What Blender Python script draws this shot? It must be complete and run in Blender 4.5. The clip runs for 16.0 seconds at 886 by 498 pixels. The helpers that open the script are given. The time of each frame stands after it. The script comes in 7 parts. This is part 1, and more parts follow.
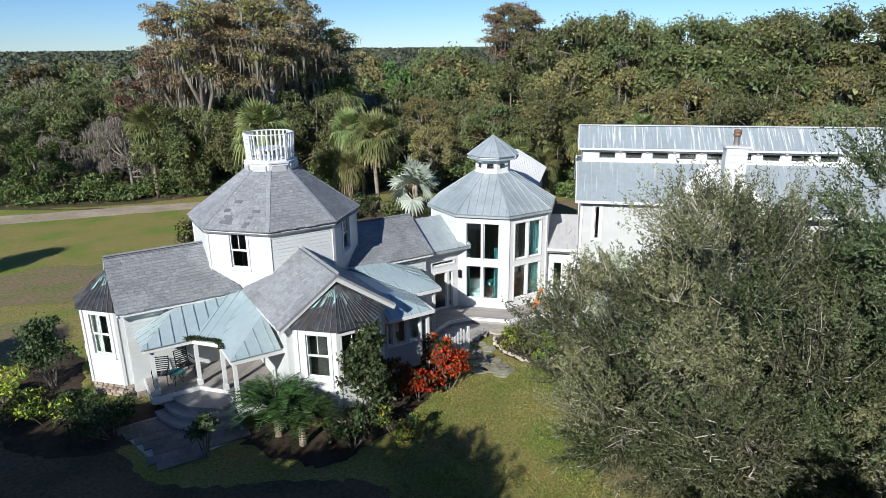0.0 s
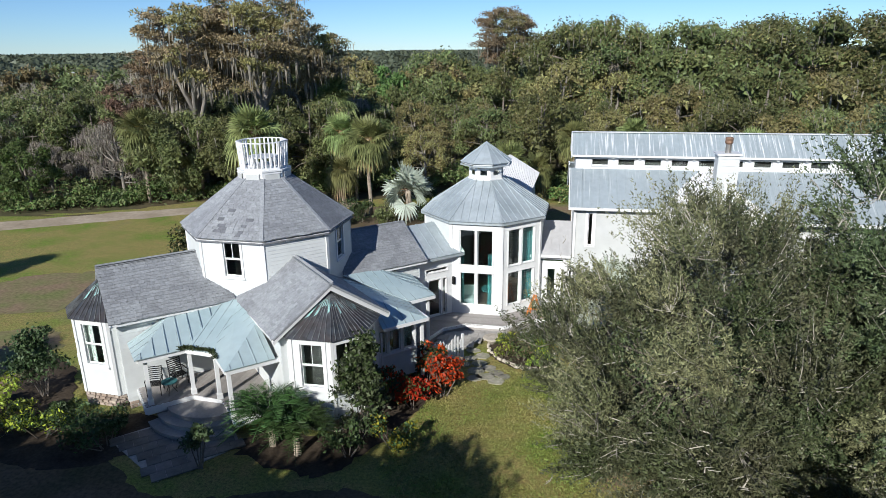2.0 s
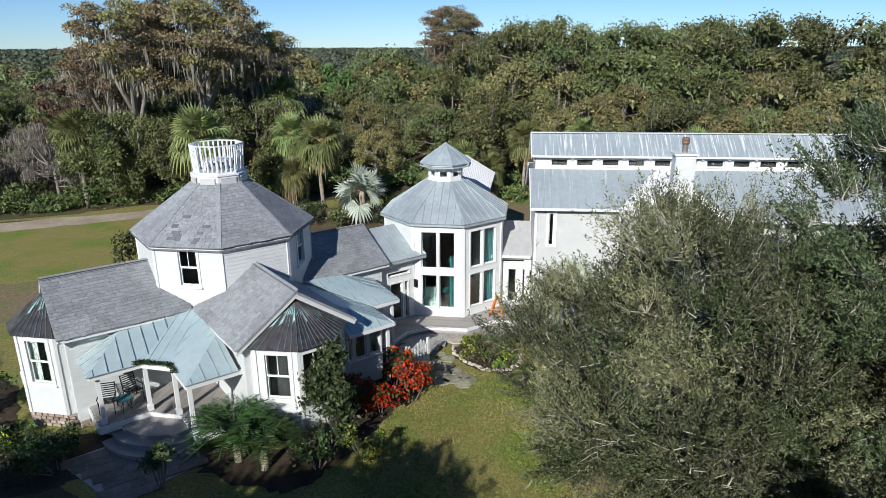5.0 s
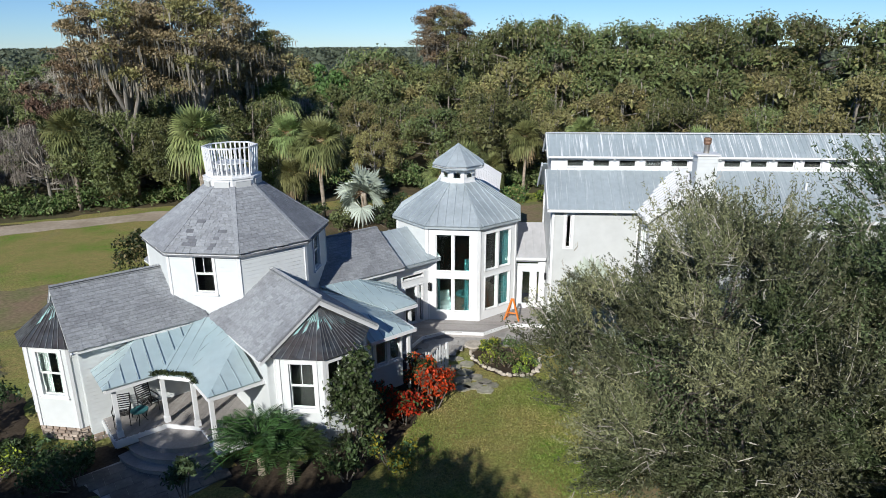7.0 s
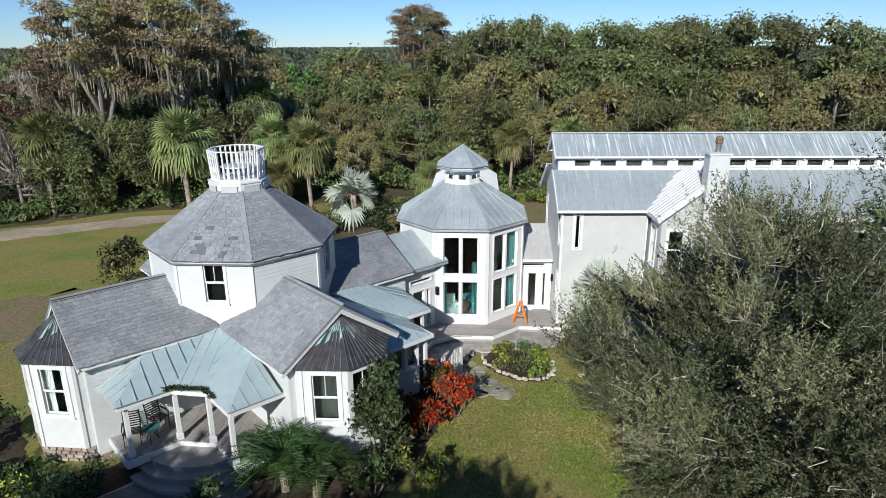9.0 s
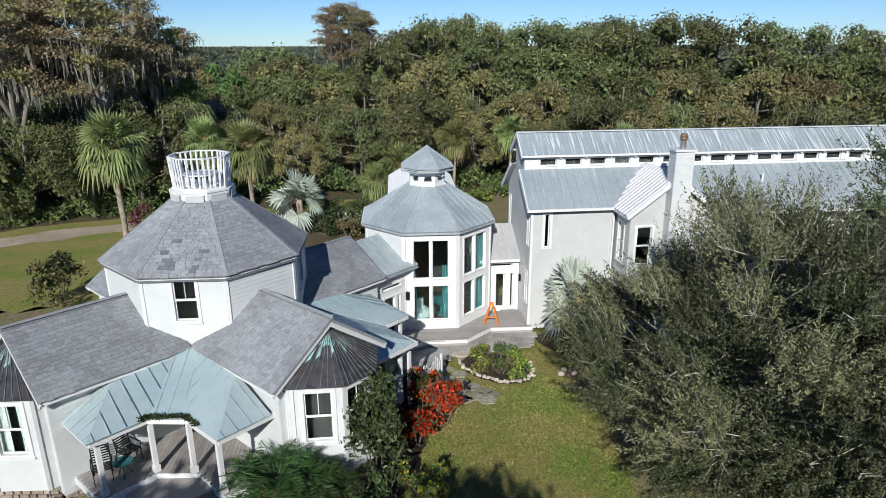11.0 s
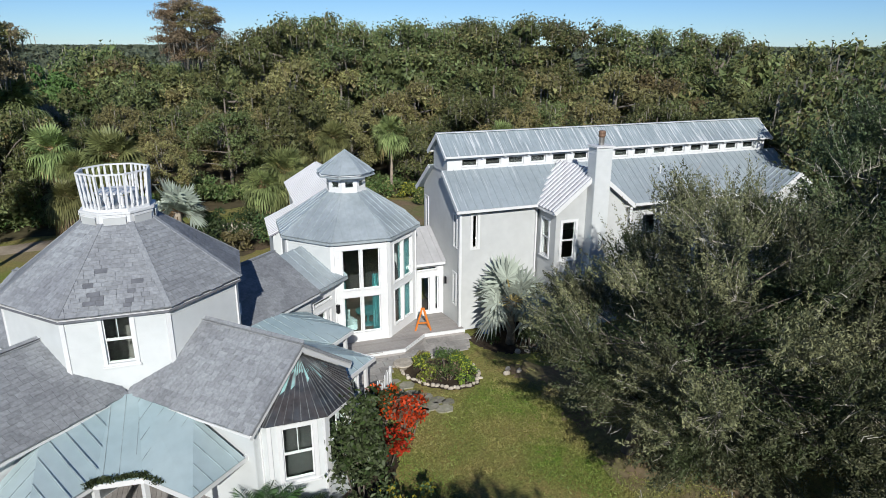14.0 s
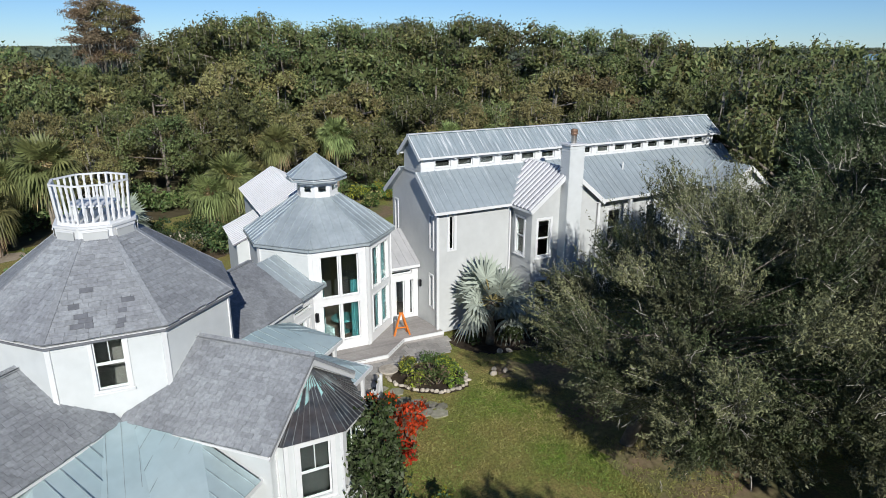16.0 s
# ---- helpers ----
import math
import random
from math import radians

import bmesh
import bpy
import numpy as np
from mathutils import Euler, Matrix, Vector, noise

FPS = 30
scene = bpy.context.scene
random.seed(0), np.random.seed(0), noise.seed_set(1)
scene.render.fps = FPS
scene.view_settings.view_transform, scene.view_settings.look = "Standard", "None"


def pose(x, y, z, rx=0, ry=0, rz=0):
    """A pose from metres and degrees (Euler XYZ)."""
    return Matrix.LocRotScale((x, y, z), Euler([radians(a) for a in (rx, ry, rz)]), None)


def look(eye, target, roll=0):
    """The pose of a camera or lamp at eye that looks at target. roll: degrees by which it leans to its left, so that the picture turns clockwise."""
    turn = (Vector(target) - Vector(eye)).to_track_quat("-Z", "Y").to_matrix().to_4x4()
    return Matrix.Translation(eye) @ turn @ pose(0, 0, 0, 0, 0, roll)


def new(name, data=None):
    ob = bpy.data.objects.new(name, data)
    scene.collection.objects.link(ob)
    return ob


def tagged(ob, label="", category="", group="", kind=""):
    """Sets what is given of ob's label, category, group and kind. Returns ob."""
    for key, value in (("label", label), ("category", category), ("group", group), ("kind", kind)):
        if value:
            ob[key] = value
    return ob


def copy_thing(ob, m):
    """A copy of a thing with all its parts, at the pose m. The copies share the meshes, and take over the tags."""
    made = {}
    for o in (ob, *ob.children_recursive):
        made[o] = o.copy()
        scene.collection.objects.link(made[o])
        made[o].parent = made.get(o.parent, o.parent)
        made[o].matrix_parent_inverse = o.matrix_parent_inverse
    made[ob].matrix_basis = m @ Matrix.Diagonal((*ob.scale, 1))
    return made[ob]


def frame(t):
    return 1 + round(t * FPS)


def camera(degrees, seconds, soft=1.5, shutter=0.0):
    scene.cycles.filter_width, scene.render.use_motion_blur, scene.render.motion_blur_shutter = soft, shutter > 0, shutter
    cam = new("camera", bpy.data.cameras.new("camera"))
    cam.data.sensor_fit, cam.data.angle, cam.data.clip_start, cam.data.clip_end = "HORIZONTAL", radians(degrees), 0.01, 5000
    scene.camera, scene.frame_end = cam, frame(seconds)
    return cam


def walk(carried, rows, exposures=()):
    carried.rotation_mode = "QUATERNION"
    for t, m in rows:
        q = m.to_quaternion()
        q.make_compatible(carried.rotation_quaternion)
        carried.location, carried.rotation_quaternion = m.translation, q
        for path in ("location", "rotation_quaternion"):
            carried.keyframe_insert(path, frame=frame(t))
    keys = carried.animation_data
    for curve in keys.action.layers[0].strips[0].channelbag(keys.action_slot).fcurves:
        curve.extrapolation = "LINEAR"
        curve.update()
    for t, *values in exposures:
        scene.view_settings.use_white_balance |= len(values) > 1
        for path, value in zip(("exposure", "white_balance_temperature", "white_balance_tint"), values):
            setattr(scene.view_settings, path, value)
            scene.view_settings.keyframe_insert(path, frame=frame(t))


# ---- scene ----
cam = camera(69.0, 16.0, soft=0.8)
PATH = [
    (0, (0.049, -0.181, 13.483), (0.048, 1.727, 12.882), -0.6),
    (0.5, (0.034, -0.215, 13.552), (-0.034, 1.693, 12.956), -0.7),
    (1, (0.01, -0.201, 13.677), (-0.1, 1.705, 13.080), -0.6),
    (1.5, (0.003, -0.186, 13.681), (-0.077, 1.723, 13.088), -0.7),
    (2, (0.007, -0.144, 13.710), (0.028, 1.766, 13.116), -0.6),
    (2.5, (-0.027, -0.077, 13.747), (0.11, 1.827, 13.152), -0.4),
    (3, (-0.122, -0.027, 13.723), (0.053, 1.875, 13.129), -0.4),
    (5.5, (-1.075, 0.435, 13.827), (-0.879, 2.332, 13.226), -0.2),
    (6, (-1.417, 0.62, 13.770), (-1.207, 2.517, 13.172), -0.3),
    (6.5, (-1.789, 0.805, 13.766), (-1.567, 2.701, 13.168), -0.3),
    (7, (-2.217, 1.041, 13.805), (-1.98, 2.934, 13.203), -0.2),
    (7.5, (-2.649, 1.244, 13.765), (-2.398, 3.135, 13.165), -0.2),
    (8, (-3.116, 1.474, 13.764), (-2.849, 3.363, 13.163), -0.3),
    (8.5, (-3.581, 1.705, 13.783), (-3.284, 3.589, 13.182), -0.2),
    (9, (-4.065, 1.952, 13.770), (-3.728, 3.829, 13.168), -0.2),
    (11.5, (-6.654, 3.508, 13.762), (-6.017, 5.305, 13.158), -0.1),
    (12, (-7.188, 3.874, 13.738), (-6.483, 5.646, 13.135), -0.0),
    (12.5, (-7.731, 4.288, 13.731), (-6.951, 6.028, 13.128), -0.0),
    (13, (-8.276, 4.711, 13.749), (-7.424, 6.416, 13.144), 0.1),
    (13.5, (-8.822, 5.174, 13.768), (-7.893, 6.838, 13.161), 0.2),
    (14, (-9.363, 5.651, 13.750), (-8.359, 7.271, 13.145), 0.2),
    (14.5, (-9.889, 6.1, 13.711), (-8.811, 7.673, 13.109), 0.2),
    (15, (-10.384, 6.588, 13.733), (-9.237, 8.111, 13.130), 0.3),
    (15.5, (-10.824, 7.056, 13.722), (-9.628, 8.541, 13.119), 0.3),
    (16, (-11.207, 7.399, 13.694), (-10.011, 8.884, 13.092), 0.1),
]
walk(cam, [(t, look(eye, target, roll)) for t, eye, target, roll in PATH], [(0, 0.28, 6250, 8), (5.5, 0.17, 6250, 8), (9, 0.1, 6250, 8), (13, -0.02, 6250, 8), (16, -0.05, 6250, 8)])

# ---- world and sun ----
SUN_AZ, SUN_EL = -115.5, 28.5
world = bpy.data.worlds.new("world")
scene.world = world
world.use_nodes = True
wn = world.node_tree
sky = wn.nodes.new("ShaderNodeTexSky")
sky.sky_type, sky.sun_disc = "NISHITA", False
sky.sun_elevation, sky.sun_rotation = radians(SUN_EL), radians(90 - SUN_AZ)
sky.altitude, sky.air_density, sky.dust_density, sky.ozone_density = 0, 0.75, 0.0, 3.5
tint = wn.nodes.new("ShaderNodeMix")
tint.data_type, tint.blend_type = "RGBA", "MULTIPLY"
tint.inputs[0].default_value, tint.inputs[7].default_value = 1.0, (1.02, 1.25, 1.55, 1)
wn.links.new(sky.outputs[0], tint.inputs[6])
wn.links.new(tint.outputs[2], wn.nodes["Background"].inputs[0])
wn.nodes["Background"].inputs[1].default_value = 0.060
lamp = bpy.data.lights.new("sun", "SUN")
lamp.energy, lamp.angle, lamp.color = 5.0, radians(0.5), (1.0, 0.955, 0.89)
sun = new("sun", lamp)
sx = math.cos(radians(SUN_AZ)) * math.cos(radians(SUN_EL))
sy = math.sin(radians(SUN_AZ)) * math.cos(radians(SUN_EL))
sun.matrix_world = look((60 * sx, 60 * sy, 60 * math.sin(radians(SUN_EL))), (0, 0, 0))


# ---- materials ----
def material(name, base, rough=0.6, metal=0.0, vary=0.15, grain=8.0, broad=0.5, bump=0.0, island=0.0, objrand=0.0, hue=0.0, second=None, spec=0.5, trans=0.0):
    """A surface with grain and broad stains of its own colour; second: the colour of the broad stains."""
    m = bpy.data.materials.new(name)
    m.use_nodes = True
    t = m.node_tree
    b = t.nodes["Principled BSDF"]
    b.inputs["Roughness"].default_value, b.inputs["Metallic"].default_value = rough, metal
    b.inputs["Specular IOR Level"].default_value = spec
    co = t.nodes.new("ShaderNodeNewGeometry")
    n1, n2 = t.nodes.new("ShaderNodeTexNoise"), t.nodes.new("ShaderNodeTexNoise")
    n1.inputs["Scale"].default_value, n2.inputs["Scale"].default_value = grain, broad
    n1.inputs["Detail"].default_value = n2.inputs["Detail"].default_value = 4
    for n in (n1, n2):
        t.links.new(co.outputs["Position"], n.inputs["Vector"])
    mix = t.nodes.new("ShaderNodeMix")
    mix.data_type = "RGBA"
    sec = second or [c * (1 - 1.5 * vary) for c in base]
    mix.inputs[6].default_value, mix.inputs[7].default_value = (*base, 1), (*sec, 1)
    ramp = t.nodes.new("ShaderNodeMapRange")
    ramp.inputs[1].default_value, ramp.inputs[2].default_value = 0.38, 0.66
    t.links.new(n2.outputs[0], ramp.inputs[0])
    t.links.new(ramp.outputs[0], mix.inputs[0])
    hsv = t.nodes.new("ShaderNodeHueSaturation")
    t.links.new(mix.outputs[2], hsv.inputs["Color"])
    val = t.nodes.new("ShaderNodeMapRange")
    val.inputs[1].default_value, val.inputs[2].default_value = 0.25, 0.75
    val.inputs[3].default_value, val.inputs[4].default_value = 1 - vary, 1 + vary
    t.links.new(n1.outputs[0], val.inputs[0])
    last = val.outputs[0]
    for amount, node, out in ((island, co, "Random Per Island"), (objrand, None, "Random")):
        if amount:
            src = node or t.nodes.new("ShaderNodeObjectInfo")
            r = t.nodes.new("ShaderNodeMapRange")
            r.inputs[3].default_value, r.inputs[4].default_value = 1 - amount, 1 + amount
            t.links.new(src.outputs[out], r.inputs[0])
            k = t.nodes.new("ShaderNodeMath")
            k.operation = "MULTIPLY"
            t.links.new(last, k.inputs[0])
            t.links.new(r.outputs[0], k.inputs[1])
            last = k.outputs[0]
    t.links.new(last, hsv.inputs["Value"])
    if hue:
        oi = t.nodes.new("ShaderNodeObjectInfo")
        hr = t.nodes.new("ShaderNodeMapRange")
        hr.inputs[3].default_value, hr.inputs[4].default_value = 0.5 - hue, 0.5 + hue
        t.links.new(oi.outputs["Random"], hr.inputs[0])
        t.links.new(hr.outputs[0], hsv.inputs["Hue"])
    t.links.new(hsv.outputs[0], b.inputs["Base Color"])
    if bump:
        bp = t.nodes.new("ShaderNodeBump")
        bp.inputs["Strength"].default_value, bp.inputs["Distance"].default_value = bump, 0.02
        t.links.new(n1.outputs[0], bp.inputs["Height"])
        t.links.new(bp.outputs[0], b.inputs["Normal"])
    if trans:
        tr = t.nodes.new("ShaderNodeBsdfTranslucent")
        ms = t.nodes.new("ShaderNodeMixShader")
        ms.inputs[0].default_value = trans
        t.links.new(hsv.outputs[0], tr.inputs[0])
        t.links.new(b.outputs[0], ms.inputs[1])
        t.links.new(tr.outputs[0], ms.inputs[2])
        t.links.new(ms.outputs[0], t.nodes["Material Output"].inputs[0])
    return m


def glass_material(name, tint):
    m = bpy.data.materials.new(name)
    m.use_nodes = True
    b = m.node_tree.nodes["Principled BSDF"]
    b.inputs["Base Color"].default_value = (*tint, 1)
    b.inputs["Roughness"].default_value = 0.02
    b.inputs["IOR"].default_value = 1.45
    b.inputs["Transmission Weight"].default_value = 1.0
    return m


M_SIDING = material("white_siding", (0.60, 0.62, 0.615), 0.55, vary=0.04, grain=3, broad=0.6, second=(0.54, 0.565, 0.56), bump=0.1)
M_GREYSIDE = material("pale_grey_siding", (0.53, 0.54, 0.53), 0.6, vary=0.04, grain=3, broad=0.5, second=(0.47, 0.48, 0.47), bump=0.1)
M_TRIM = material("white_trim", (0.71, 0.715, 0.71), 0.5, vary=0.03, grain=6, broad=0.8)
M_SHINGLE = material("slate_shingle", (0.29, 0.303, 0.315), 0.75, vary=0.22, grain=11, broad=0.7, second=(0.225, 0.233, 0.247), bump=0.5, island=0.13, objrand=0.13)
M_SHDARK = material("dark_shingle", (0.16, 0.165, 0.18), 0.8, vary=0.15, grain=9, broad=2.0, bump=0.3)
M_METAL = material("galvanised_roof", (0.44, 0.49, 0.51), 0.42, metal=0.25, vary=0.10, grain=5, broad=0.7, second=(0.34, 0.385, 0.405))
M_AQUA = material("pale_aqua_roof", (0.47, 0.57, 0.58), 0.45, metal=0.25, vary=0.06, grain=3, broad=0.4, second=(0.40, 0.51, 0.53))
# paler than the copper, to paint in the light the seams reflect
M_COPPERSEAM = material("copper_seam_sheen", (0.19, 0.205, 0.205), 0.5, metal=0.4, vary=0.4, grain=5, broad=1.8, second=(0.08, 0.07, 0.07))


def streaked(name, base, white, rough=0.45, metal=0.2, lo=0.54, hi=0.66, most=0.85):
    """Weathered sheet metal: pale streaks that run down the slope (along y of the building)."""
    m = material(name, base, rough, metal=metal, vary=0.08, grain=4, broad=0.4)
    t = m.node_tree
    b = t.nodes["Principled BSDF"]
    link = b.inputs["Base Color"].links[0]
    old = link.from_socket
    tc, mp = t.nodes.new("ShaderNodeTexCoord"), t.nodes.new("ShaderNodeMapping")
    mp.inputs["Scale"].default_value = (15.0, 0.5, 0.5)
    nz, rm, mx = t.nodes.new("ShaderNodeTexNoise"), t.nodes.new("ShaderNodeMapRange"), t.nodes.new("ShaderNodeMix")
    nz.inputs["Scale"].default_value, nz.inputs["Detail"].default_value = 1.0, 3
    rm.inputs[1].default_value, rm.inputs[2].default_value, rm.inputs[4].default_value = lo, hi, most
    mx.data_type = "RGBA"
    mx.inputs[7].default_value = (*white, 1)
    t.links.new(tc.outputs["Object"], mp.inputs[0])
    t.links.new(mp.outputs[0], nz.inputs["Vector"])
    t.links.new(nz.outputs[0], rm.inputs[0])
    t.links.new(rm.outputs[0], mx.inputs[0])
    t.links.new(old, mx.inputs[6])
    t.links.new(mx.outputs[2], b.inputs["Base Color"])
    return m


M_STREAK = streaked("streaked_galvanised_roof", (0.37, 0.425, 0.45), (0.80, 0.81, 0.81))
M_STREAKLOW = streaked("faintly_streaked_roof", (0.36, 0.41, 0.435), (0.66, 0.69, 0.69), lo=0.60, hi=0.74, most=0.7)
M_COPPER = material("aged_copper", (0.088, 0.078, 0.076), 0.36, metal=0.55, vary=0.35, grain=5, broad=1.6, second=(0.085, 0.095, 0.105))
M_PATINA = material("copper_patina", (0.30, 0.52, 0.50), 0.6, metal=0.2, vary=0.25, grain=6, broad=2.0, second=(0.16, 0.20, 0.20))
M_GLASS = glass_material("window_glass", (0.80, 0.90, 0.88))
M_ROOM = material("dim_room", (0.20, 0.185, 0.17), 0.8, vary=0.2)
# near-black colour stands in for the shade inside unlit rooms
M_DARK = material("unlit_interior", (0.035, 0.034, 0.033), 0.8, vary=0.2)
M_FLOOR = material("interior_floor", (0.10, 0.075, 0.055), 0.5, vary=0.2)
M_DECK = material("grey_deck_board", (0.335, 0.31, 0.29), 0.7, vary=0.12, grain=12, broad=1.0, bump=0.2, objrand=0.12, island=0.10)
M_PAVER = material("patio_stone", (0.37, 0.35, 0.325), 0.8, vary=0.15, grain=10, broad=1.0, second=(0.27, 0.255, 0.235), bump=0.3, objrand=0.15, island=0.15)
M_STONE = material("field_stone", (0.36, 0.30, 0.25), 0.85, vary=0.2, grain=8, broad=2.0, second=(0.26, 0.20, 0.16), bump=0.6, island=0.3, objrand=0.3)
M_ROCK = material("pale_border_rock", (0.52, 0.46, 0.38), 0.85, vary=0.2, grain=8, broad=2.5, bump=0.6, objrand=0.25)
M_BLACK = material("black_iron", (0.015, 0.015, 0.017), 0.4, metal=0.5, vary=0.1)
M_BARK = material("grey_bark", (0.20, 0.17, 0.14), 0.9, vary=0.3, grain=10, broad=1.5, bump=0.8)
M_PALEBARK = material("pale_grey_bark", (0.30, 0.27, 0.23), 0.9, vary=0.25, grain=4, broad=0.8, bump=0.6)
M_PALMBARK = material("palm_trunk", (0.36, 0.30, 0.23), 0.9, vary=0.3, grain=14, broad=3.0, bump=0.8)
M_MOSS = material("spanish_moss", (0.31, 0.285, 0.235), 0.95, vary=0.25, grain=2, broad=0.4, island=0.3, objrand=0.1, spec=0.1, trans=0.25)


def leaf(name, base, second, isl=0.42, rnd=0.38, tr=0.10, vary=0.12, grain=1.5, broad=0.22, hue=0.026):
    return material(name, base, 0.55, vary=vary, grain=grain, broad=broad, second=second, island=isl, objrand=rnd, hue=hue, spec=0.25, trans=tr)


M_OAK = leaf("oak_leaf", (0.145, 0.16, 0.06), (0.095, 0.12, 0.045))
M_OAKNEAR = leaf("near_oak_leaf", (0.115, 0.12, 0.066), (0.06, 0.086, 0.034), isl=0.5, tr=0.0, vary=0.28, grain=2.2, broad=0.7)
# dark green lowered further, putting the shade on the right-hand oaks into the colour
M_OAKDARK = leaf("shaded_oak_leaf", (0.055, 0.07, 0.03), (0.045, 0.06, 0.025), isl=0.5, tr=0.0)
M_FARLEAF = leaf("far_leaf", (0.10, 0.115, 0.072), (0.08, 0.098, 0.064), isl=0.25, rnd=0.1)
M_OLIVE = leaf("olive_leaf", (0.225, 0.195, 0.082), (0.165, 0.155, 0.066))
M_GREEN = leaf("bright_leaf", (0.10, 0.16, 0.045), (0.085, 0.135, 0.04))
M_TAN = leaf("tan_twigs", (0.30, 0.26, 0.21), (0.24, 0.215, 0.175))
M_RUST = leaf("rust_leaf", (0.225, 0.155, 0.095), (0.17, 0.13, 0.08))
M_PALM = leaf("palm_frond", (0.17, 0.205, 0.075), (0.21, 0.215, 0.08))
M_PALMDRY = leaf("dry_frond", (0.36, 0.27, 0.13), (0.27, 0.20, 0.10))
M_SILVER = leaf("silver_frond", (0.46, 0.51, 0.43), (0.37, 0.42, 0.345), isl=0.35)
# frond green darkened to carry the shade over the front palms
M_SAGO = leaf("feather_frond", (0.034, 0.062, 0.017), (0.046, 0.08, 0.022), tr=0.0)
M_RED = leaf("red_leaf", (0.52, 0.075, 0.012), (0.42, 0.042, 0.01), hue=0.006)
M_YEL = leaf("yellow_leaf", (0.42, 0.40, 0.04), (0.20, 0.27, 0.04))
M_SHRUB = leaf("shrub_leaf", (0.055, 0.085, 0.03), (0.045, 0.07, 0.025))
M_MAGN = leaf("glossy_dark_leaf", (0.075, 0.10, 0.045), (0.05, 0.07, 0.03), tr=0.0, isl=0.6)
M_GRASSB = leaf("grass_blade", (0.155, 0.195, 0.042), (0.27, 0.215, 0.09), isl=0.38, broad=0.4)


# ---- mesh helpers ----
class Build:
    """Collects vertices and faces of one mesh."""

    def __init__(self):
        self.v, self.f = [], []

    def add(self, verts, faces):
        n = len(self.v)
        self.v += [tuple(p) for p in verts]
        self.f += [tuple(n + i for i in q) for q in faces]
        return self

    def box(self, x0, x1, y0, y1, z0, z1, m=None):
        c = [Vector((x, y, z)) for z in (z0, z1) for y in (y0, y1) for x in (x0, x1)]
        if m is not None:
            c = [m @ p for p in c]
        return self.add(c, ((0, 2, 3, 1), (4, 5, 7, 6), (0, 1, 5, 4), (2, 6, 7, 3), (0, 4, 6, 2), (1, 3, 7, 5)))

    def slab(self, poly, thick, n=None):
        """A slab below a flat polygon."""
        poly = [Vector(p) for p in poly]
        if n is None:
            n = (poly[1] - poly[0]).cross(poly[2] - poly[0]).normalized()
            if n.z < 0:
                poly.reverse()
                n = -n
        k = len(poly)
        low = [p - n * thick for p in poly]
        faces = [tuple(range(k)), tuple(range(2 * k - 1, k - 1, -1))]
        faces += [(i, k + i, k + (i + 1) % k, (i + 1) % k) for i in range(k)]
        return self.add(poly + low, faces)

    def prism(self, plan, z0, z1):
        k = len(plan)
        pts = [(x, y, z0) for x, y in plan] + [(x, y, z1) for x, y in plan]
        faces = [tuple(range(k - 1, -1, -1)), tuple(range(k, 2 * k))]
        faces += [(i, (i + 1) % k, k + (i + 1) % k, k + i) for i in range(k)]
        return self.add(pts, faces)

    def beam(self, a, b, w, h, up=(0, 0, 1)):
        """A square bar from a to b."""
        a, b = Vector(a), Vector(b)
        d = b - a
        if d.length < 1e-6:
            return self
        d.normalize()
        s = d.cross(Vector(up))
        if s.length < 1e-4:
            s = d.cross(Vector((1, 0, 0)))
        s.normalize()
        u = s.cross(d)
        c = [p + s * i * w / 2 + u * j * h / 2 for p in (a, b) for i, j in ((-1, -1), (1, -1), (1, 1), (-1, 1))]
        return self.add(c, ((3, 2, 1, 0), (4, 5, 6, 7), (0, 1, 5, 4), (1, 2, 6, 5), (2, 3, 7, 6), (3, 0, 4, 7)))

    def tube(self, pts, radii, sides=8):
        pts = [Vector(p) for p in pts]
        rings = []
        for i, p in enumerate(pts):
            d = (pts[min(i + 1, len(pts) - 1)] - pts[max(i - 1, 0)]).normalized()
            s = d.orthogonal().normalized()
            u = d.cross(s)
            rings.append([p + (s * math.cos(a) + u * math.sin(a)) * radii[i] for a in (2 * math.pi * k / sides for k in range(sides))])
        n = len(rings)
        v = [q for r in rings for q in r]
        f = [(i * sides + k, i * sides + (k + 1) % sides, (i + 1) * sides + (k + 1) % sides, (i + 1) * sides + k) for i in range(n - 1) for k in range(sides)]
        f += [tuple(range(sides - 1, -1, -1)), tuple((n - 1) * sides + k for k in range(sides))]
        return self.add(v, f)

    def ob(self, name, mat, parent=None, label="", kind="", smooth=False):
        me = bpy.data.meshes.new(name)
        me.from_pydata([tuple(p) for p in self.v], [], self.f)
        me.materials.append(mat)
        if smooth:
            me.shade_smooth()
        o = new(name, me)
        if parent:
            o.parent = parent
        if label or kind:
            tagged(o, label, kind=kind)
        return o


def thing(name, m, label, category, group="", kind=""):
    e = new(name)
    e.matrix_basis = m
    return tagged(e, label, category, group, kind)


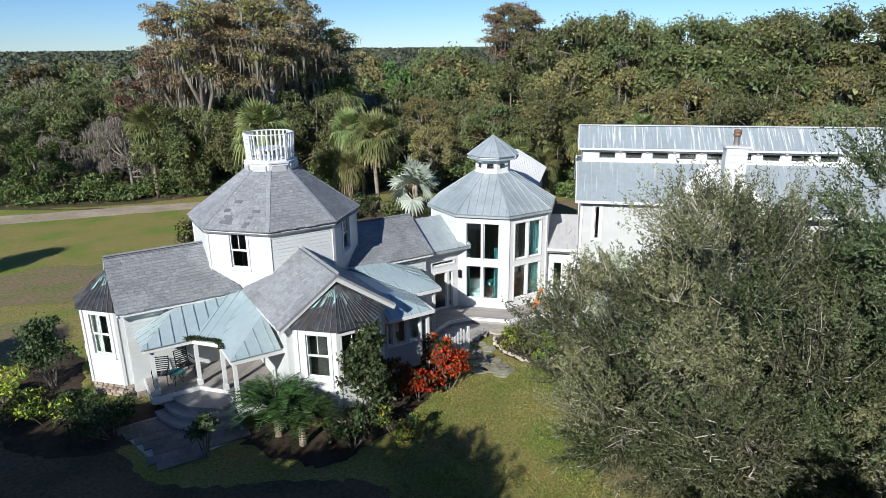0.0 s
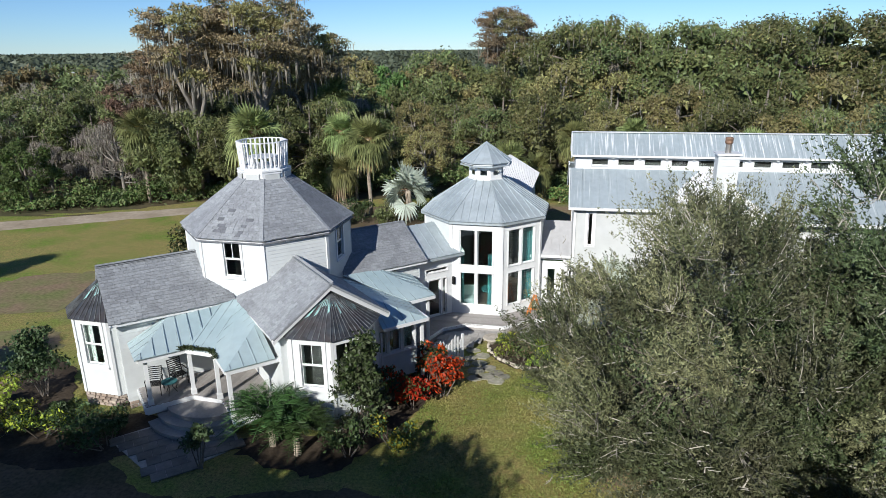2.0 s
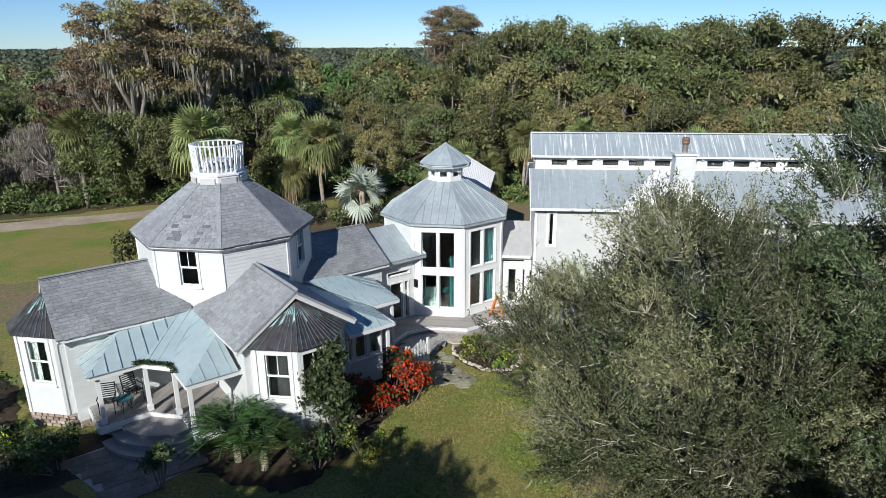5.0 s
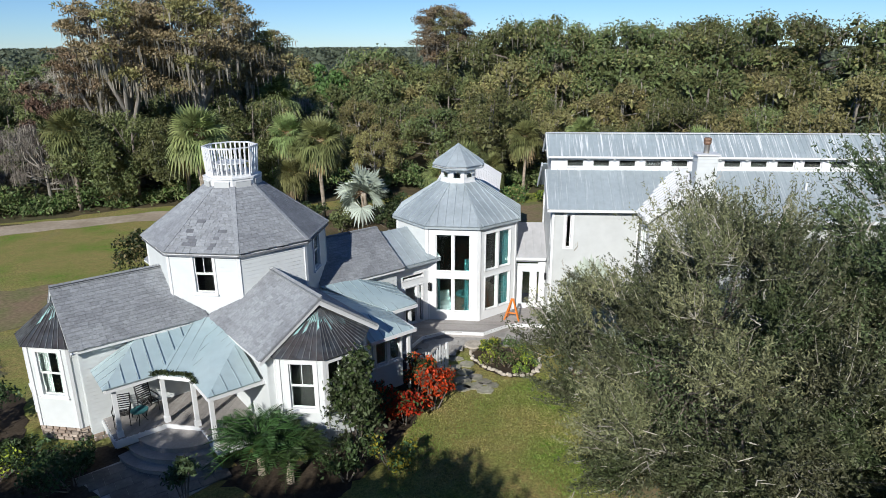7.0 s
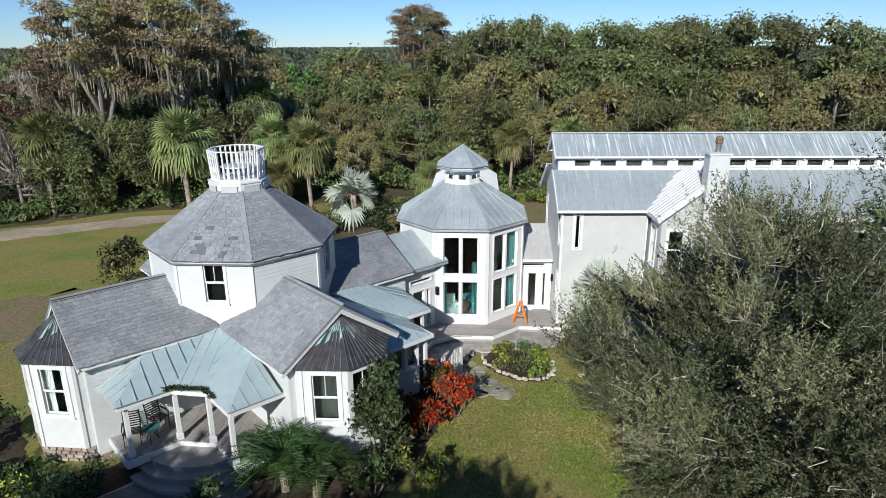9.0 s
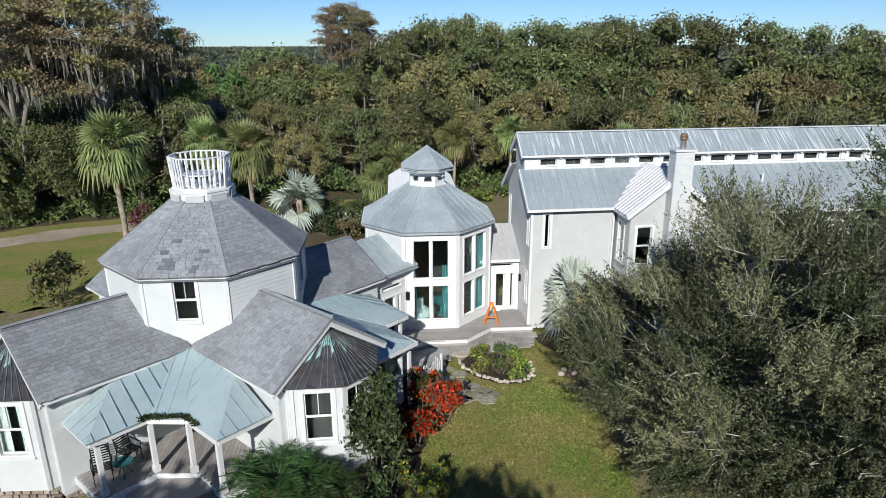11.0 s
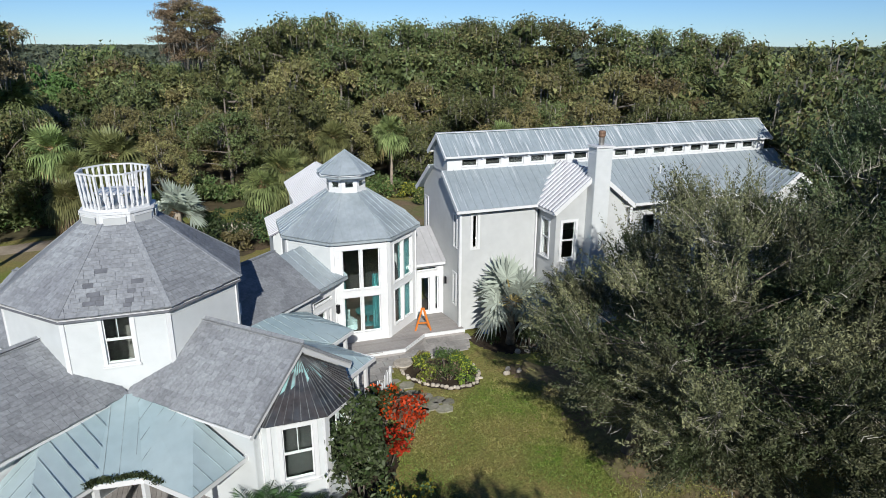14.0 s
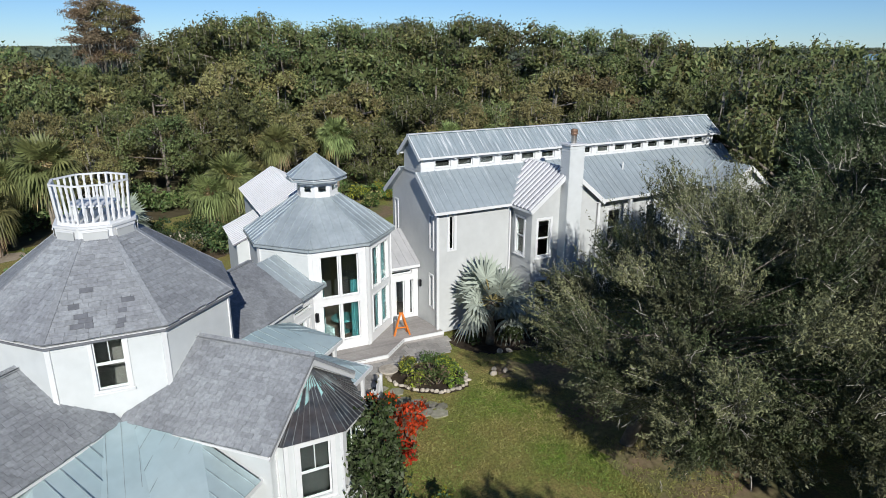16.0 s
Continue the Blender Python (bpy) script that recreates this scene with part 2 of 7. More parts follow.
def cloud(name, pts, along, size, mat, parent=None, aspect=0.5, rng=None, kind="", label="", bend=0.25, facing=None, tri=False):
    """Leaves: one bent leaf of two triangles at every point, along the given directions."""
    rng = rng or np.random.default_rng(1)
    n = len(pts)
    d = along / (np.linalg.norm(along, axis=1, keepdims=True) + 1e-9)
    r = rng.normal(size=(n, 3))
    s = np.cross(d, r if facing is None else facing + 0.45 * r)
    s /= np.linalg.norm(s, axis=1, keepdims=True) + 1e-9
    u = np.cross(s, d)
    sz = (size * rng.uniform(0.6, 1.4, n))[:, None] if np.isscalar(size) else size[:, None]
    w = sz * aspect * 0.5
    if tri:
        v = np.empty((n, 3, 3))
        v[:, 0] = pts - d * sz * 0.5 - s * w
        v[:, 1] = pts - d * sz * 0.35 + s * w
        v[:, 2] = pts + d * sz * 0.6
        return quads(name, v.reshape(-1, 3), mat, parent, kind, label, 3)
    v = np.empty((n, 4, 3))
    v[:, 0] = pts - d * sz * 0.5
    v[:, 1] = pts + s * w + u * sz * bend * 0.3
    v[:, 2] = pts + d * sz * 0.5 - u * sz * bend * 0.2
    v[:, 3] = pts - s * w + u * sz * bend * 0.3
    return quads(name, v.reshape(-1, 3), mat, parent, kind, label)


def quads(name, v, mat, parent=None, kind="", label="", k=4):
    n = len(v) // k
    me = bpy.data.meshes.new(name)
    me.vertices.add(k * n)
    me.loops.add(k * n)
    me.polygons.add(n)
    me.vertices.foreach_set("co", np.ascontiguousarray(v, dtype=np.float32).ravel())
    me.loops.foreach_set("vertex_index", np.arange(k * n, dtype=np.int32))
    me.polygons.foreach_set("loop_start", np.arange(0, k * n, k, dtype=np.int32))
    me.update(calc_edges=True)
    me.materials.append(mat)
    o = new(name, me)
    if parent:
        o.parent = parent
    if kind or label:
        tagged(o, label, kind=kind)
    return o


# ---- building helpers ----
def plan_frame(p0, p1):
    """Origin, direction along and direction outward of a wall from p0 to p1 (outside on the right hand)."""
    a, b = Vector((p0[0], p0[1], 0)), Vector((p1[0], p1[1], 0))
    d = (b - a).normalized()
    return a, d, Vector((d.y, -d.x, 0)), (b - a).length


def siding(parent, p0, p1, z0, z1, mat, holes=(), lim=None, thick=0.14, expo=0.15, name="wall"):
    """A wall of lapped boards; holes as (s0, s1, z0, z1) along the wall; lim(z) gives the ends of a gable's boards."""
    a, d, n, length = plan_frame(p0, p1)
    cuts = sorted({z0, z1, *(h[2] for h in holes if z0 < h[2] < z1), *(h[3] for h in holes if z0 < h[3] < z1)})
    bands = []
    for lo, hi in zip(cuts, cuts[1:]):
        k = max(1, round((hi - lo) / expo))
        bands += [(lo + (hi - lo) * i / k, lo + (hi - lo) * (i + 1) / k) for i in range(k)]
    runs = {}
    for lo, hi in bands:
        e0, e1 = lim((lo + hi) / 2) if lim else (0, length)
        if e1 - e0 < 0.03:
            continue
        spans = [(e0, e1)]
        for h0, h1, hz0, hz1 in holes:
            if hz0 < hi - 1e-6 and hz1 > lo + 1e-6:
                spans = [q for s, e in spans for q in ((s, min(e, h0)), (max(s, h1), e)) if q[1] - q[0] > 0.01]
        for s, e in spans:
            key = (round(s, 4), round(e, 4))
            old = runs.setdefault(key, [])
            if old and abs(old[-1][-1][1] - lo) < 1e-6:
                old[-1].append((lo, hi))
            else:
                old.append([(lo, hi)])
    for (s, e), stacks in runs.items():
        for stack in stacks:
            prof = [(o, z) for lo, hi in stack for o, z in ((0.022, lo), (0.004, hi))]
            prof += [(-thick, stack[-1][1]), (-thick, stack[0][0])]
            k = len(prof)
            c = [a + d * t + n * o + Vector((0, 0, z)) for t in (s, e) for o, z in prof]
            wall = Build().add(c, [tuple(range(k)), tuple(range(2 * k - 1, k - 1, -1))] + [(i, k + i, k + (i + 1) % k, (i + 1) % k) for i in range(k)])
            wall.ob("gable_board" if lim else name, mat, parent)


def wall_matrix(p0, p1, s, z):
    """Axes on a wall: x along it, -y outward, z up."""
    a, d, n, _ = plan_frame(p0, p1)
    o = a + d * s + Vector((0, 0, z))
    return Matrix(((d.x, -n.x, 0, o.x), (d.y, -n.y, 0, o.y), (0, 0, 1, o.z), (0, 0, 0, 1)))


def window(parent, m, w, h, cols=1, rows=2, casing=0.10, sill=True, muntin_top=False, name="window"):
    """A window whose opening is w x h, at the middle of its foot; casing, sashes and panes."""
    f = Build()
    x = w / 2
    f.box(-x - casing, -x, -0.05, 0.0, -casing * 0.6, h + casing, m)
    f.box(x, x + casing, -0.05, 0.0, -casing * 0.6, h + casing, m)
    f.box(-x, x, -0.05, 0.0, h, h + casing, m)
    f.box(-x, x, -0.05, 0.0, -casing * 0.6, 0, m)
    o = f.ob(name, M_TRIM, parent)
    g = Build()
    b = 0.045
    for i in range(cols):
        u0, u1 = -x + w * i / cols, -x + w * (i + 1) / cols
        for j in range(rows):
            v0, v1 = h * j / rows, h * (j + 1) / rows
            y = 0.05 if j == 0 else 0.02
            g.box(u0, u0 + b, y, y + 0.04, v0, v1, m).box(u1 - b, u1, y, y + 0.04, v0, v1, m)
            g.box(u0 + b, u1 - b, y, y + 0.04, v0, v0 + b, m).box(u0 + b, u1 - b, y, y + 0.04, v1 - b, v1, m)
            if muntin_top and j == rows - 1:
                g.box((u0 + u1) / 2 - 0.012, (u0 + u1) / 2 + 0.012, y + 0.005, y + 0.035, v0 + b, v1 - b, m)
            p = Build().box(u0 + b, u1 - b, y + 0.016, y + 0.022, v0 + b, v1 - b, m).ob("pane", M_GLASS, o)
            p.visible_shadow = False
    g.ob("sash", M_TRIM, o)
    if sill:
        Build().box(-x - casing - 0.03, x + casing + 0.03, -0.10, 0.0, -casing * 0.6 - 0.05, -casing * 0.6, m).ob("sill", M_TRIM, o)
    return o


def seam_lines(poly, down, step, offset=0.5):
    """Where lines along `down`, `step` apart, enter and leave a flat convex polygon."""
    poly = [Vector(p) for p in poly]
    n = (poly[1] - poly[0]).cross(poly[2] - poly[0]).normalized()
    if n.z < 0:
        n = -n
    d = (Vector(down) - n * Vector(down).dot(n)).normalized()
    s = d.cross(n).normalized()
    o = poly[0]
    q = [((p - o).dot(s), (p - o).dot(d)) for p in poly]
    lo, hi = min(a for a, _ in q), max(a for a, _ in q)
    k = max(1, round((hi - lo) / step))
    out = []
    for i in range(k + 1):
        x = lo + (hi - lo) * (i + offset) / k
        ys = []
        for (x0, y0), (x1, y1) in zip(q, q[1:] + q[:1]):
            if (x0 - x) * (x1 - x) < 0:
                ys.append(y0 + (y1 - y0) * (x - x0) / (x1 - x0))
        if len(ys) >= 2 and max(ys) - min(ys) > 0.12:
            out.append((o + s * x + d * min(ys), o + s * x + d * max(ys), n))
    return out


def metal_roof(parent, polys, mat, step=0.42, rib=0.035, downs=None, name="roof", label="", thick=0.05, seam_mat=None, wide=0.028):
    """Flat metal slopes with raised seams down each of them."""
    for i, p in enumerate(polys):
        o = Build().slab(p, thick).ob(name, mat, parent, label)
        n = (Vector(p[1]) - Vector(p[0])).cross(Vector(p[2]) - Vector(p[0])).normalized()
        n = -n if n.z < 0 else n
        down = downs[i] if downs else Vector((n.x, n.y, 0))
        for a, b, nn in seam_lines(p, down, step):
            Build().beam(a + nn * rib * 0.4, b + nn * rib * 0.4, wide, rib, nn).ob("seam", seam_mat or mat, o)


SHINGLES = []
for width in (0.22, 0.28, 0.34):
    sh = Build()
    sh.add([(0, 0, 0.0), (width - 0.012, 0, 0.0), (width - 0.012, 0.30, 0.0), (0, 0.30, 0.0),
            (0, 0, 0.006), (width - 0.012, 0, 0.006), (width - 0.012, 0.30, 0.026), (0, 0.30, 0.026)],
           ((3, 2, 1, 0), (4, 5, 6, 7), (0, 1, 5, 4), (1, 2, 6, 5), (2, 3, 7, 6), (3, 0, 4, 7)))
    me = bpy.data.meshes.new("shingle")
    me.from_pydata(sh.v, [], sh.f)
    me.materials.append(M_SHINGLE)
    SHINGLES.append((width, me))


def shingle_roof(parent, poly, rng, single=False, expo=0.155, dark=(), name="roof", deck=0.07):
    """A slope of the polygon (its first edge the eave) covered with staggered shingles, each with its own edges."""
    poly = [Vector(p) for p in poly]
    base = Build().slab([p.copy() for p in poly], deck).ob(name, M_SHINGLE, parent)
    n = (poly[1] - poly[0]).cross(poly[2] - poly[0]).normalized()
    n = -n if n.z < 0 else n
    s = (poly[1] - poly[0]).normalized()
    u = n.cross(s)
    if u.z < 0:
        s, u = -s, -u
    o = poly[0]
    q = [((p - o).dot(s), (p - o).dot(u)) for p in poly]
    top = max(b for _, b in q)
    joined, darks = Build(), Build()
    row = 0
    y = 0.0
    while y < top - 0.05:
        ym = min(y + expo * 0.5, top - 0.01)
        xs = [x0 + (x1 - x0) * (ym - y0) / (y1 - y0) for (x0, y0), (x1, y1) in zip(q, q[1:] + q[:1]) if (y0 - ym) * (y1 - ym) < 0]
        if len(xs) >= 2:
            x, end = min(xs) - rng.uniform(0, 0.3), max(xs)
            start = min(xs)
            while x < end:
                w, me = SHINGLES[rng.integers(0, 3)]
                a, b = max(x, start), min(x + w, end)
                drop = rng.choice([0.0, 0.0, 0.02, 0.035])
                if b - a > 0.05:
                    # x along the eave, y down the slope from the top edge of the shingle
                    yt = y + expo + 0.06
                    org = o + s * a + u * yt + n * 0.004
                    rot = Matrix(((s.x, -u.x, n.x, org.x), (s.y, -u.y, n.y, org.y), (s.z, -u.z, n.z, org.z), (0, 0, 0, 1)))
                    ln = expo + 0.06 + drop
                    isdark = any(dx - 0.16 < (a + b) / 2 < dx + 0.16 and dy - 0.09 < ym < dy + 0.09 for dx, dy in dark)
                    if single and not isdark and b - a > w - 1e-3:
                        c = new("shingle", me)
                        c.parent = base
                        c.matrix_basis = rot @ Matrix.Diagonal((1, ln / 0.30, 1, 1))
                    else:
                        wd = b - a - 0.012
                        (darks if isdark else joined).add([rot @ Vector(p) for p in ((0, 0, 0), (wd, 0, 0), (wd, ln, 0), (0, ln, 0), (0, 0, .006), (wd, 0, .006), (wd, ln, .026), (0, ln, .026))],
                                                          ((3, 2, 1, 0), (4, 5, 6, 7), (0, 1, 5, 4), (1, 2, 6, 5), (2, 3, 7, 6), (3, 0, 4, 7)))
                x += w
        y += expo
        row += 1
    if joined.v:
        joined.ob("shingle_field", M_SHINGLE, base, kind="stuff")
    if darks.v:
        darks.ob("shingle_patch", M_SHDARK, base, "darker replaced shingles", kind="stuff")
    return base


def octagon(inradius, z=None):
    r = inradius / math.cos(math.pi / 8)
    pts = [(r * math.cos(radians(-112.5 + 45 * k)), r * math.sin(radians(-112.5 + 45 * k))) for k in range(8)]
    return pts if z is None else [(x, y, z) for x, y in pts]


RNG = np.random.default_rng(7)

# ---- main house: shingled octagonal tower with three wings ----
HA = thing("octagonal_house", pose(-7.6, 28.44, 0, 0, 0, 31.69), "white clapboard house with octagonal shingled tower and low wings", "house")
wall_a = octagon(3.36)
WIN_W, WIN_H = 0.76, 1.48
for k in range(8):
    p0, p1 = wall_a[k], wall_a[(k + 1) % 8]
    L = (Vector(p1) - Vector(p0)).length
    has = k in (7, 1, 3, 5)
    holes = [(L / 2 - WIN_W / 2, L / 2 + WIN_W / 2, 4.78, 4.78 + WIN_H)] if has else []
    siding(HA, p0, p1, 3.0, 6.36, M_SIDING, holes)
    siding(HA, p0, p1, 0.3, 3.0, M_SIDING)
    if has:
        window(HA, wall_matrix(p0, p1, L / 2, 4.78), WIN_W, WIN_H, muntin_top=True)
    c = Vector((*p0, 0))
    nn = c.normalized()
    Build().box(-0.07, 0.07, -0.03, 0.06, 3.0, 6.3, Matrix.Translation(c) @ Matrix.Rotation(math.atan2(nn.y, nn.x) + math.pi / 2, 4, "Z")).ob("corner_board", M_TRIM, HA)
Build().prism(octagon(3.1), 3.55, 3.7).ob("floor", M_FLOOR, HA)
Build().prism(octagon(1.9), 3.7, 6.28).ob("inner_wall", M_ROOM, HA)
Build().prism(octagon(3.2), 6.28, 6.34).ob("ceiling", M_TRIM, HA)
# tower roof
EAVE, TOP = octagon(3.55, 6.42), octagon(1.02, 8.42)
for k in range(8):
    dark = ((0.95, 0.62), (1.95, 0.75), (2.05, 0.95), (0.75, 1.05), (1.2, 0.35), (1.9, 0.30), (0.9, 0.42), (1.05, 1.45)) if k == 7 else ()
    shingle_roof(HA, [EAVE[k], EAVE[(k + 1) % 8], TOP[(k + 1) % 8], TOP[k]], RNG, single=(k == 7), dark=dark, deck=0.04)
for k in range(8):
    a, b = Vector(EAVE[k]), Vector(TOP[k])
    nn = Vector((a.x, a.y, 0)).normalized() * 0.5 + Vector((0, 0, 1))
    Build().beam(a + Vector((0, 0, 0.012)), b + Vector((0, 0, 0.012)), 0.16, 0.028, nn).ob("hip_cap", M_SHINGLE, HA)
    p0, p1 = Vector(EAVE[k]), Vector(EAVE[(k + 1) % 8])
    Build().beam(p0 * 0.99 - Vector((0, 0, 0.075)), p1 * 0.99 - Vector((0, 0, 0.075)), 0.03, 0.06).ob("fascia", M_SHDARK, HA)
    Build().slab([(wall_a[k][0] * 0.99, wall_a[k][1] * 0.99, 6.33), (wall_a[(k + 1) % 8][0] * 0.99, wall_a[(k + 1) % 8][1] * 0.99, 6.33), (EAVE[(k + 1) % 8][0] * .985, EAVE[(k + 1) % 8][1] * .985, 6.33), (EAVE[k][0] * .985, EAVE[k][1] * .985, 6.33)], 0.02).ob("soffit", M_TRIM, HA)
# roof walk: panelled kerb and turned balusters that lean outward
kerb = Build().prism(octagon(1.05), 8.22, 8.70).ob("roof_walk_kerb", M_TRIM, HA)
Build().prism(octagon(1.09), 8.70, 8.76).ob("kerb_cap", M_TRIM, kerb)
ko = octagon(1.10)
for k in range(8):
    m = wall_matrix(ko[k], ko[(k + 1) % 8], 0.455, 8.36)
    Build().box(-0.32, 0.32, -0.012, 0.0, 0.0, 0.24, m).ob("panel", M_GREYSIDE, kerb)
    Build().box(-0.34, 0.34, -0.03, 0.0, 0.25, 0.29, m).box(-0.34, 0.34, -0.03, 0.0, -0.05, -0.01, m).ob("panel_moulding", M_TRIM, kerb)
railing = Build().prism(octagon(0.97), 8.76, 8.80).ob("roof_walk_floor", M_TRIM, HA)
lowr, topr = octagon(0.93), octagon(1.0)
ZT = 9.93


def baluster(parent, a, b):
    a, b = Vector(a), Vector(b)
    t = [0, 0.12, 0.16, 0.30, 0.45, 0.62, 0.72, 0.78, 0.84, 1]
    r = [0.040, 0.040, 0.024, 0.052, 0.038, 0.026, 0.042, 0.024, 0.040, 0.040]
    return Build().tube([a.lerp(b, q) for q in t], r, 6).ob("baluster", M_TRIM, parent)


for k in range(8):
    l0, l1, t0, t1 = (Vector((*lowr[k], 8.82)), Vector((*lowr[(k + 1) % 8], 8.82)), Vector((*topr[k], ZT)), Vector((*topr[(k + 1) % 8], ZT)))
    Build().beam(t0, t1, 0.07, 0.045).ob("hand_rail", M_TRIM, railing)
    Build().beam(l0, l1, 0.06, 0.05).ob("foot_rail", M_TRIM, railing)
    Build().beam(l0, t0, 0.06, 0.06).ob("rail_post", M_TRIM, railing)
    for i in range(1, 4):
        baluster(railing, l0.lerp(l1, i / 4), t0.lerp(t1, i / 4))
# round bench inside the railing
inner = Build()
inner.prism(octagon(0.62), 9.22, 9.27)
inner.ob("roof_walk_bench", M_TRIM, railing)
for k in range(8):
    q = octagon(0.50)[k]
    Build().tube([(q[0], q[1], 8.8), (q[0], q[1], 9.22)], [0.05, 0.05], 6).ob("bench_leg", M_TRIM, railing)

ZR, ZE, HALF = 5.47, 3.82, 2.35
SLOPE = (ZR - ZE) / HALF


def wing(m, x0, x1, gable=True, single=False, zr=ZR):
    """A shingled wing along +x of m, from the tower to its gable end."""
    slope = (zr - ZE) / HALF

    def T(p):
        return tuple(m @ Vector(p))
    wallh = 2.0
    end = x1 - 0.28
    def T2(x, y):
        q = m @ Vector((x, y, 0))
        return (q.x, q.y)
    zw = ZE + slope * (HALF - wallh) - 0.10
    siding(HA, T2(x0 - 0.4, -wallh), T2(end, -wallh), 0.3, zw, M_SIDING)
    siding(HA, T2(end, wallh), T2(x0 - 0.4, wallh), 0.3, zw, M_SIDING)
    if gable:
        siding(HA, T2(end, -wallh), T2(end, wallh), 0.3, zw, M_SIDING)
        siding(HA, T2(end, -wallh), T2(end, wallh), zw, zr - 0.12, M_SIDING, lim=lambda z: (wallh - (zr - 0.1 - z) / slope, wallh + (zr - 0.1 - z) / slope))
    for sgn in (-1, 1):
        poly = [T((x0 - 0.9, sgn * HALF, ZE)), T((x1, sgn * HALF, ZE)), T((x1, 0, zr)), T((x0 - 0.9, 0, zr))]
        shingle_roof(HA, poly if sgn < 0 else [poly[1], poly[0], poly[3], poly[2]], RNG, single=(single and sgn < 0))
        if gable:
            a, b = Vector(T((x1 - 0.035, sgn * HALF, ZE - 0.15))), Vector(T((x1 - 0.035, 0, zr - 0.15)))
            Build().beam(a, b, 0.05, 0.20 if sgn > 0 else 0.12, (b - a).cross(Vector(T((1, 0, 0))) - Vector(T((0, 0, 0))))).ob("rake_board", M_TRIM, HA)
            a2, b2 = Vector(T((x1 - 0.14, sgn * (HALF - 0.02), ZE - 0.09))), Vector(T((x1 - 0.14, 0, zr - 0.09)))
            Build().beam(a2, b2, 0.26, 0.03, (b2 - a2).cross(Vector(T((1, 0, 0))) - Vector(T((0, 0, 0))))).ob("rake_soffit", M_TRIM, HA)
        Build().beam(T((x0 - 0.4, sgn * (HALF - 0.03), ZE - 0.11)), T((x1 - 0.03, sgn * (HALF - 0.03), ZE - 0.11)), 0.03, 0.07).ob("fascia", M_TRIM, HA)
    Build().beam(T((x0 - 0.6, 0, zr + 0.012)), T((x1, 0, zr + 0.012)), 0.20, 0.018).ob("ridge_cap", M_SHINGLE, HA)


def stone_rows(parent, path, z0, z1, rows=4):
    """Rough stones laid in courses along the outside of a wall; each is a piece of its own."""
    for p0, p1 in zip(path, path[1:]):
        a, d, n, L = plan_frame(p0, p1)
        for r in range(rows):
            lo, hi = z0 + (z1 - z0) * r / rows, z0 + (z1 - z0) * (r + 1) / rows
            s = 0.0
            while s < L - 0.04:
                w = min(RNG.uniform(0.16, 0.42), L - s)
                out = RNG.uniform(0.015, 0.05)
                c = [a + d * (s + e) + n * o + Vector((0, 0, z)) for e, o, z in
                     ((0.01, -0.05, lo + .008), (w - .01, -0.05, lo + .008), (w - .01, -0.05, hi - .008), (0.01, -0.05, hi - .008),
                      (0.025, out, lo + .02), (w - .025, out, lo + .02), (w - .03, out, hi - .02), (0.03, out, hi - .02))]
                Build().add(c, ((3, 2, 1, 0), (4, 5, 6, 7), (0, 1, 5, 4), (1, 2, 6, 5), (2, 3, 7, 6), (3, 0, 4, 7))).ob("stone", M_STONE, parent)
                s += w


M_LINEN = material("pale_linen", (0.55, 0.58, 0.56), 0.9, vary=0.08, trans=0.2)
M_MORTAR = material("mortar", (0.30, 0.28, 0.25), 0.9, vary=0.1)


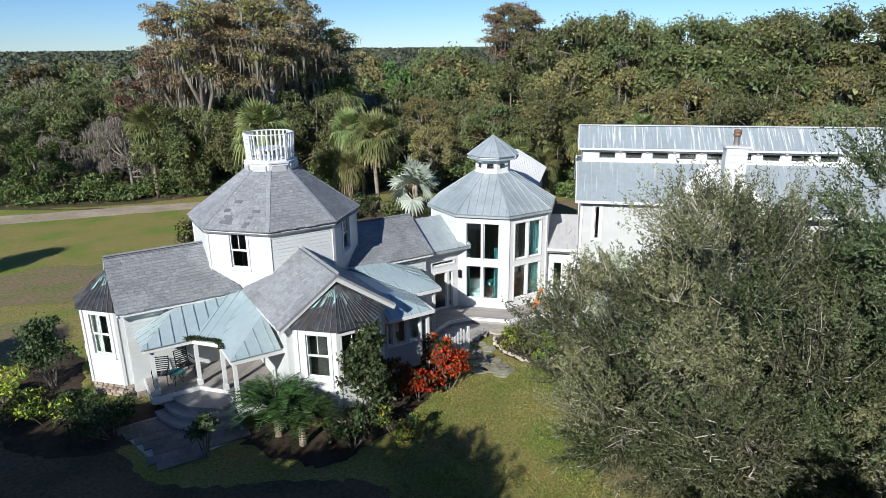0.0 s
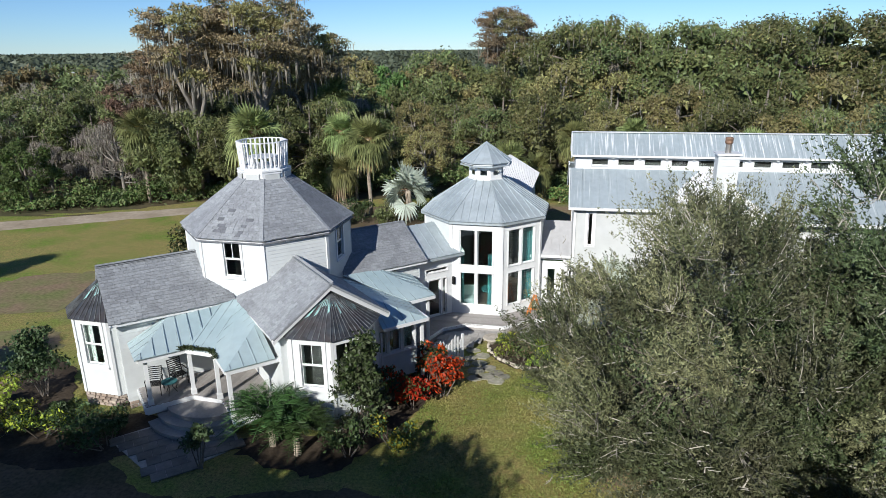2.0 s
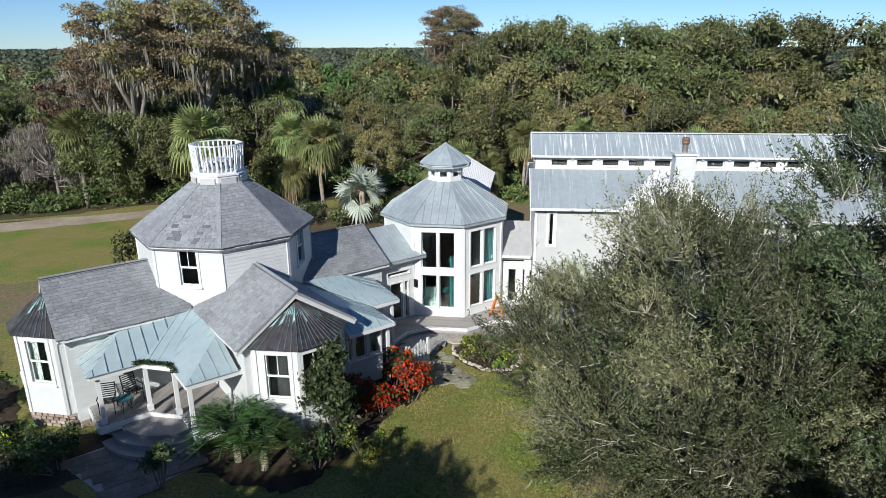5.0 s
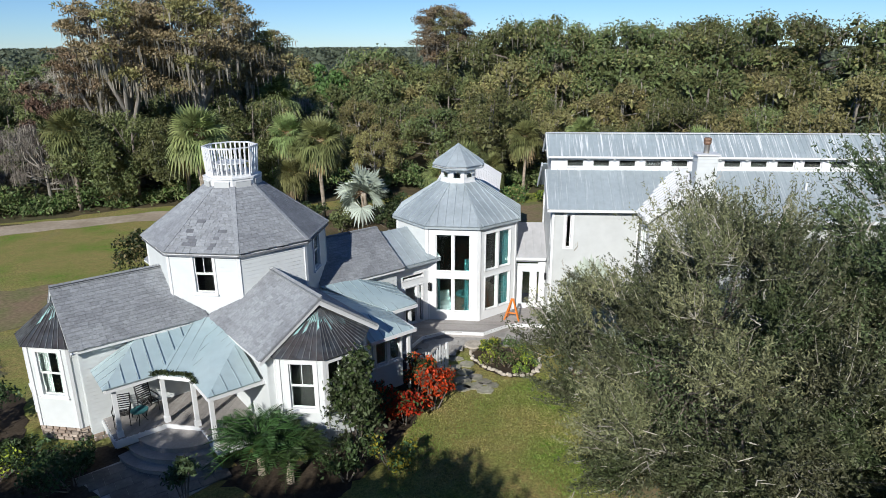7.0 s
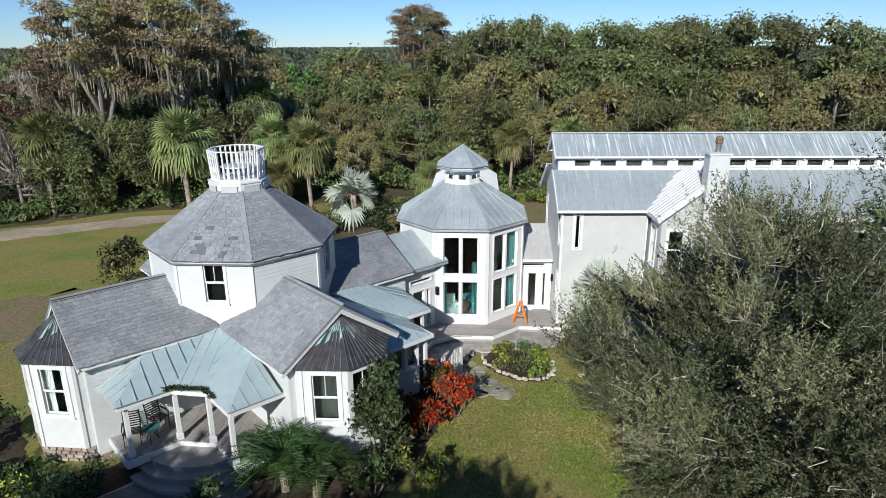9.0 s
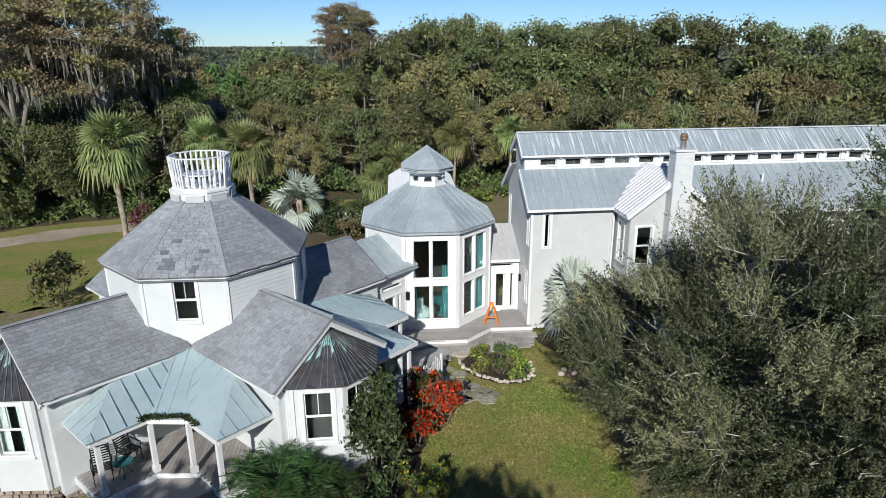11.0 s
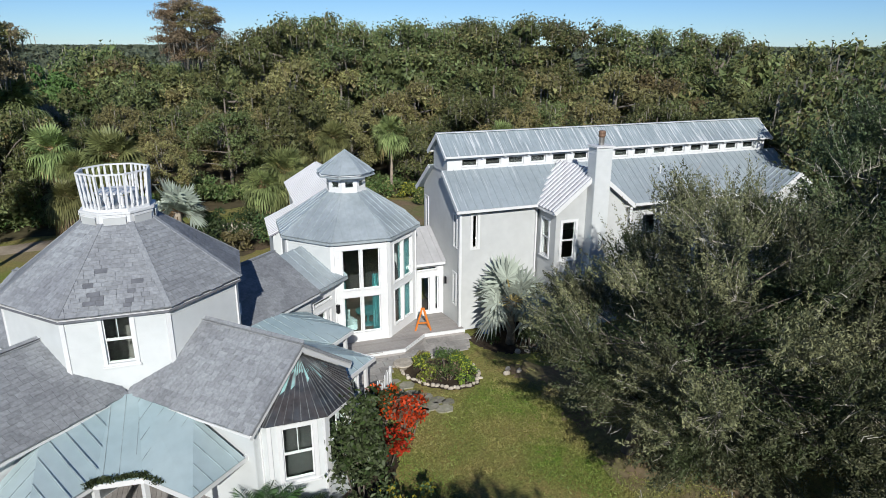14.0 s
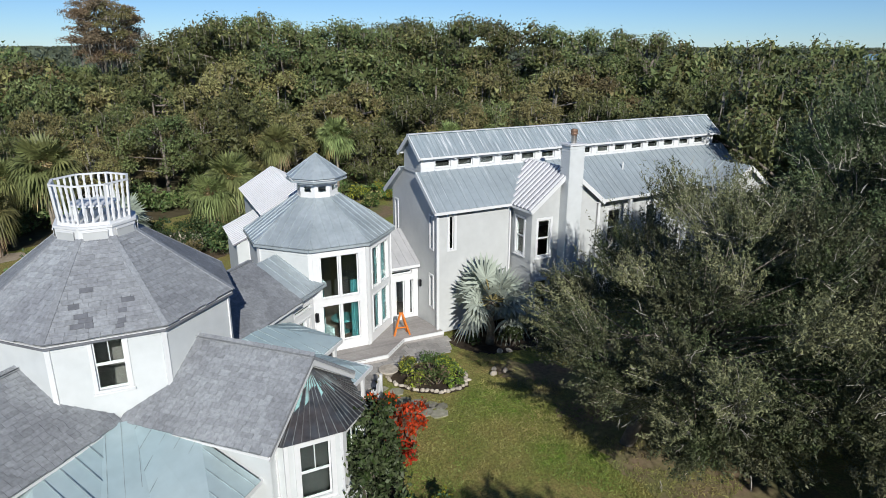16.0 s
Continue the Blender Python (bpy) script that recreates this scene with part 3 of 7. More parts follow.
def bay(m, x0, curtained=False):
    """A three-sided bay under a fanned copper roof at the gable end, out along +x of m."""
    def T2(p):
        q = m @ Vector((p[0], p[1], 0))
        return (q.x, q.y)
    def T(p):
        return tuple(m @ Vector(p))
    pl = [(x0, -1.72), (x0 + 0.30, -1.72), (x0 + 1.36, -0.58), (x0 + 1.36, 0.58), (x0 + 0.30, 1.72), (x0, 1.72)]
    zt = 3.80
    for i in range(5):
        p0, p1 = T2(pl[i]), T2(pl[i + 1])
        L = (Vector(p1) - Vector(p0)).length
        hole = ()
        if i in (1, 2, 3):
            w, h, zb = 0.86, 1.70, 1.86
            hole = [(L / 2 - w / 2, L / 2 + w / 2, zb, zb + h)]
            wm = wall_matrix(p0, p1, L / 2, zb)
            window(HA, wm, w, h, muntin_top=True, casing=0.13)
            if curtained:
                ct = thing("curtain", HA.matrix_basis @ wm, "pale drawn-back curtains inside the bay window", "curtain", "bay curtains")
                for sg in (-1, 1):
                    cb = Build()
                    for k in range(6):
                        xa, xb = sg * (0.16 + 0.05 * k), sg * (0.16 + 0.05 * (k + 1))
                        ya, yb = 0.20 + 0.03 * (k % 2), 0.20 + 0.03 * ((k + 1) % 2)
                        cb.add([(xa, ya, -0.9), (xb, yb, -0.9), (xb, yb, h + 0.05), (xa, ya, h + 0.05)], ((0, 1, 2, 3),))
                    cb.ob("panel", M_LINEN, ct)
                Build().beam((-0.5, 0.2, h + 0.06), (0.5, 0.2, h + 0.06), 0.025, 0.025).ob("curtain_rod", M_BLACK, ct)
        siding(HA, p0, p1, 0.55, zt, M_SIDING, hole)
        a, d, n, _ = plan_frame(p0, p1)
        Build().beam(a + Vector((0, 0, 0.56)), a + Vector((0, 0, zt)), 0.11, 0.11, d).ob("corner_board", M_TRIM, HA)
    ev = [(x0 - 0.2, -1.95), (x0 + 0.36, -1.90), (x0 + 1.54, -0.66), (x0 + 1.54, 0.66), (x0 + 0.36, 1.90), (x0 - 0.2, 1.95)]
    apex = Vector((x0 + 0.06, 0, 5.14))
    for i in range(5):
        a, b = Vector((*ev[i], zt)), Vector((*ev[i + 1], zt))
        roof = Build().slab([T(a), T(b), T(apex)], 0.03).ob("bay_roof", M_COPPER, HA, "aged copper fan roof")
        pat = Build()
        nn = (b - a).cross(apex - a).normalized()
        nn = -nn if nn.z < 0 else nn
        for j in range(7):
            e = a.lerp(b, j / 7)
            Build().beam(T(e + nn * 0.012), T(apex + nn * 0.012), 0.020, 0.026, (m.to_3x3() @ nn)).ob("seam", M_COPPERSEAM, roof)
            if i in (1, 2, 3):
                f0, f1 = a.lerp(b, (j + 0.12) / 7), a.lerp(b, (j + 0.88) / 7)
                r0, r1 = apex.lerp(f0, 0.10), apex.lerp(f1, 0.10)
                k = RNG.uniform(0.25, 0.62)
                s0, s1 = apex.lerp(f0, k), apex.lerp(f1, k * 0.9)
                pat.add([T(p + nn * 0.006) for p in (r0, r1, s1, s0)], ((0, 1, 2, 3),))
        if pat.v:
            pat.ob("patina", M_PATINA, roof, "streaked green copper patina", kind="stuff")
    # floor inside and stone foot
    Build().prism([T2(p) for p in pl], 0.75, 0.85).ob("bay_floor", M_FLOOR, HA)
    # blackened core behind the bay panes, in place of a shaded room
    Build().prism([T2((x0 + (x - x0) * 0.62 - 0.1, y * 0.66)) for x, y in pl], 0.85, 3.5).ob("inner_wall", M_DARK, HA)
    Build().prism([T2((x0 + (x - x0) * 0.97 - 0.01, y * 0.97)) for x, y in pl], 0.0, 0.56).ob("plinth", M_MORTAR, HA)
    stone_rows(HA, [T2(p) for p in pl], 0.0, 0.56)
    return pl


M_G = Matrix.Translation((-0.12, 0, 0)) @ Matrix.Rotation(-math.pi / 2, 4, "Z")
M_W = Matrix.Translation((0, -0.20, 0)) @ Matrix.Rotation(math.pi, 4, "Z")
M_K = Matrix.Translation((0, -0.25, 0))
wing(M_G, 3.36, 7.28, single=True)
bay(M_G, 7.0)
wing(M_W, 3.36, 7.25)
bay(M_W, curtained=True, x0=6.97)
wing(M_K, 3.36, 6.85, gable=False, zr=5.29)
M_N = Matrix.Translation((0, 0, 0)) @ Matrix.Rotation(math.pi / 2, 4, "Z")
wing(M_N, 3.36, 6.6)
stone_rows(HA, [(-6.97, -2.2), (-2.1, -2.2)], 0.0, 0.32, 2)
for p0, p1 in (((-6.95, -2.18), (-2.1, -2.18)), ((-2.1, -2.2), (-2.1, -6.9)), ((-2.1, -6.98), (1.9, -6.98)), ((1.88, -6.95), (1.88, -2.2)), ((2, -2.22), (9, -2.22))):
    a, d, n, L = plan_frame(p0, p1)
    Build().beam(a + Vector((0, 0, 0.16)), a + d * L + Vector((0, 0, 0.16)), 0.06, 0.32).ob("skirt_board", M_TRIM, HA)

# seam colour darkened for both the ribs' shadow lines and dirt along them
M_SEAM = material("shadowed_dirty_seam", (0.24, 0.29, 0.30), 0.6, metal=0.2, vary=0.3, grain=5, broad=1.5, second=(0.42, 0.50, 0.51))
# porch in the corner between two wings
PE, PT = 2.86, 3.74
PORCH = [
    [(-6.72, -4.12, PE), (-6.72, -2.30, PE), (-5.00, -2.30, PT)],
    [(-6.72, -4.12, PE), (-5.00, -2.30, PT), (-2.85, -2.30, PT + .12), (-4.92, -4.12, PE)],
    [(-4.92, -4.12, PE), (-2.85, -2.30, PT + .12), (-2.35, -2.80, PT + .12), (-4.15, -5.00, PE)],
    [(-4.15, -5.00, PE), (-2.35, -2.80, PT + .12), (-2.35, -5.05, PT), (-4.15, -6.80, PE)],
    [(-4.15, -6.80, PE), (-2.35, -5.05, PT), (-2.30, -6.80, PE)],
]
metal_roof(HA, PORCH, M_AQUA, step=0.46, rib=0.022, wide=0.018, name="porch_roof", label="pale aqua metal porch roof", seam_mat=M_SEAM)
DECK_Z = 0.80
deck_plan = [(-6.55, -2.1), (-6.55, -3.98), (-4.85, -3.98), (-3.98, -5.0), (-3.98, -6.70), (-2.0, -6.70), (-2.0, -2.1)]
pd = Build().prism(deck_plan[::1], 0.45, DECK_Z - 0.03).ob("porch_deck", M_TRIM, HA)
edge = [(-6.6, -2.0), (-6.6, -4.03), (-4.85, -4.03), (-3.93, -5.0), (-3.93, -6.75), (-2.0, -6.75)]


def inside(x, y, poly):
    hit = False
    for (x0, y0), (x1, y1) in zip(poly, poly[1:] + poly[:1]):
        if (y0 > y) != (y1 > y) and x < x0 + (x1 - x0) * (y - y0) / (y1 - y0):
            hit = not hit
    return hit


def boards(parent, poly, z, angle, width=0.14, mat=None, h=0.03, gap=0.008):
    """Deck boards clipped to a plan, each one its own piece."""
    c, s = math.cos(angle), math.sin(angle)
    loc = [(x * c + y * s, -x * s + y * c) for x, y in poly]
    lo, hi = min(b for _, b in loc), max(b for _, b in loc)
    y = lo
    while y < hi:
        ym = y + width / 2
        xs = sorted(x0 + (x1 - x0) * (ym - y0) / (y1 - y0) for (x0, y0), (x1, y1) in zip(loc, loc[1:] + loc[:1]) if (y0 > ym) != (y1 > ym))
        for a, b in zip(xs[::2], xs[1::2]):
            if b - a > 0.05:
                r = Matrix.Rotation(angle, 4, "Z")
                Build().box(a, b, y + gap / 2, y + width - gap / 2, z - h, z, r).ob("deck_board", mat or M_DECK, parent)
        y += width


boards(pd, deck_plan, DECK_Z, radians(45))
for a, b in zip(edge, edge[1:]):
    Build().beam((*a, DECK_Z - 0.14), (*b, DECK_Z - 0.14), 0.05, 0.26).ob("deck_fascia", M_TRIM, HA)
for x, y in ((-6.35, -3.82), (-4.78, -3.88), (-4.02, -4.85), (-3.95, -6.45)):
    p = Build().box(x - 0.07, x + 0.07, y - 0.07, y + 0.07, DECK_Z, PE - 0.05).ob("porch_post", M_TRIM, HA)
    Build().box(x - 0.10, x + 0.10, y - 0.10, y + 0.10, DECK_Z, DECK_Z + 0.22).ob("post_base", M_TRIM, p)
for a, b in (((-6.6, -2.1), (-6.6, -4.0)), ((-6.6, -4.0), (-4.9, -4.0)), ((-4.9, -4.0), (-4.08, -4.98)), ((-4.08, -4.98), (-4.08, -6.7)), ((-4.08, -6.7), (-2.1, -6.7))):
    Build().beam((*a, PE - 0.13), (*b, PE - 0.13), 0.10, 0.16).ob("porch_beam", M_TRIM, HA)
# curved front steps
for i, (r, z) in enumerate(((1.9, 0.20), (1.55, 0.40), (1.2, 0.60))):
    c = Vector((-3.9, -3.9, 0))
    pts = []
    for j in range(15):
        t = radians(225 - 42 + 84 * j / 14)
        pts.append((c.x + (r + 0.75) * math.cos(t), c.y + (r + 0.75) * math.sin(t)))
    pts += [(-3.6, -4.4), (-4.4, -3.6)]
    st = Build().prism(pts, 0.0, z).ob("step", M_DECK, HA)
    Build().prism([(c.x + (x - c.x) * 1.012, c.y + (y - c.y) * 1.012) for x, y in pts], z, z + 0.03).ob("tread", M_DECK, st)
# moss grown along the eave
rg = np.random.default_rng(3)
mp = []
for a, b, n in (((-5.15, -4.14), (-4.92, -4.15), 140), ((-4.92, -4.13), (-4.15, -5.02), 420), ((-4.15, -5.0), (-4.17, -5.7), 150)):
    t = rg.random(n)[:, None]
    mp.append(np.array(a) * (1 - t) + np.array(b) * t + rg.normal(size=(n, 2)) * 0.06)
mp = np.vstack(mp)
mz = PE + 0.05 + rg.random(len(mp)) * 0.10
cloud("eave_moss", np.c_[mp, mz], rg.normal(size=(len(mp), 3)), 0.09, M_SHRUB, HA, label="tuft of moss and leaves on the eave", kind="stuff")

# sun room and side porch roof
SE, ST = 2.98, 3.80
SIDE = [
    [(5.85, -4.85, SE), (4.15, -2.55, ST + .06), (5.9, -2.55, SE + .30)],
    [(4.45, -4.85, SE), (2.35, -2.55, ST + .12), (4.15, -2.55, ST + .06), (5.85, -4.85, SE)],
    [(2.20, -2.70, ST + .12), (4.40, -4.80, SE), (4.30, -6.85, SE - .10), (2.20, -5.2, ST)],
    [(2.20, -5.2, ST), (4.30, -6.85, SE - .10), (2.15, -6.85, SE - .10)],
]
metal_roof(HA, SIDE, M_AQUA, seam_mat=M_SEAM, step=0.40, rib=0.026, wide=0.022, name="side_roof", label="pale aqua metal roof over the sun room")
for a, b in (((5.85, -4.85), (4.45, -4.85)), ((4.40, -4.8), (4.30, -6.85)), ((4.30, -6.85), (2.15, -6.85)), ((5.85, -4.85), (5.9, -2.6))):
    Build().beam((*a, SE - 0.12), (*b, SE - 0.12), 0.06, 0.13).ob("fascia", M_TRIM, HA)
SZ = 2.80
sw = [(1.9, -6.35), (3.95, -6.35), (3.95, -2.3)]
L = 2.05
wh = [(0.10 + 0.66 * i, 0.66 * i + 0.62, 1.55, 2.60) for i in range(3)]
siding(HA, sw[0], sw[1], 0.3, SZ, M_SIDING, wh)
for h in wh:
    window(HA, wall_matrix(sw[0], sw[1], (h[0] + h[1]) / 2, h[2]), h[1] - h[0], h[3] - h[2], rows=1, casing=0.06)
wh = [(0.25, 0.95, 1.2, 2.6), (1.9, 2.75, 0.5, 2.55)]
siding(HA, sw[1], sw[2], 0.3, SZ, M_SIDING, wh)
window(HA, wall_matrix(sw[1], sw[2], 0.6, 1.2), 0.7, 1.4, rows=1, casing=0.07)
window(HA, wall_matrix(sw[1], sw[2], 2.32, 0.5), 0.85, 2.05, rows=1, casing=0.07, sill=False, name="glazed_door")
Build().box(5.5, 5.62, -4.72, -4.60, 0.4, SE - 0.1).ob("porch_post", M_TRIM, HA)
Build().box(4.05, 4.17, -6.62, -6.50, 0.2, SE - 0.15).ob("porch_post", M_TRIM, HA)

# metal-roofed link from the shingled wing to the glazed pavilion
LINKR = [[(6.85, -2.30, 3.76), (9.25, -2.30, 3.76), (9.25, -0.25, 5.0), (6.85, -0.25, 5.0)], [(9.25, 1.8, 3.76), (6.85, 1.8, 3.76), (6.85, -0.25, 5.0), (9.25, -0.25, 5.0)]]
metal_roof(HA, LINKR, M_METAL, step=0.5, name="link_roof", label="galvanised standing-seam roof over the link")
Build().beam((6.85, -2.30, 3.65), (9.2, -2.30, 3.65), 0.10, 0.10).ob("gutter", M_METAL, HA)
lw = [(5.9, -1.95), (9.0, -1.95)]
wh = [(1.35, 2.05, 0.5, 2.45), (2.2, 2.42, 0.5, 2.45), (1.2, 2.5, 2.85, 3.05)]
siding(HA, lw[0], lw[1], 0.3, 3.72, M_TRIM, wh)
door = window(HA, wall_matrix(*lw, 1.7, 0.5), 0.70, 1.95, rows=1, casing=0.07, sill=False, name="glazed_door")
window(HA, wall_matrix(*lw, 2.31, 0.5), 0.22, 1.95, rows=1, casing=0.05, sill=False, name="sidelight")
window(HA, wall_matrix(*lw, 1.85, 2.85), 1.3, 0.20, rows=1, casing=0.05, sill=False, name="transom")
Build().prism([(-6.8, -2), (9, -2), (9, 1.7), (-6.8, 1.7)], 0.3, 0.42).ob("ground_floor", M_FLOOR, HA)
siding(HA, (9.0, 1.5), (6.6, 1.5), 0.3, 3.7, M_SIDING)
siding(HA, (6.85, -1.75), (6.85, 1.5), 3.0, 5.09, M_SIDING, lim=lambda z: (max(0, 1.5 - (5.19 - z) / 0.62), min(3.25, 1.5 + (5.19 - z) / 0.62)))

# ---- glazed octagonal pavilion ----
HB = thing("glazed_pavilion", pose(2.75, 34.10, 0, 0, 0, -13.3), "white octagonal pavilion with tall windows and metal cupola roof", "pavilion")
wb = octagon(3.10)
for k in range(8):
    p0, p1 = wb[k], wb[(k + 1) % 8]
    L = (Vector(p1) - Vector(p0)).length
    holes = []
    if k in (0, 1, 3, 5):
        w = 0.80
        for s in (L / 2 - w / 2 - 0.05, L / 2 + w / 2 + 0.05):
            holes += [(s - w / 2, s + w / 2, 0.90, 2.68), (s - w / 2, s + w / 2, 3.04, 4.95)]
    siding(HB, p0, p1, 0.3, 5.36, M_TRIM if holes else M_SIDING, holes, expo=0.3 if holes else 0.15)
    for h in holes:
        window(HB, wall_matrix(p0, p1, (h[0] + h[1]) / 2, h[2]), h[1] - h[0], h[3] - h[2], rows=1, casing=0.05, sill=False)
    c = Vector((*p0, 0))
    nn = c.normalized()
    Build().box(-0.09, 0.09, -0.03, 0.06, 0.3, 5.3, Matrix.Translation(c) @ Matrix.Rotation(math.atan2(nn.y, nn.x) + math.pi / 2, 4, "Z")).ob("corner_board", M_TRIM, HB)
Build().prism(octagon(2.95), 0.3, 0.46).ob("pavilion_floor", M_FLOOR, HB)
# ceiling and back walls coloured near-black, as the unlit room looks from outside
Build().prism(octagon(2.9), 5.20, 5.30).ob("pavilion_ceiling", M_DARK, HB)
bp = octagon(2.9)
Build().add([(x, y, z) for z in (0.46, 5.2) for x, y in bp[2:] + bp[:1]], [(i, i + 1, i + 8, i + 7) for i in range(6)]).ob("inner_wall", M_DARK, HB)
# teal curtains and a pale armchair behind the glass
M_TEAL = material("teal_cloth", (0.035, 0.15, 0.16), 0.8, vary=0.15, grain=6, broad=1.5)
M_CLOTH = material("pale_cloth", (0.30, 0.38, 0.38), 0.8, vary=0.1)


def curtain(x0, x1, y, z0, z1, rz=0.0):
    b = Build()
    n = 22
    v = []
    r = Matrix.Rotation(rz, 4, "Z")
    for i in range(n + 1):
        x = x0 + (x1 - x0) * i / n
        for off in (0, 0.015):
            yy = y + 0.05 * math.sin(i * 1.9) + off
            v += [tuple(r @ Vector((x, yy, z0))), tuple(r @ Vector((x, yy, z1)))]
    f = []
    for i in range(n):
        a = 4 * i
        f += [(a, a + 4, a + 5, a + 1), (a + 2, a + 3, a + 7, a + 6)]
    b.add(v, f)
    return b


for i, (x0, x1, rz) in enumerate(((0.55, 1.05, 0.0), (0.15, 1.1, radians(45)), (-1.1, -0.7, 0.0))):
    c = thing("curtain", HB.matrix_basis.copy(), "hanging teal curtain behind the glass", "curtain", "curtains")
    curtain(x0, x1, -2.75, 0.6 if i != 1 else 0.5, 3.6 if i != 1 else 4.9, rz).ob("cloth", M_TEAL, c)
ac = thing("armchair", HB.matrix_basis @ pose(-0.6, -1.9, 0.46, 0, 0, 20), "pale upholstered armchair inside the pavilion", "armchair")
Build().box(-0.38, 0.38, -0.36, 0.36, 0.14, 0.44).ob("seat", M_CLOTH, ac)
Build().box(-0.38, 0.38, 0.26, 0.42, 0.44, 0.98).ob("backrest", M_CLOTH, ac)
for sx_ in (-0.42, 0.32):
    Build().box(sx_, sx_ + 0.10, -0.34, 0.30, 0.14, 0.64).ob("armrest", M_CLOTH, ac)
for x in (-0.34, 0.34):
    for y in (-0.32, 0.36):
        Build().tube([(x, y, 0), (x, y, 0.14)], [0.02, 0.025], 6).ob("leg", M_BLACK, ac)
tb = thing("dining_table", HB.matrix_basis @ pose(0.6, -1.3, 0.46), "teal-topped table inside the pavilion", "table")
Build().tube([(0, 0, 0.70), (0, 0, 0.75)], [0.6, 0.6], 20).ob("tabletop", M_TEAL, tb)
Build().tube([(0, 0, 0), (0, 0, 0.04), (0, 0, 0.1), (0, 0, 0.70)], [0.3, 0.28, 0.06, 0.06], 12).ob("pedestal", M_TEAL, tb)
E8, T8 = octagon(3.30, 5.44), octagon(0.92, 7.08)
metal_roof(HB, [[E8[k], E8[(k + 1) % 8], T8[(k + 1) % 8], T8[k]] for k in range(8)], M_METAL, step=0.40, name="pavilion_roof", label="galvanised standing-seam roof in eight slopes")
for k in range(8):
    a, b = Vector(E8[k]), Vector(T8[k])
    Build().beam(a + Vector((0, 0, 0.015)), b + Vector((0, 0, 0.015)), 0.09, 0.035, Vector((a.x, a.y, 3))).ob("hip_cap", M_METAL, HB)
    p0, p1 = Vector(E8[k]), Vector(E8[(k + 1) % 8])
    Build().beam(p0 * 0.99 - Vector((0, 0, 0.05)), p1 * 0.99 - Vector((0, 0, 0.05)), 0.10, 0.10).ob("gutter", M_METAL, HB)
    Build().slab([(wb[k][0] * .98, wb[k][1] * .98, 5.36), (wb[(k + 1) % 8][0] * .98, wb[(k + 1) % 8][1] * .98, 5.36), (E8[(k + 1) % 8][0] * .98, E8[(k + 1) % 8][1] * .98, 5.36), (E8[k][0] * .98, E8[k][1] * .98, 5.36)], 0.02).ob("soffit", M_TRIM, HB)
wc = octagon(0.86)
cup = Build().prism(octagon(0.93), 6.95, 7.12).ob("cupola", M_TRIM, HB)
for k in range(8):
    p0, p1 = wc[k], wc[(k + 1) % 8]
    L = (Vector(p1) - Vector(p0)).length
    w = 0.36
    siding(cup, p0, p1, 7.05, 7.82, M_TRIM, [(L / 2 - w / 2, L / 2 + w / 2, 7.32, 7.58)], thick=0.06, expo=0.4, name="cupola_wall")
    p = Build().box(-w / 2, w / 2, 0.02, 0.03, 0, 0.26, wall_matrix(p0, p1, L / 2, 7.32)).ob("pane", M_GLASS, cup)
    p.visible_shadow = False
ce = octagon(1.30, 8.00)
ap = (0, 0, 8.98)
for k in range(8):
    cr = Build().slab([ce[k], ce[(k + 1) % 8], ap], 0.03).ob("cupola_roof", M_METAL, HB, "galvanised pointed cupola roof")
    a = Vector(ce[k])
    Build().beam(a + Vector((0, 0, 0.01)), Vector(ap) + Vector((0, 0, 0.01)), 0.05, 0.03, Vector((a.x, a.y, 2))).ob("hip_cap", M_METAL, cr)
    mid = (a + Vector(ce[(k + 1) % 8])) / 2
    Build().beam(mid + Vector((0, 0, 0.01)), Vector(ap) + Vector((0, 0, 0.005)), 0.025, 0.03, Vector((mid.x, mid.y, 2))).ob("seam", M_METAL, cr)
    Build().beam(Vector(ce[k]) * 0.985 - Vector((0, 0, 0.03)), Vector(ce[(k + 1) % 8]) * 0.985 - Vector((0, 0, 0.03)), 0.06, 0.07).ob("gutter", M_METAL, cr)
Build().prism(octagon(1.1), 7.80, 7.90).ob("cupola_cornice", M_TRIM, cup)
Build().prism(octagon(1.2), 7.90, 7.95).ob("cupola_soffit", M_TRIM, cup)
# back wing of the pavilion with a bright ribbed roof
BK = [[(-2.05, 2.6, 5.33), (-2.05, 11.0, 5.33), (0, 11.0, 6.55), (0, 2.6, 6.55)], [(2.05, 11.0, 5.33), (2.05, 2.6, 5.33), (0, 2.6, 6.55), (0, 11.0, 6.55)]]
# grey-purple sheet colour paints the shadows that fall between the white ribs
M_RIBSHADE = material("rib_shadow_roof", (0.29, 0.285, 0.32), 0.5, metal=0.0, vary=0.1, second=(0.23, 0.225, 0.25))
M_WHITERIB = material("white_roof_rib", (0.70, 0.70, 0.71), 0.5, vary=0.05)
metal_roof(HB, BK, M_RIBSHADE, step=0.30, rib=0.08, wide=0.11, seam_mat=M_WHITERIB, name="back_roof", label="pale ribbed metal roof of the back wing")
siding(HB, (-1.8, 10.7), (-1.8, 2.5), 0.3, 5.4, M_SIDING)
siding(HB, (1.8, 2.5), (1.8, 10.7), 0.3, 5.4, M_SIDING)
siding(HB, (1.8, 10.7), (-1.8, 10.7), 0.3, 6.4, M_SIDING, lim=lambda z: (0, 3.6) if z < 5.4 else (1.8 - (6.5 - z) * 1.63, 1.8 + (6.5 - z) * 1.63))
LOWR = [[(-3.6, 3.4, 4.05), (-3.6, 7.2, 4.05), (-1.85, 7.2, 4.85), (-1.85, 3.4, 4.85)]]
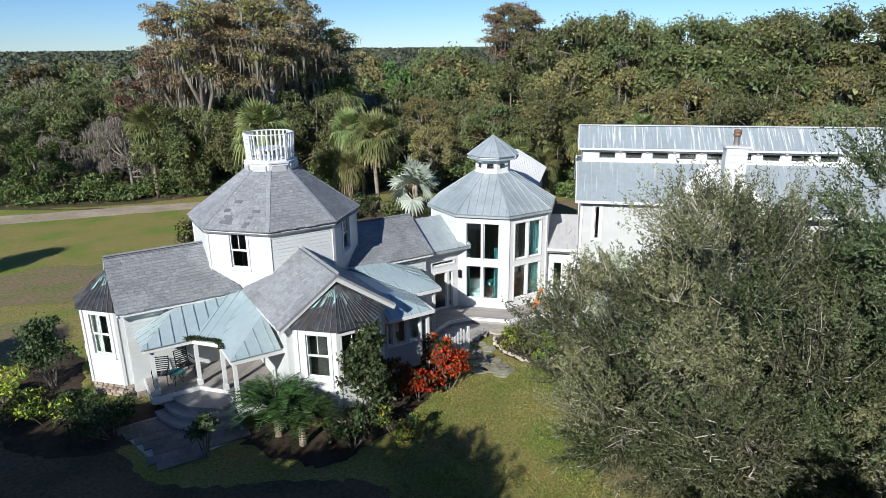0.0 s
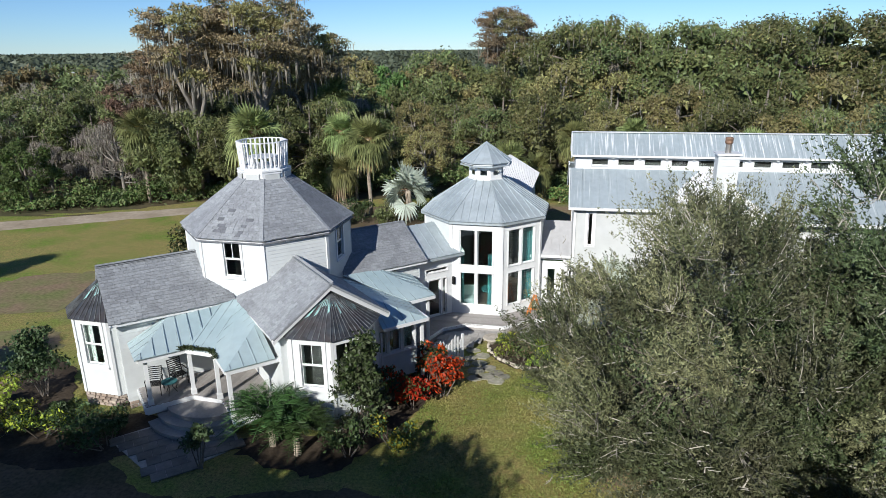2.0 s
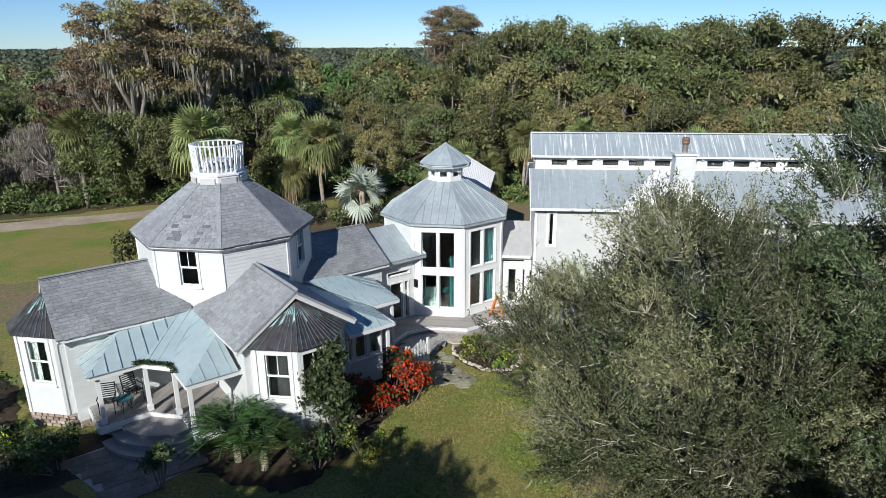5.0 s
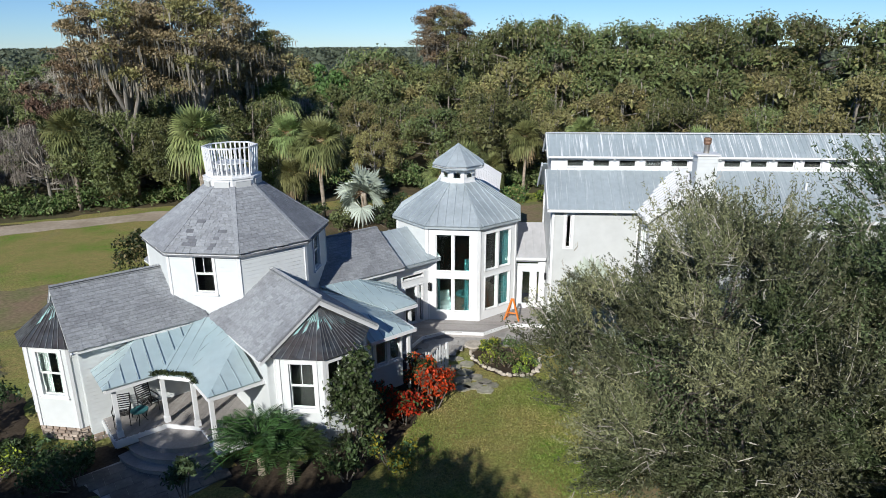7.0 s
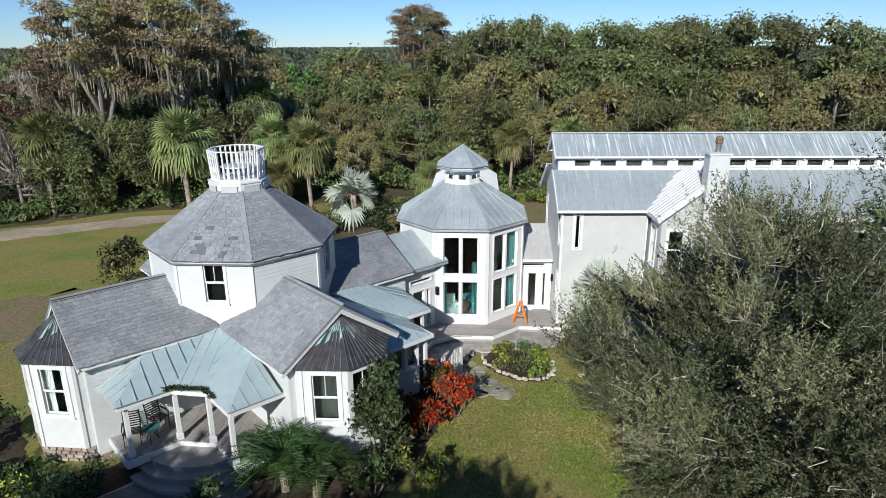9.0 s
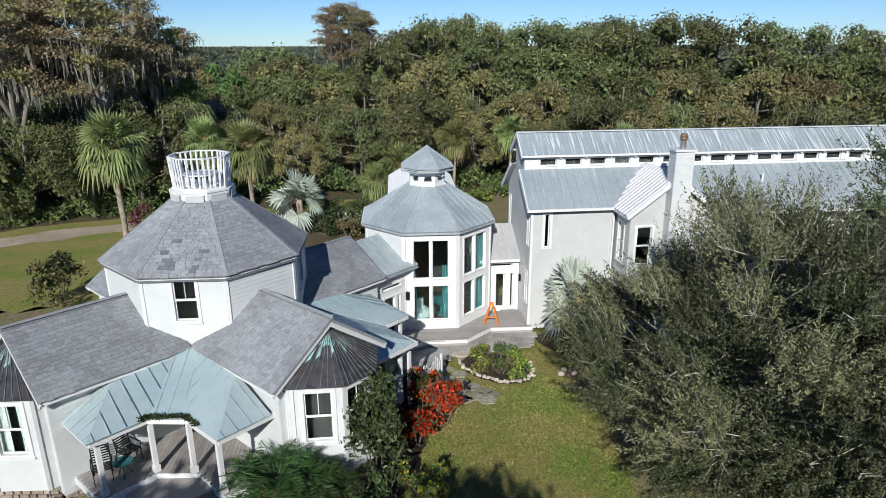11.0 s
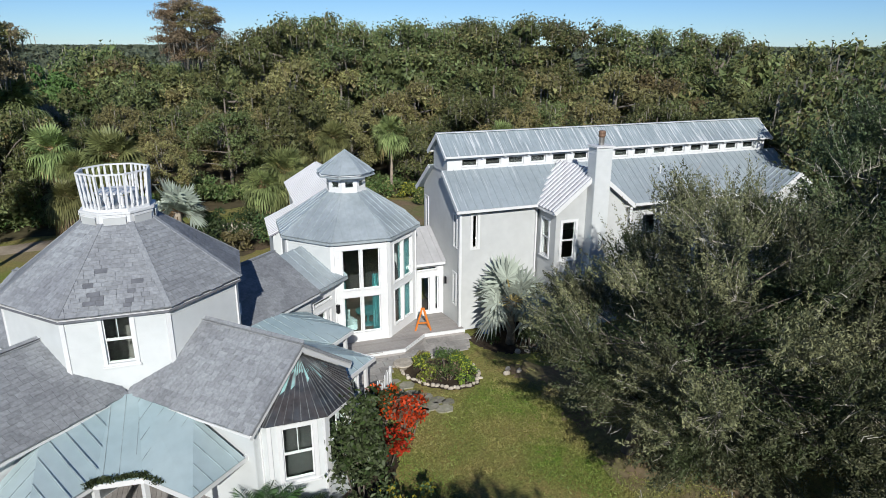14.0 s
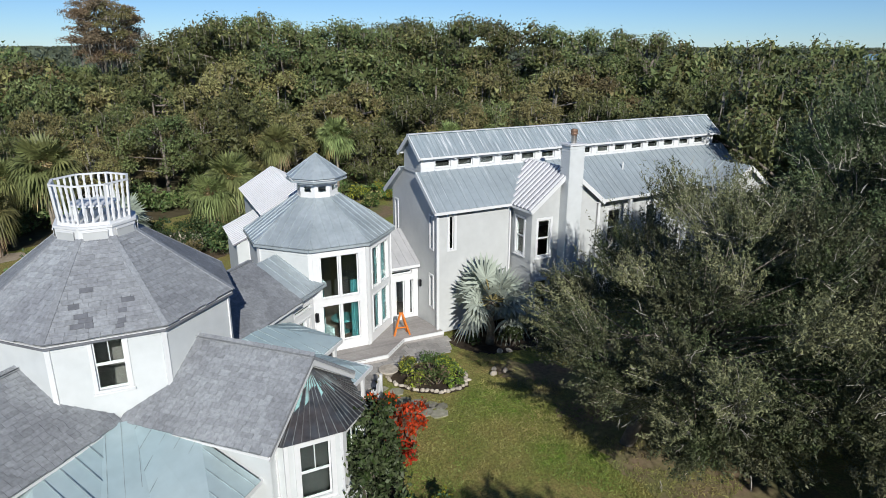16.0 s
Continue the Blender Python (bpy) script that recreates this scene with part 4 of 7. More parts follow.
metal_roof(HB, LOWR, M_RIBSHADE, step=0.30, rib=0.08, wide=0.11, seam_mat=M_WHITERIB, name="lean_to_roof", label="pale ribbed metal lean-to roof")
siding(HB, (-3.4, 7.0), (-3.4, 3.5), 0.3, 4.0, M_SIDING)
siding(HB, (-3.4, 3.5), (-1.8, 3.5), 0.3, 4.5, M_SIDING, lim=lambda z: (0, 1.6) if z < 4.05 else ((z - 4.05) / 0.46, 1.6))

# ---- long house with clerestory ----
HC = thing("long_house", pose(7.10, 32.66, 0, 0, 0, -10.5), "pale grey clapboard long house with clerestory and metal roofs", "house")
LEN = 20.4
UP = [[(-0.15, -1.22, 8.66), (LEN, -1.22, 8.66), (LEN, 0, 9.60), (-0.15, 0, 9.60)], [(LEN, 1.25, 8.62), (-0.15, 1.25, 8.62), (-0.15, 0, 9.60), (LEN, 0, 9.60)]]
metal_roof(HC, UP, M_STREAK, step=0.24, rib=0.03, name="upper_roof", label="galvanised ribbed upper roof")
Build().beam((-0.15, 0, 9.63), (LEN, 0, 9.63), 0.26, 0.03).ob("ridge_cap", M_TRIM, HC)
for sgn in (-1, 1):
    Build().beam((-0.15, sgn * 1.20, 8.60), (LEN, sgn * 1.20, 8.60), 0.05, 0.10).ob("fascia", M_TRIM, HC)
    for x in (-0.13, LEN - 0.02):
        a, b = Vector((x, sgn * 1.25, 8.55)), Vector((x, 0, 9.53))
        Build().beam(a, b, 0.05, 0.18, (b - a).cross(Vector((1, 0, 0)))).ob("rake_board", M_TRIM, HC)
# black block added behind the clerestory panes so the inside reads as unlit
Build().box(0.35, LEN - 0.45, -0.72, 0.72, 7.85, 8.58).ob("unlit_loft_block", M_DARK, HC)
# clerestory wall with its row of small windows
CL = 0.92
cw = [(0.18 + 1.0 + i * 1.26 - 0.42, 0.18 + 1.0 + i * 1.26 + 0.42, 8.08, 8.44) for i in range(15)]
for y, rev in ((-CL, False), (CL, True)):
    p0, p1 = ((0.1, y), (LEN - 0.25, y)) if not rev else ((LEN - 0.25, y), (0.1, y))
    siding(HC, p0, p1, 7.80, 8.66, M_TRIM, cw, expo=0.5, thick=0.10)
    if not rev:
        for h in cw:
            window(HC, wall_matrix(p0, p1, (h[0] + h[1]) / 2, h[2]), h[1] - h[0], h[3] - h[2], rows=1, casing=0.04, sill=False, name="clerestory_window")
            b = wall_matrix(p0, p1, h[1] + 0.18, 8.45)
            Build().box(-0.05, 0.05, -0.20, 0.0, 0.0, 0.12, b).ob("bracket", M_TRIM, HC)
for x, rev in ((0.1, 1), (LEN - 0.25, 0)):
    p0, p1 = ((x, CL), (x, -CL)) if rev else ((x, -CL), (x, CL))
    siding(HC, p0, p1, 7.8, 9.5, M_GREYSIDE, lim=lambda z: (0, 2 * CL) if z < 8.75 else (CL - (9.5 - z) * 1.2, CL + (9.5 - z) * 1.2))
FW = 2.55
LOW = [
    [(-0.2, -2.95, 6.42), (6.0, -2.95, 6.42), (6.0, -0.90, 7.95), (-0.2, -0.90, 7.95)],
    [(6.0, -3.45, 6.12), (LEN + 0.6, -3.45, 6.12), (LEN + 0.6, -0.90, 7.95), (6.0, -0.90, 7.95)],
    [(LEN + 0.6, 2.95, 6.42), (-0.2, 2.95, 6.42), (-0.2, 0.90, 7.95), (LEN + 0.6, 0.90, 7.95)],
]
metal_roof(HC, LOW, M_STREAKLOW, step=0.42, rib=0.03, name="lower_roof", label="galvanised standing-seam lower roof")
Build().beam((-0.2, -2.95, 6.34), (4.1, -2.95, 6.34), 0.06, 0.13).ob("gutter", M_TRIM, HC)
Build().beam((8.6, -3.45, 6.04), (LEN + 0.4, -3.45, 6.04), 0.08, 0.14).ob("gutter", M_TRIM, HC)
for sgn in (-1, 1):
    a, b = Vector((-0.18, sgn * 2.95, 6.36)), Vector((-0.18, sgn * 0.9, 7.88))
    Build().beam(a, b, 0.05, 0.2, (b - a).cross(Vector((1, 0, 0)))).ob("rake_board", M_TRIM, HC)
siding(HC, (0.15, -FW), (4.2, -FW), 0.2, 6.45, M_GREYSIDE, [(0.62, 0.86, 4.42, 6.05)])
window(HC, wall_matrix((0.15, -FW), (4.2, -FW), 0.74, 4.42), 0.24, 1.63, rows=1, casing=0.13, sill=False)
Build().beam((0.13, -FW - 0.01, 0.2), (0.13, -FW - 0.01, 6.4), 0.14, 0.12).ob("corner_board", M_TRIM, HC)
siding(HC, (8.4, -FW), (LEN, -FW), 0.2, 6.45, M_GREYSIDE, [(2.2, 3.1, 3.2, 5.2), (5.0, 6.4, 3.0, 5.2)])
window(HC, wall_matrix((8.4, -FW), (LEN, -FW), 2.65, 3.2), 0.9, 2.0)
window(HC, wall_matrix((8.4, -FW), (LEN, -FW), 5.7, 3.0), 1.4, 2.2, cols=2)
siding(HC, (LEN, -FW), (LEN, FW), 0.2, 6.45, M_GREYSIDE)
siding(HC, (LEN, FW), (0.15, FW), 0.2, 6.45, M_GREYSIDE)
siding(HC, (0.15, FW), (0.15, -FW), 0.2, 7.95, M_GREYSIDE, [(0.35, 0.65, 4.3, 6.0), (4.35, 4.65, 4.4, 6.0), (4.3, 4.6, 1.4, 3.0)],
       lim=lambda z: (0, 2 * FW) if z < 6.6 else (FW - 0.9 - (7.9 - z) * 1.25, FW + 0.9 + (7.9 - z) * 1.25))
for s, z, h in ((0.5, 4.3, 1.7), (4.5, 4.4, 1.6), (4.45, 1.4, 1.6)):
    window(HC, wall_matrix((0.15, FW), (0.15, -FW), s, z), 0.30, h, rows=1, casing=0.09, sill=False)
Build().prism([(0.2, -2.4), (LEN - 0.1, -2.4), (LEN - 0.1, 2.4), (0.2, 2.4)], 3.0, 3.2).ob("upper_floor", M_FLOOR, HC)
# projecting gable with its chimney
GX, GH, GF, GZ, GE = 6.25, 2.25, -4.55, 8.12, 6.36
GS = (GZ - GE) / GH
metal_roof(HC, [[(GX - GH, GF, GE), (GX - GH, -2.5, GE), (GX, -0.92, GZ), (GX, GF, GZ)], [(GX + GH, -2.5, GE), (GX + GH, GF, GE), (GX, GF, GZ), (GX, -0.92, GZ)]], M_RIBSHADE, step=0.30, rib=0.08, wide=0.11, seam_mat=M_WHITERIB, name="gable_roof", label="pale ribbed metal gable roof",
           downs=[Vector((-1, 0, 0)), Vector((1, 0, 0))])
for sgn in (-1, 1):
    a, b = Vector((GX + sgn * GH, GF - 0.02, GE - 0.08)), Vector((GX, GF - 0.02, GZ - 0.08))
    Build().beam(a, b, 0.05, 0.20, (b - a).cross(Vector((0, 1, 0)))).ob("rake_board", M_TRIM, HC)
    Build().beam((GX + sgn * (GH - 0.03), GF, GE - 0.09), (GX + sgn * (GH - 0.03), -2.9, GE - 0.09), 0.05, 0.12).ob("gutter", M_TRIM, HC)
GW = 1.95
wh = [(0.35, 1.05, 3.95, 5.75), (0.35, 1.05, 1.0, 2.7)]
siding(HC, (GX - GW, GF + 0.3), (GX + GW, GF + 0.3), 0.2, GE, M_GREYSIDE, wh)
siding(HC, (GX - GW, GF + 0.3), (GX + GW, GF + 0.3), GE, GZ - 0.1, M_GREYSIDE, lim=lambda z: (GW - (GZ - 0.08 - z) / GS, GW + (GZ - 0.08 - z) / GS))
for h in wh:
    window(HC, wall_matrix((GX - GW, GF + 0.3), (GX + GW, GF + 0.3), 0.70, h[2]), 0.70, h[3] - h[2], casing=0.13)
siding(HC, (GX - GW, -2.4), (GX - GW, GF + 0.3), 0.2, GE, M_GREYSIDE, [(0.6, 1.25, 3.95, 5.75)])
window(HC, wall_matrix((GX - GW, -2.4), (GX - GW, GF + 0.3), 0.92, 3.95), 0.65, 1.8, casing=0.10)
siding(HC, (GX + GW, GF + 0.3), (GX + GW, -2.4), 0.2, GE, M_GREYSIDE)
cx, cy = GX + 0.05, GF + 0.05
ch = thing("chimney", HC.matrix_basis.copy(), "clapboard-clad chimney with metal flue cap", "chimney")
for p0, p1 in (((-.42, -.32), (.42, -.32)), ((.42, -.32), (.42, .32)), ((.42, .32), (-.42, .32)), ((-.42, .32), (-.42, -.32))):
    siding(ch, (cx + p0[0], cy + p0[1]), (cx + p1[0], cy + p1[1]), 0.0, 9.28, M_SIDING)
Build().box(cx - .50, cx + .50, cy - .40, cy + .40, 9.28, 9.36).ob("chimney_cap", M_TRIM, ch)
M_FLUE = material("flue_metal", (0.45, 0.42, 0.38), 0.4, metal=0.8, vary=0.15)
Build().tube([(cx, cy, 9.36), (cx, cy, 9.72)], [0.125, 0.125], 14).ob("flue", M_FLUE, ch)
Build().tube([(cx, cy, 9.72), (cx, cy, 9.80), (cx, cy, 9.86), (cx, cy, 9.95), (cx, cy, 10.02)], [0.125, 0.17, 0.155, 0.17, 0.13], 14).ob("flue_cap", material("rusty_cap", (0.28, 0.17, 0.11), 0.6, metal=0.4, vary=0.25), ch)
# gable at the far end
FX, FH, FF, FZ, FE = 18.6, 1.7, -5.0, 7.35, 6.15
metal_roof(HC, [[(FX - FH, FF, FE), (FX - FH, -3.2, FE), (FX, -1.7, FZ), (FX, FF, FZ)], [(FX + FH, -3.2, FE), (FX + FH, FF, FE), (FX, FF, FZ), (FX, -1.7, FZ)]], M_METAL, step=0.34, rib=0.04, name="end_gable_roof", label="galvanised ribbed gable roof",
           downs=[Vector((-1, 0, 0)), Vector((1, 0, 0))])
FS = (FZ - FE) / FH
siding(HC, (FX - 1.45, FF + 0.3), (FX + 1.45, FF + 0.3), 0.2, FE, M_GREYSIDE)
siding(HC, (FX - 1.45, FF + 0.3), (FX + 1.45, FF + 0.3), FE, FZ - 0.1, M_GREYSIDE, lim=lambda z: (1.45 - (FZ - 0.08 - z) / FS, 1.45 + (FZ - 0.08 - z) / FS))
siding(HC, (FX - 1.45, -2.5), (FX - 1.45, FF + 0.3), 0.2, FE, M_GREYSIDE)
siding(HC, (FX + 1.45, FF + 0.3), (FX + 1.45, -2.5), 0.2, FE, M_GREYSIDE)
for sgn in (-1, 1):
    a, b = Vector((FX + sgn * FH, FF - 0.02, FE - 0.08)), Vector((FX, FF - 0.02, FZ - 0.08))
    Build().beam(a, b, 0.05, 0.20, (b - a).cross(Vector((0, 1, 0)))).ob("rake_board", M_TRIM, HC)
# veranda posts under the long eave
for x in (9.2, 11.4, 13.6, 15.8):
    Build().box(x - 0.08, x + 0.08, -3.38, -3.22, 0.2, 6.0).ob("veranda_post", M_TRIM, HC)
Build().tube([(12.0, -1.9, 7.2), (12.0, -1.9, 7.62)], [0.05, 0.05], 10).ob("vent_pipe", M_TRIM, HC)

# entry link between pavilion and long house
EL = [[(-2.45, -0.75, 3.28), (0.12, -0.75, 3.28), (0.12, 1.6, 4.55), (-2.45, 1.6, 4.55)]]
M_DULL = material("dull_grey_roof", (0.46, 0.455, 0.46), 0.6, vary=0.08, grain=4, broad=0.6)
metal_roof(HC, EL, M_DULL, step=0.45, name="entry_roof", label="galvanised sloping roof over the entry")
Build().beam((-2.3, -0.76, 3.20), (0.08, -0.76, 3.20), 0.06, 0.14).ob("fascia", M_TRIM, HC)
ew = [(-2.1, -0.45), (0.1, -0.45)]
wh = [(0.42, 0.64, 0.55, 2.42), (0.98, 1.44, 0.55, 2.42), (1.74, 1.92, 0.55, 2.42), (0.35, 1.85, 2.78, 2.96)]
siding(HC, ew[0], ew[1], 0.3, 3.3, M_TRIM, wh, expo=0.5)
for h, nm in zip(wh, ("sidelight", "glazed_door", "sidelight", "transom")):
    window(HC, wall_matrix(*ew, (h[0] + h[1]) / 2, h[2]), h[1] - h[0], h[3] - h[2], rows=1, casing=0.05, sill=False, name=nm)
Build().box(-2.1, 0.1, -0.40, 1.5, 0.3, 0.44).ob("entry_floor", M_FLOOR, HC)

# ---- ground ----
def ground_material():
    m = bpy.data.materials.new("lawn")
    m.use_nodes = True
    t = m.node_tree
    b = t.nodes["Principled BSDF"]
    b.inputs["Roughness"].default_value, b.inputs["Specular IOR Level"].default_value = 0.9, 0.15
    co = t.nodes.new("ShaderNodeNewGeometry")

    def noise_at(scale, detail, lo, hi, rough=0.5):
        n = t.nodes.new("ShaderNodeTexNoise")
        n.inputs["Scale"].default_value, n.inputs["Detail"].default_value = scale, detail
        n.inputs["Roughness"].default_value = rough
        t.links.new(co.outputs["Position"], n.inputs["Vector"])
        r = t.nodes.new("ShaderNodeMapRange")
        r.inputs[1].default_value, r.inputs[2].default_value = lo, hi
        t.links.new(n.outputs[0], r.inputs[0])
        return n, r.outputs[0]

    def mix(f, a, b2):
        x = t.nodes.new("ShaderNodeMix")
        x.data_type = "RGBA"
        t.links.new(f, x.inputs[0])
        for sock, val in ((6, a), (7, b2)):
            if isinstance(val, tuple):
                x.inputs[sock].default_value = (*val, 1)
            else:
                t.links.new(val, x.inputs[sock])
        return x.outputs[2]

    _, f1 = noise_at(0.32, 6, 0.35, 0.55)
    _, f2 = noise_at(2.2, 8, 0.40, 0.62, 0.7)
    n3, f3 = noise_at(9.0, 10, 0.36, 0.64, 0.85)
    _, f4 = noise_at(0.10, 4, 0.56, 0.66)
    c = mix(f1, (0.125, 0.205, 0.028), (0.27, 0.215, 0.08))
    c = mix(f2, c, (0.20, 0.20, 0.06))
    c = mix(f4, c, (0.23, 0.18, 0.11))
    h = t.nodes.new("ShaderNodeHueSaturation")
    v = t.nodes.new("ShaderNodeMapRange")
    v.inputs[3].default_value, v.inputs[4].default_value = 0.35, 1.75
    t.links.new(f3, v.inputs[0])
    t.links.new(v.outputs[0], h.inputs["Value"])
    t.links.new(c, h.inputs["Color"])
    t.links.new(h.outputs[0], b.inputs["Base Color"])
    bp = t.nodes.new("ShaderNodeBump")
    bp.inputs["Strength"].default_value, bp.inputs["Distance"].default_value = 0.7, 0.05
    t.links.new(n3.outputs[0], bp.inputs["Height"])
    t.links.new(bp.outputs[0], b.inputs["Normal"])
    return m


M_LAWN = ground_material()
M_DIRT = material("sandy_track", (0.42, 0.35, 0.27), 0.95, vary=0.15, grain=3, broad=0.35, second=(0.30, 0.245, 0.175), bump=0.4, spec=0.1)
M_WORN = material("worn_lawn", (0.225, 0.165, 0.105), 0.95, vary=0.3, grain=5, broad=0.55, second=(0.165, 0.175, 0.07), bump=0.5, spec=0.1)
M_LITTER = material("leaf_litter", (0.135, 0.10, 0.065), 0.95, vary=0.35, grain=7, broad=0.5, second=(0.085, 0.075, 0.04), bump=0.7, spec=0.1)
M_MULCH = material("bed_mulch", (0.075, 0.058, 0.042), 0.95, vary=0.3, grain=9, broad=1.0, bump=0.8, spec=0.1)
M_WOODFLOOR = material("woodland_floor", (0.085, 0.08, 0.042), 0.95, vary=0.3, grain=1.2, broad=0.1, second=(0.11, 0.085, 0.05), bump=0.5, spec=0.1)
M_WATER = material("lake_water", (0.10, 0.14, 0.18), 0.12, vary=0.05, grain=0.2, broad=0.02)
tagged(Build().add([(-4500, -600, 0), (4500, -600, 0), (4500, 4600, 0), (-4500, 4600, 0)], ((0, 1, 2, 3),)).ob("ground", M_LAWN), "lawn of mixed green and dry grass", "ground", kind="structure")


def sheet(name, pts, z, mat, label, category, rag=0.35, seed=1, n=90):
    """A patch of ground with a smooth, slightly ragged outline."""
    r = np.random.default_rng(seed)
    k = len(pts)
    out = []
    for i in range(k):
        p0, p1, p2, p3 = (np.array(pts[(i + j) % k], float) for j in (-1, 0, 1, 2))
        for s in np.linspace(0, 1, max(3, n // k), endpoint=False):
            q = 0.5 * (2 * p1 + (p2 - p0) * s + (2 * p0 - 5 * p1 + 4 * p2 - p3) * s * s + (3 * p1 - p0 - 3 * p2 + p3) * s ** 3)
            out.append(q + r.normal(size=2) * rag * 0.3)
    b = Build().add([(x, y, z) for x, y in out], (tuple(range(len(out))),))
    o = b.ob(name, mat)
    bm = bmesh.new()
    bm.from_mesh(o.data)
    bmesh.ops.triangulate(bm, faces=bm.faces)
    for f in bm.faces:
        if f.normal.z < 0:
            f.normal_flip()
    bm.to_mesh(o.data)
    bm.free()
    return tagged(o, label, category, kind="structure")


sheet("dirt_track", [(-120, 38), (-60, 45), (-36, 50.5), (-25, 54.0), (-16, 56.5), (-8, 57.0), (-8, 59.0), (-17, 59.0), (-26, 57.0), (-37, 53.5), (-60, 49), (-120, 43)], 0.008, M_DIRT, "sandy dirt track along the wood", "track", 0.5, 2)
sheet("bare_ground", [(-60, 22), (-40, 27), (-26, 32), (-17, 36), (-14, 40), (-20, 41), (-32, 36), (-50, 30), (-70, 28)], 0.012, M_WORN, "bare worn sand strip across the lawn", "bare ground", 1.5, 3, 140)
sheet("bare_ground", [(-36, 15), (-25, 22.5), (-19.5, 24.0), (-18.2, 27.5), (-20.5, 31), (-27, 28.5), (-38, 23)], 0.014, M_WORN, "worn brown grass beside the front bed", "bare ground", 0.5, 15, 120)
sheet("bare_ground", [(6.6, 25.0), (6.4, 22.5), (5.6, 19.5), (4.8, 16.8), (5.2, 13.5), (9, 13), (10.5, 18), (9.5, 24), (7, 26.2)], 0.007, M_WORN, "bare brown ground under the oak", "bare ground", 0.5, 16, 120)
sheet("bare_ground", [(7.0, 50), (12, 47.5), (17, 50), (20, 54), (17, 58), (11, 57), (7.5, 54)], 0.013, M_WORN, "worn sandy ground behind the pavilion", "bare ground", 0.5, 17, 120)
sheet("leaf_litter", [(-9, 49.5), (-5, 48), (0, 48.2), (4, 49.5), (6.5, 52), (5, 56), (0, 57.5), (-6, 57), (-9, 54)], 0.011, M_LITTER, "brown leaf litter below the palms", "leaf litter", 0.5, 18, 120)
sheet("leaf_litter", [(-44, 14), (-30, 20), (-21, 23.5), (-17, 22), (-12, 19.6), (-9, 17.4), (-5, 17.6), (-2.2, 17.4), (-1.0, 15.0), (1.0, 11), (2, 2), (-44, 0)], 0.010, M_LITTER, "brown leaf litter under the trees", "leaf litter", 0.3, 14, 150)
sheet("woodland_floor", [(-400, 60), (-60, 56), (-34, 56), (-20, 60.5), (-6, 60), (4, 62), (16, 61), (26, 52), (40, 44), (48, 30), (60, 5), (400, -40), (3500, 200), (3500, 4000), (-3500, 4000), (-3500, 300)], 0.004, M_WOODFLOOR, "leaf-strewn woodland floor", "woodland floor", 1.0, 4, 160)
sheet("planting_bed", [(-17.5, 21.5), (-14, 19.0), (-10.8, 20.0), (-11.2, 22.4), (-14.5, 22.8), (-16.5, 26.5), (-18.5, 27)], 0.02, M_MULCH, "dark mulched planting bed", "planting bed", 0.3, 5)
sheet("planting_bed", [(-7.2, 19.8), (-4.6, 18.4), (-2.9, 19.2), (-0.7, 22.5), (0.2, 24.5), (-0.2, 26.0), (-1.8, 24.8), (-4.2, 20.9), (-6.6, 21.4)], 0.02, M_MULCH, "dark mulched planting bed", "planting bed", 0.3, 6)
sheet("planting_bed", [(2.5, 28.2), (2.6, 26.9), (3.5, 25.7), (4.6, 25.5), (5.3, 26.2), (5.2, 27.5), (4.4, 28.3), (3.3, 28.6)], 0.03, M_MULCH, "mulched island bed", "planting bed", 0.15, 7)
sheet("planting_bed", [(7.0, 29.6), (7.2, 27.6), (8.8, 26.6), (12, 26.4), (12, 28.0), (10.5, 29.6)], 0.02, M_MULCH, "shaded mulched bed by the wall", "planting bed", 0.2, 8)
sheet("lake", [(590, 215), (600, 130), (660, 50), (1450, 140), (1500, 330), (1370, 500), (900, 335)], 0.05, M_WATER, "pale lake beyond the woods", "lake", 6, 9)

# patio and deck in front of the pavilion
def slabs(parent, plan, z, step, mat, name, h=0.05, gap=0.014, rot=0.0):
    c, s = math.cos(rot), math.sin(rot)
    inv = [(x * c + y * s, -x * s + y * c) for x, y in plan]
    x0, x1 = min(p[0] for p in inv), max(p[0] for p in inv)
    y0, y1 = min(p[1] for p in inv), max(p[1] for p in inv)
    me = None
    y, row = y0, 0
    while y < y1:
        x = x0 - (row % 2) * step * 0.5
        while x < x1:
            mx, my = x + step / 2, y + step / 2
            if inside(mx, my, inv):
                if me is None:
                    bx = Build().box(-step / 2 + gap / 2, step / 2 - gap / 2, -step / 2 + gap / 2, step / 2 - gap / 2, -h, 0)
                    me = bpy.data.meshes.new(name)
                    me.from_pydata(bx.v, [], bx.f)
                    me.materials.append(mat)
                o = new(name, me)
                o.parent = parent
                o.matrix_basis = Matrix.Translation((mx * c - my * s, mx * s + my * c, z + RNG.uniform(-0.004, 0.004)))  @ Matrix.Rotation(rot, 4, "Z")
            x += step
        y += step
        row += 1


deck_b = [(6.85, 29.75), (4.85, 30.25), (3.30, 29.35), (1.45, 29.78), (0.3, 29.3), (-0.8, 27.6), (-1.6, 28.5), (0.4, 31.8), (3.0, 31.4), (5.0, 32.3), (6.95, 32.1)]
db = tagged(Build().prism(deck_b, 0.05, 0.39).ob("entry_deck", M_DECK), "raised grey deck at the pavilion door", "deck", kind="structure")
boards(db, deck_b, 0.43, radians(-12), width=0.15)
for a, b in zip(deck_b[:6], deck_b[1:6]):
    Build().beam((*a, 0.36), (*b, 0.36), 0.06, 0.16).ob("deck_edge", M_TRIM, db)
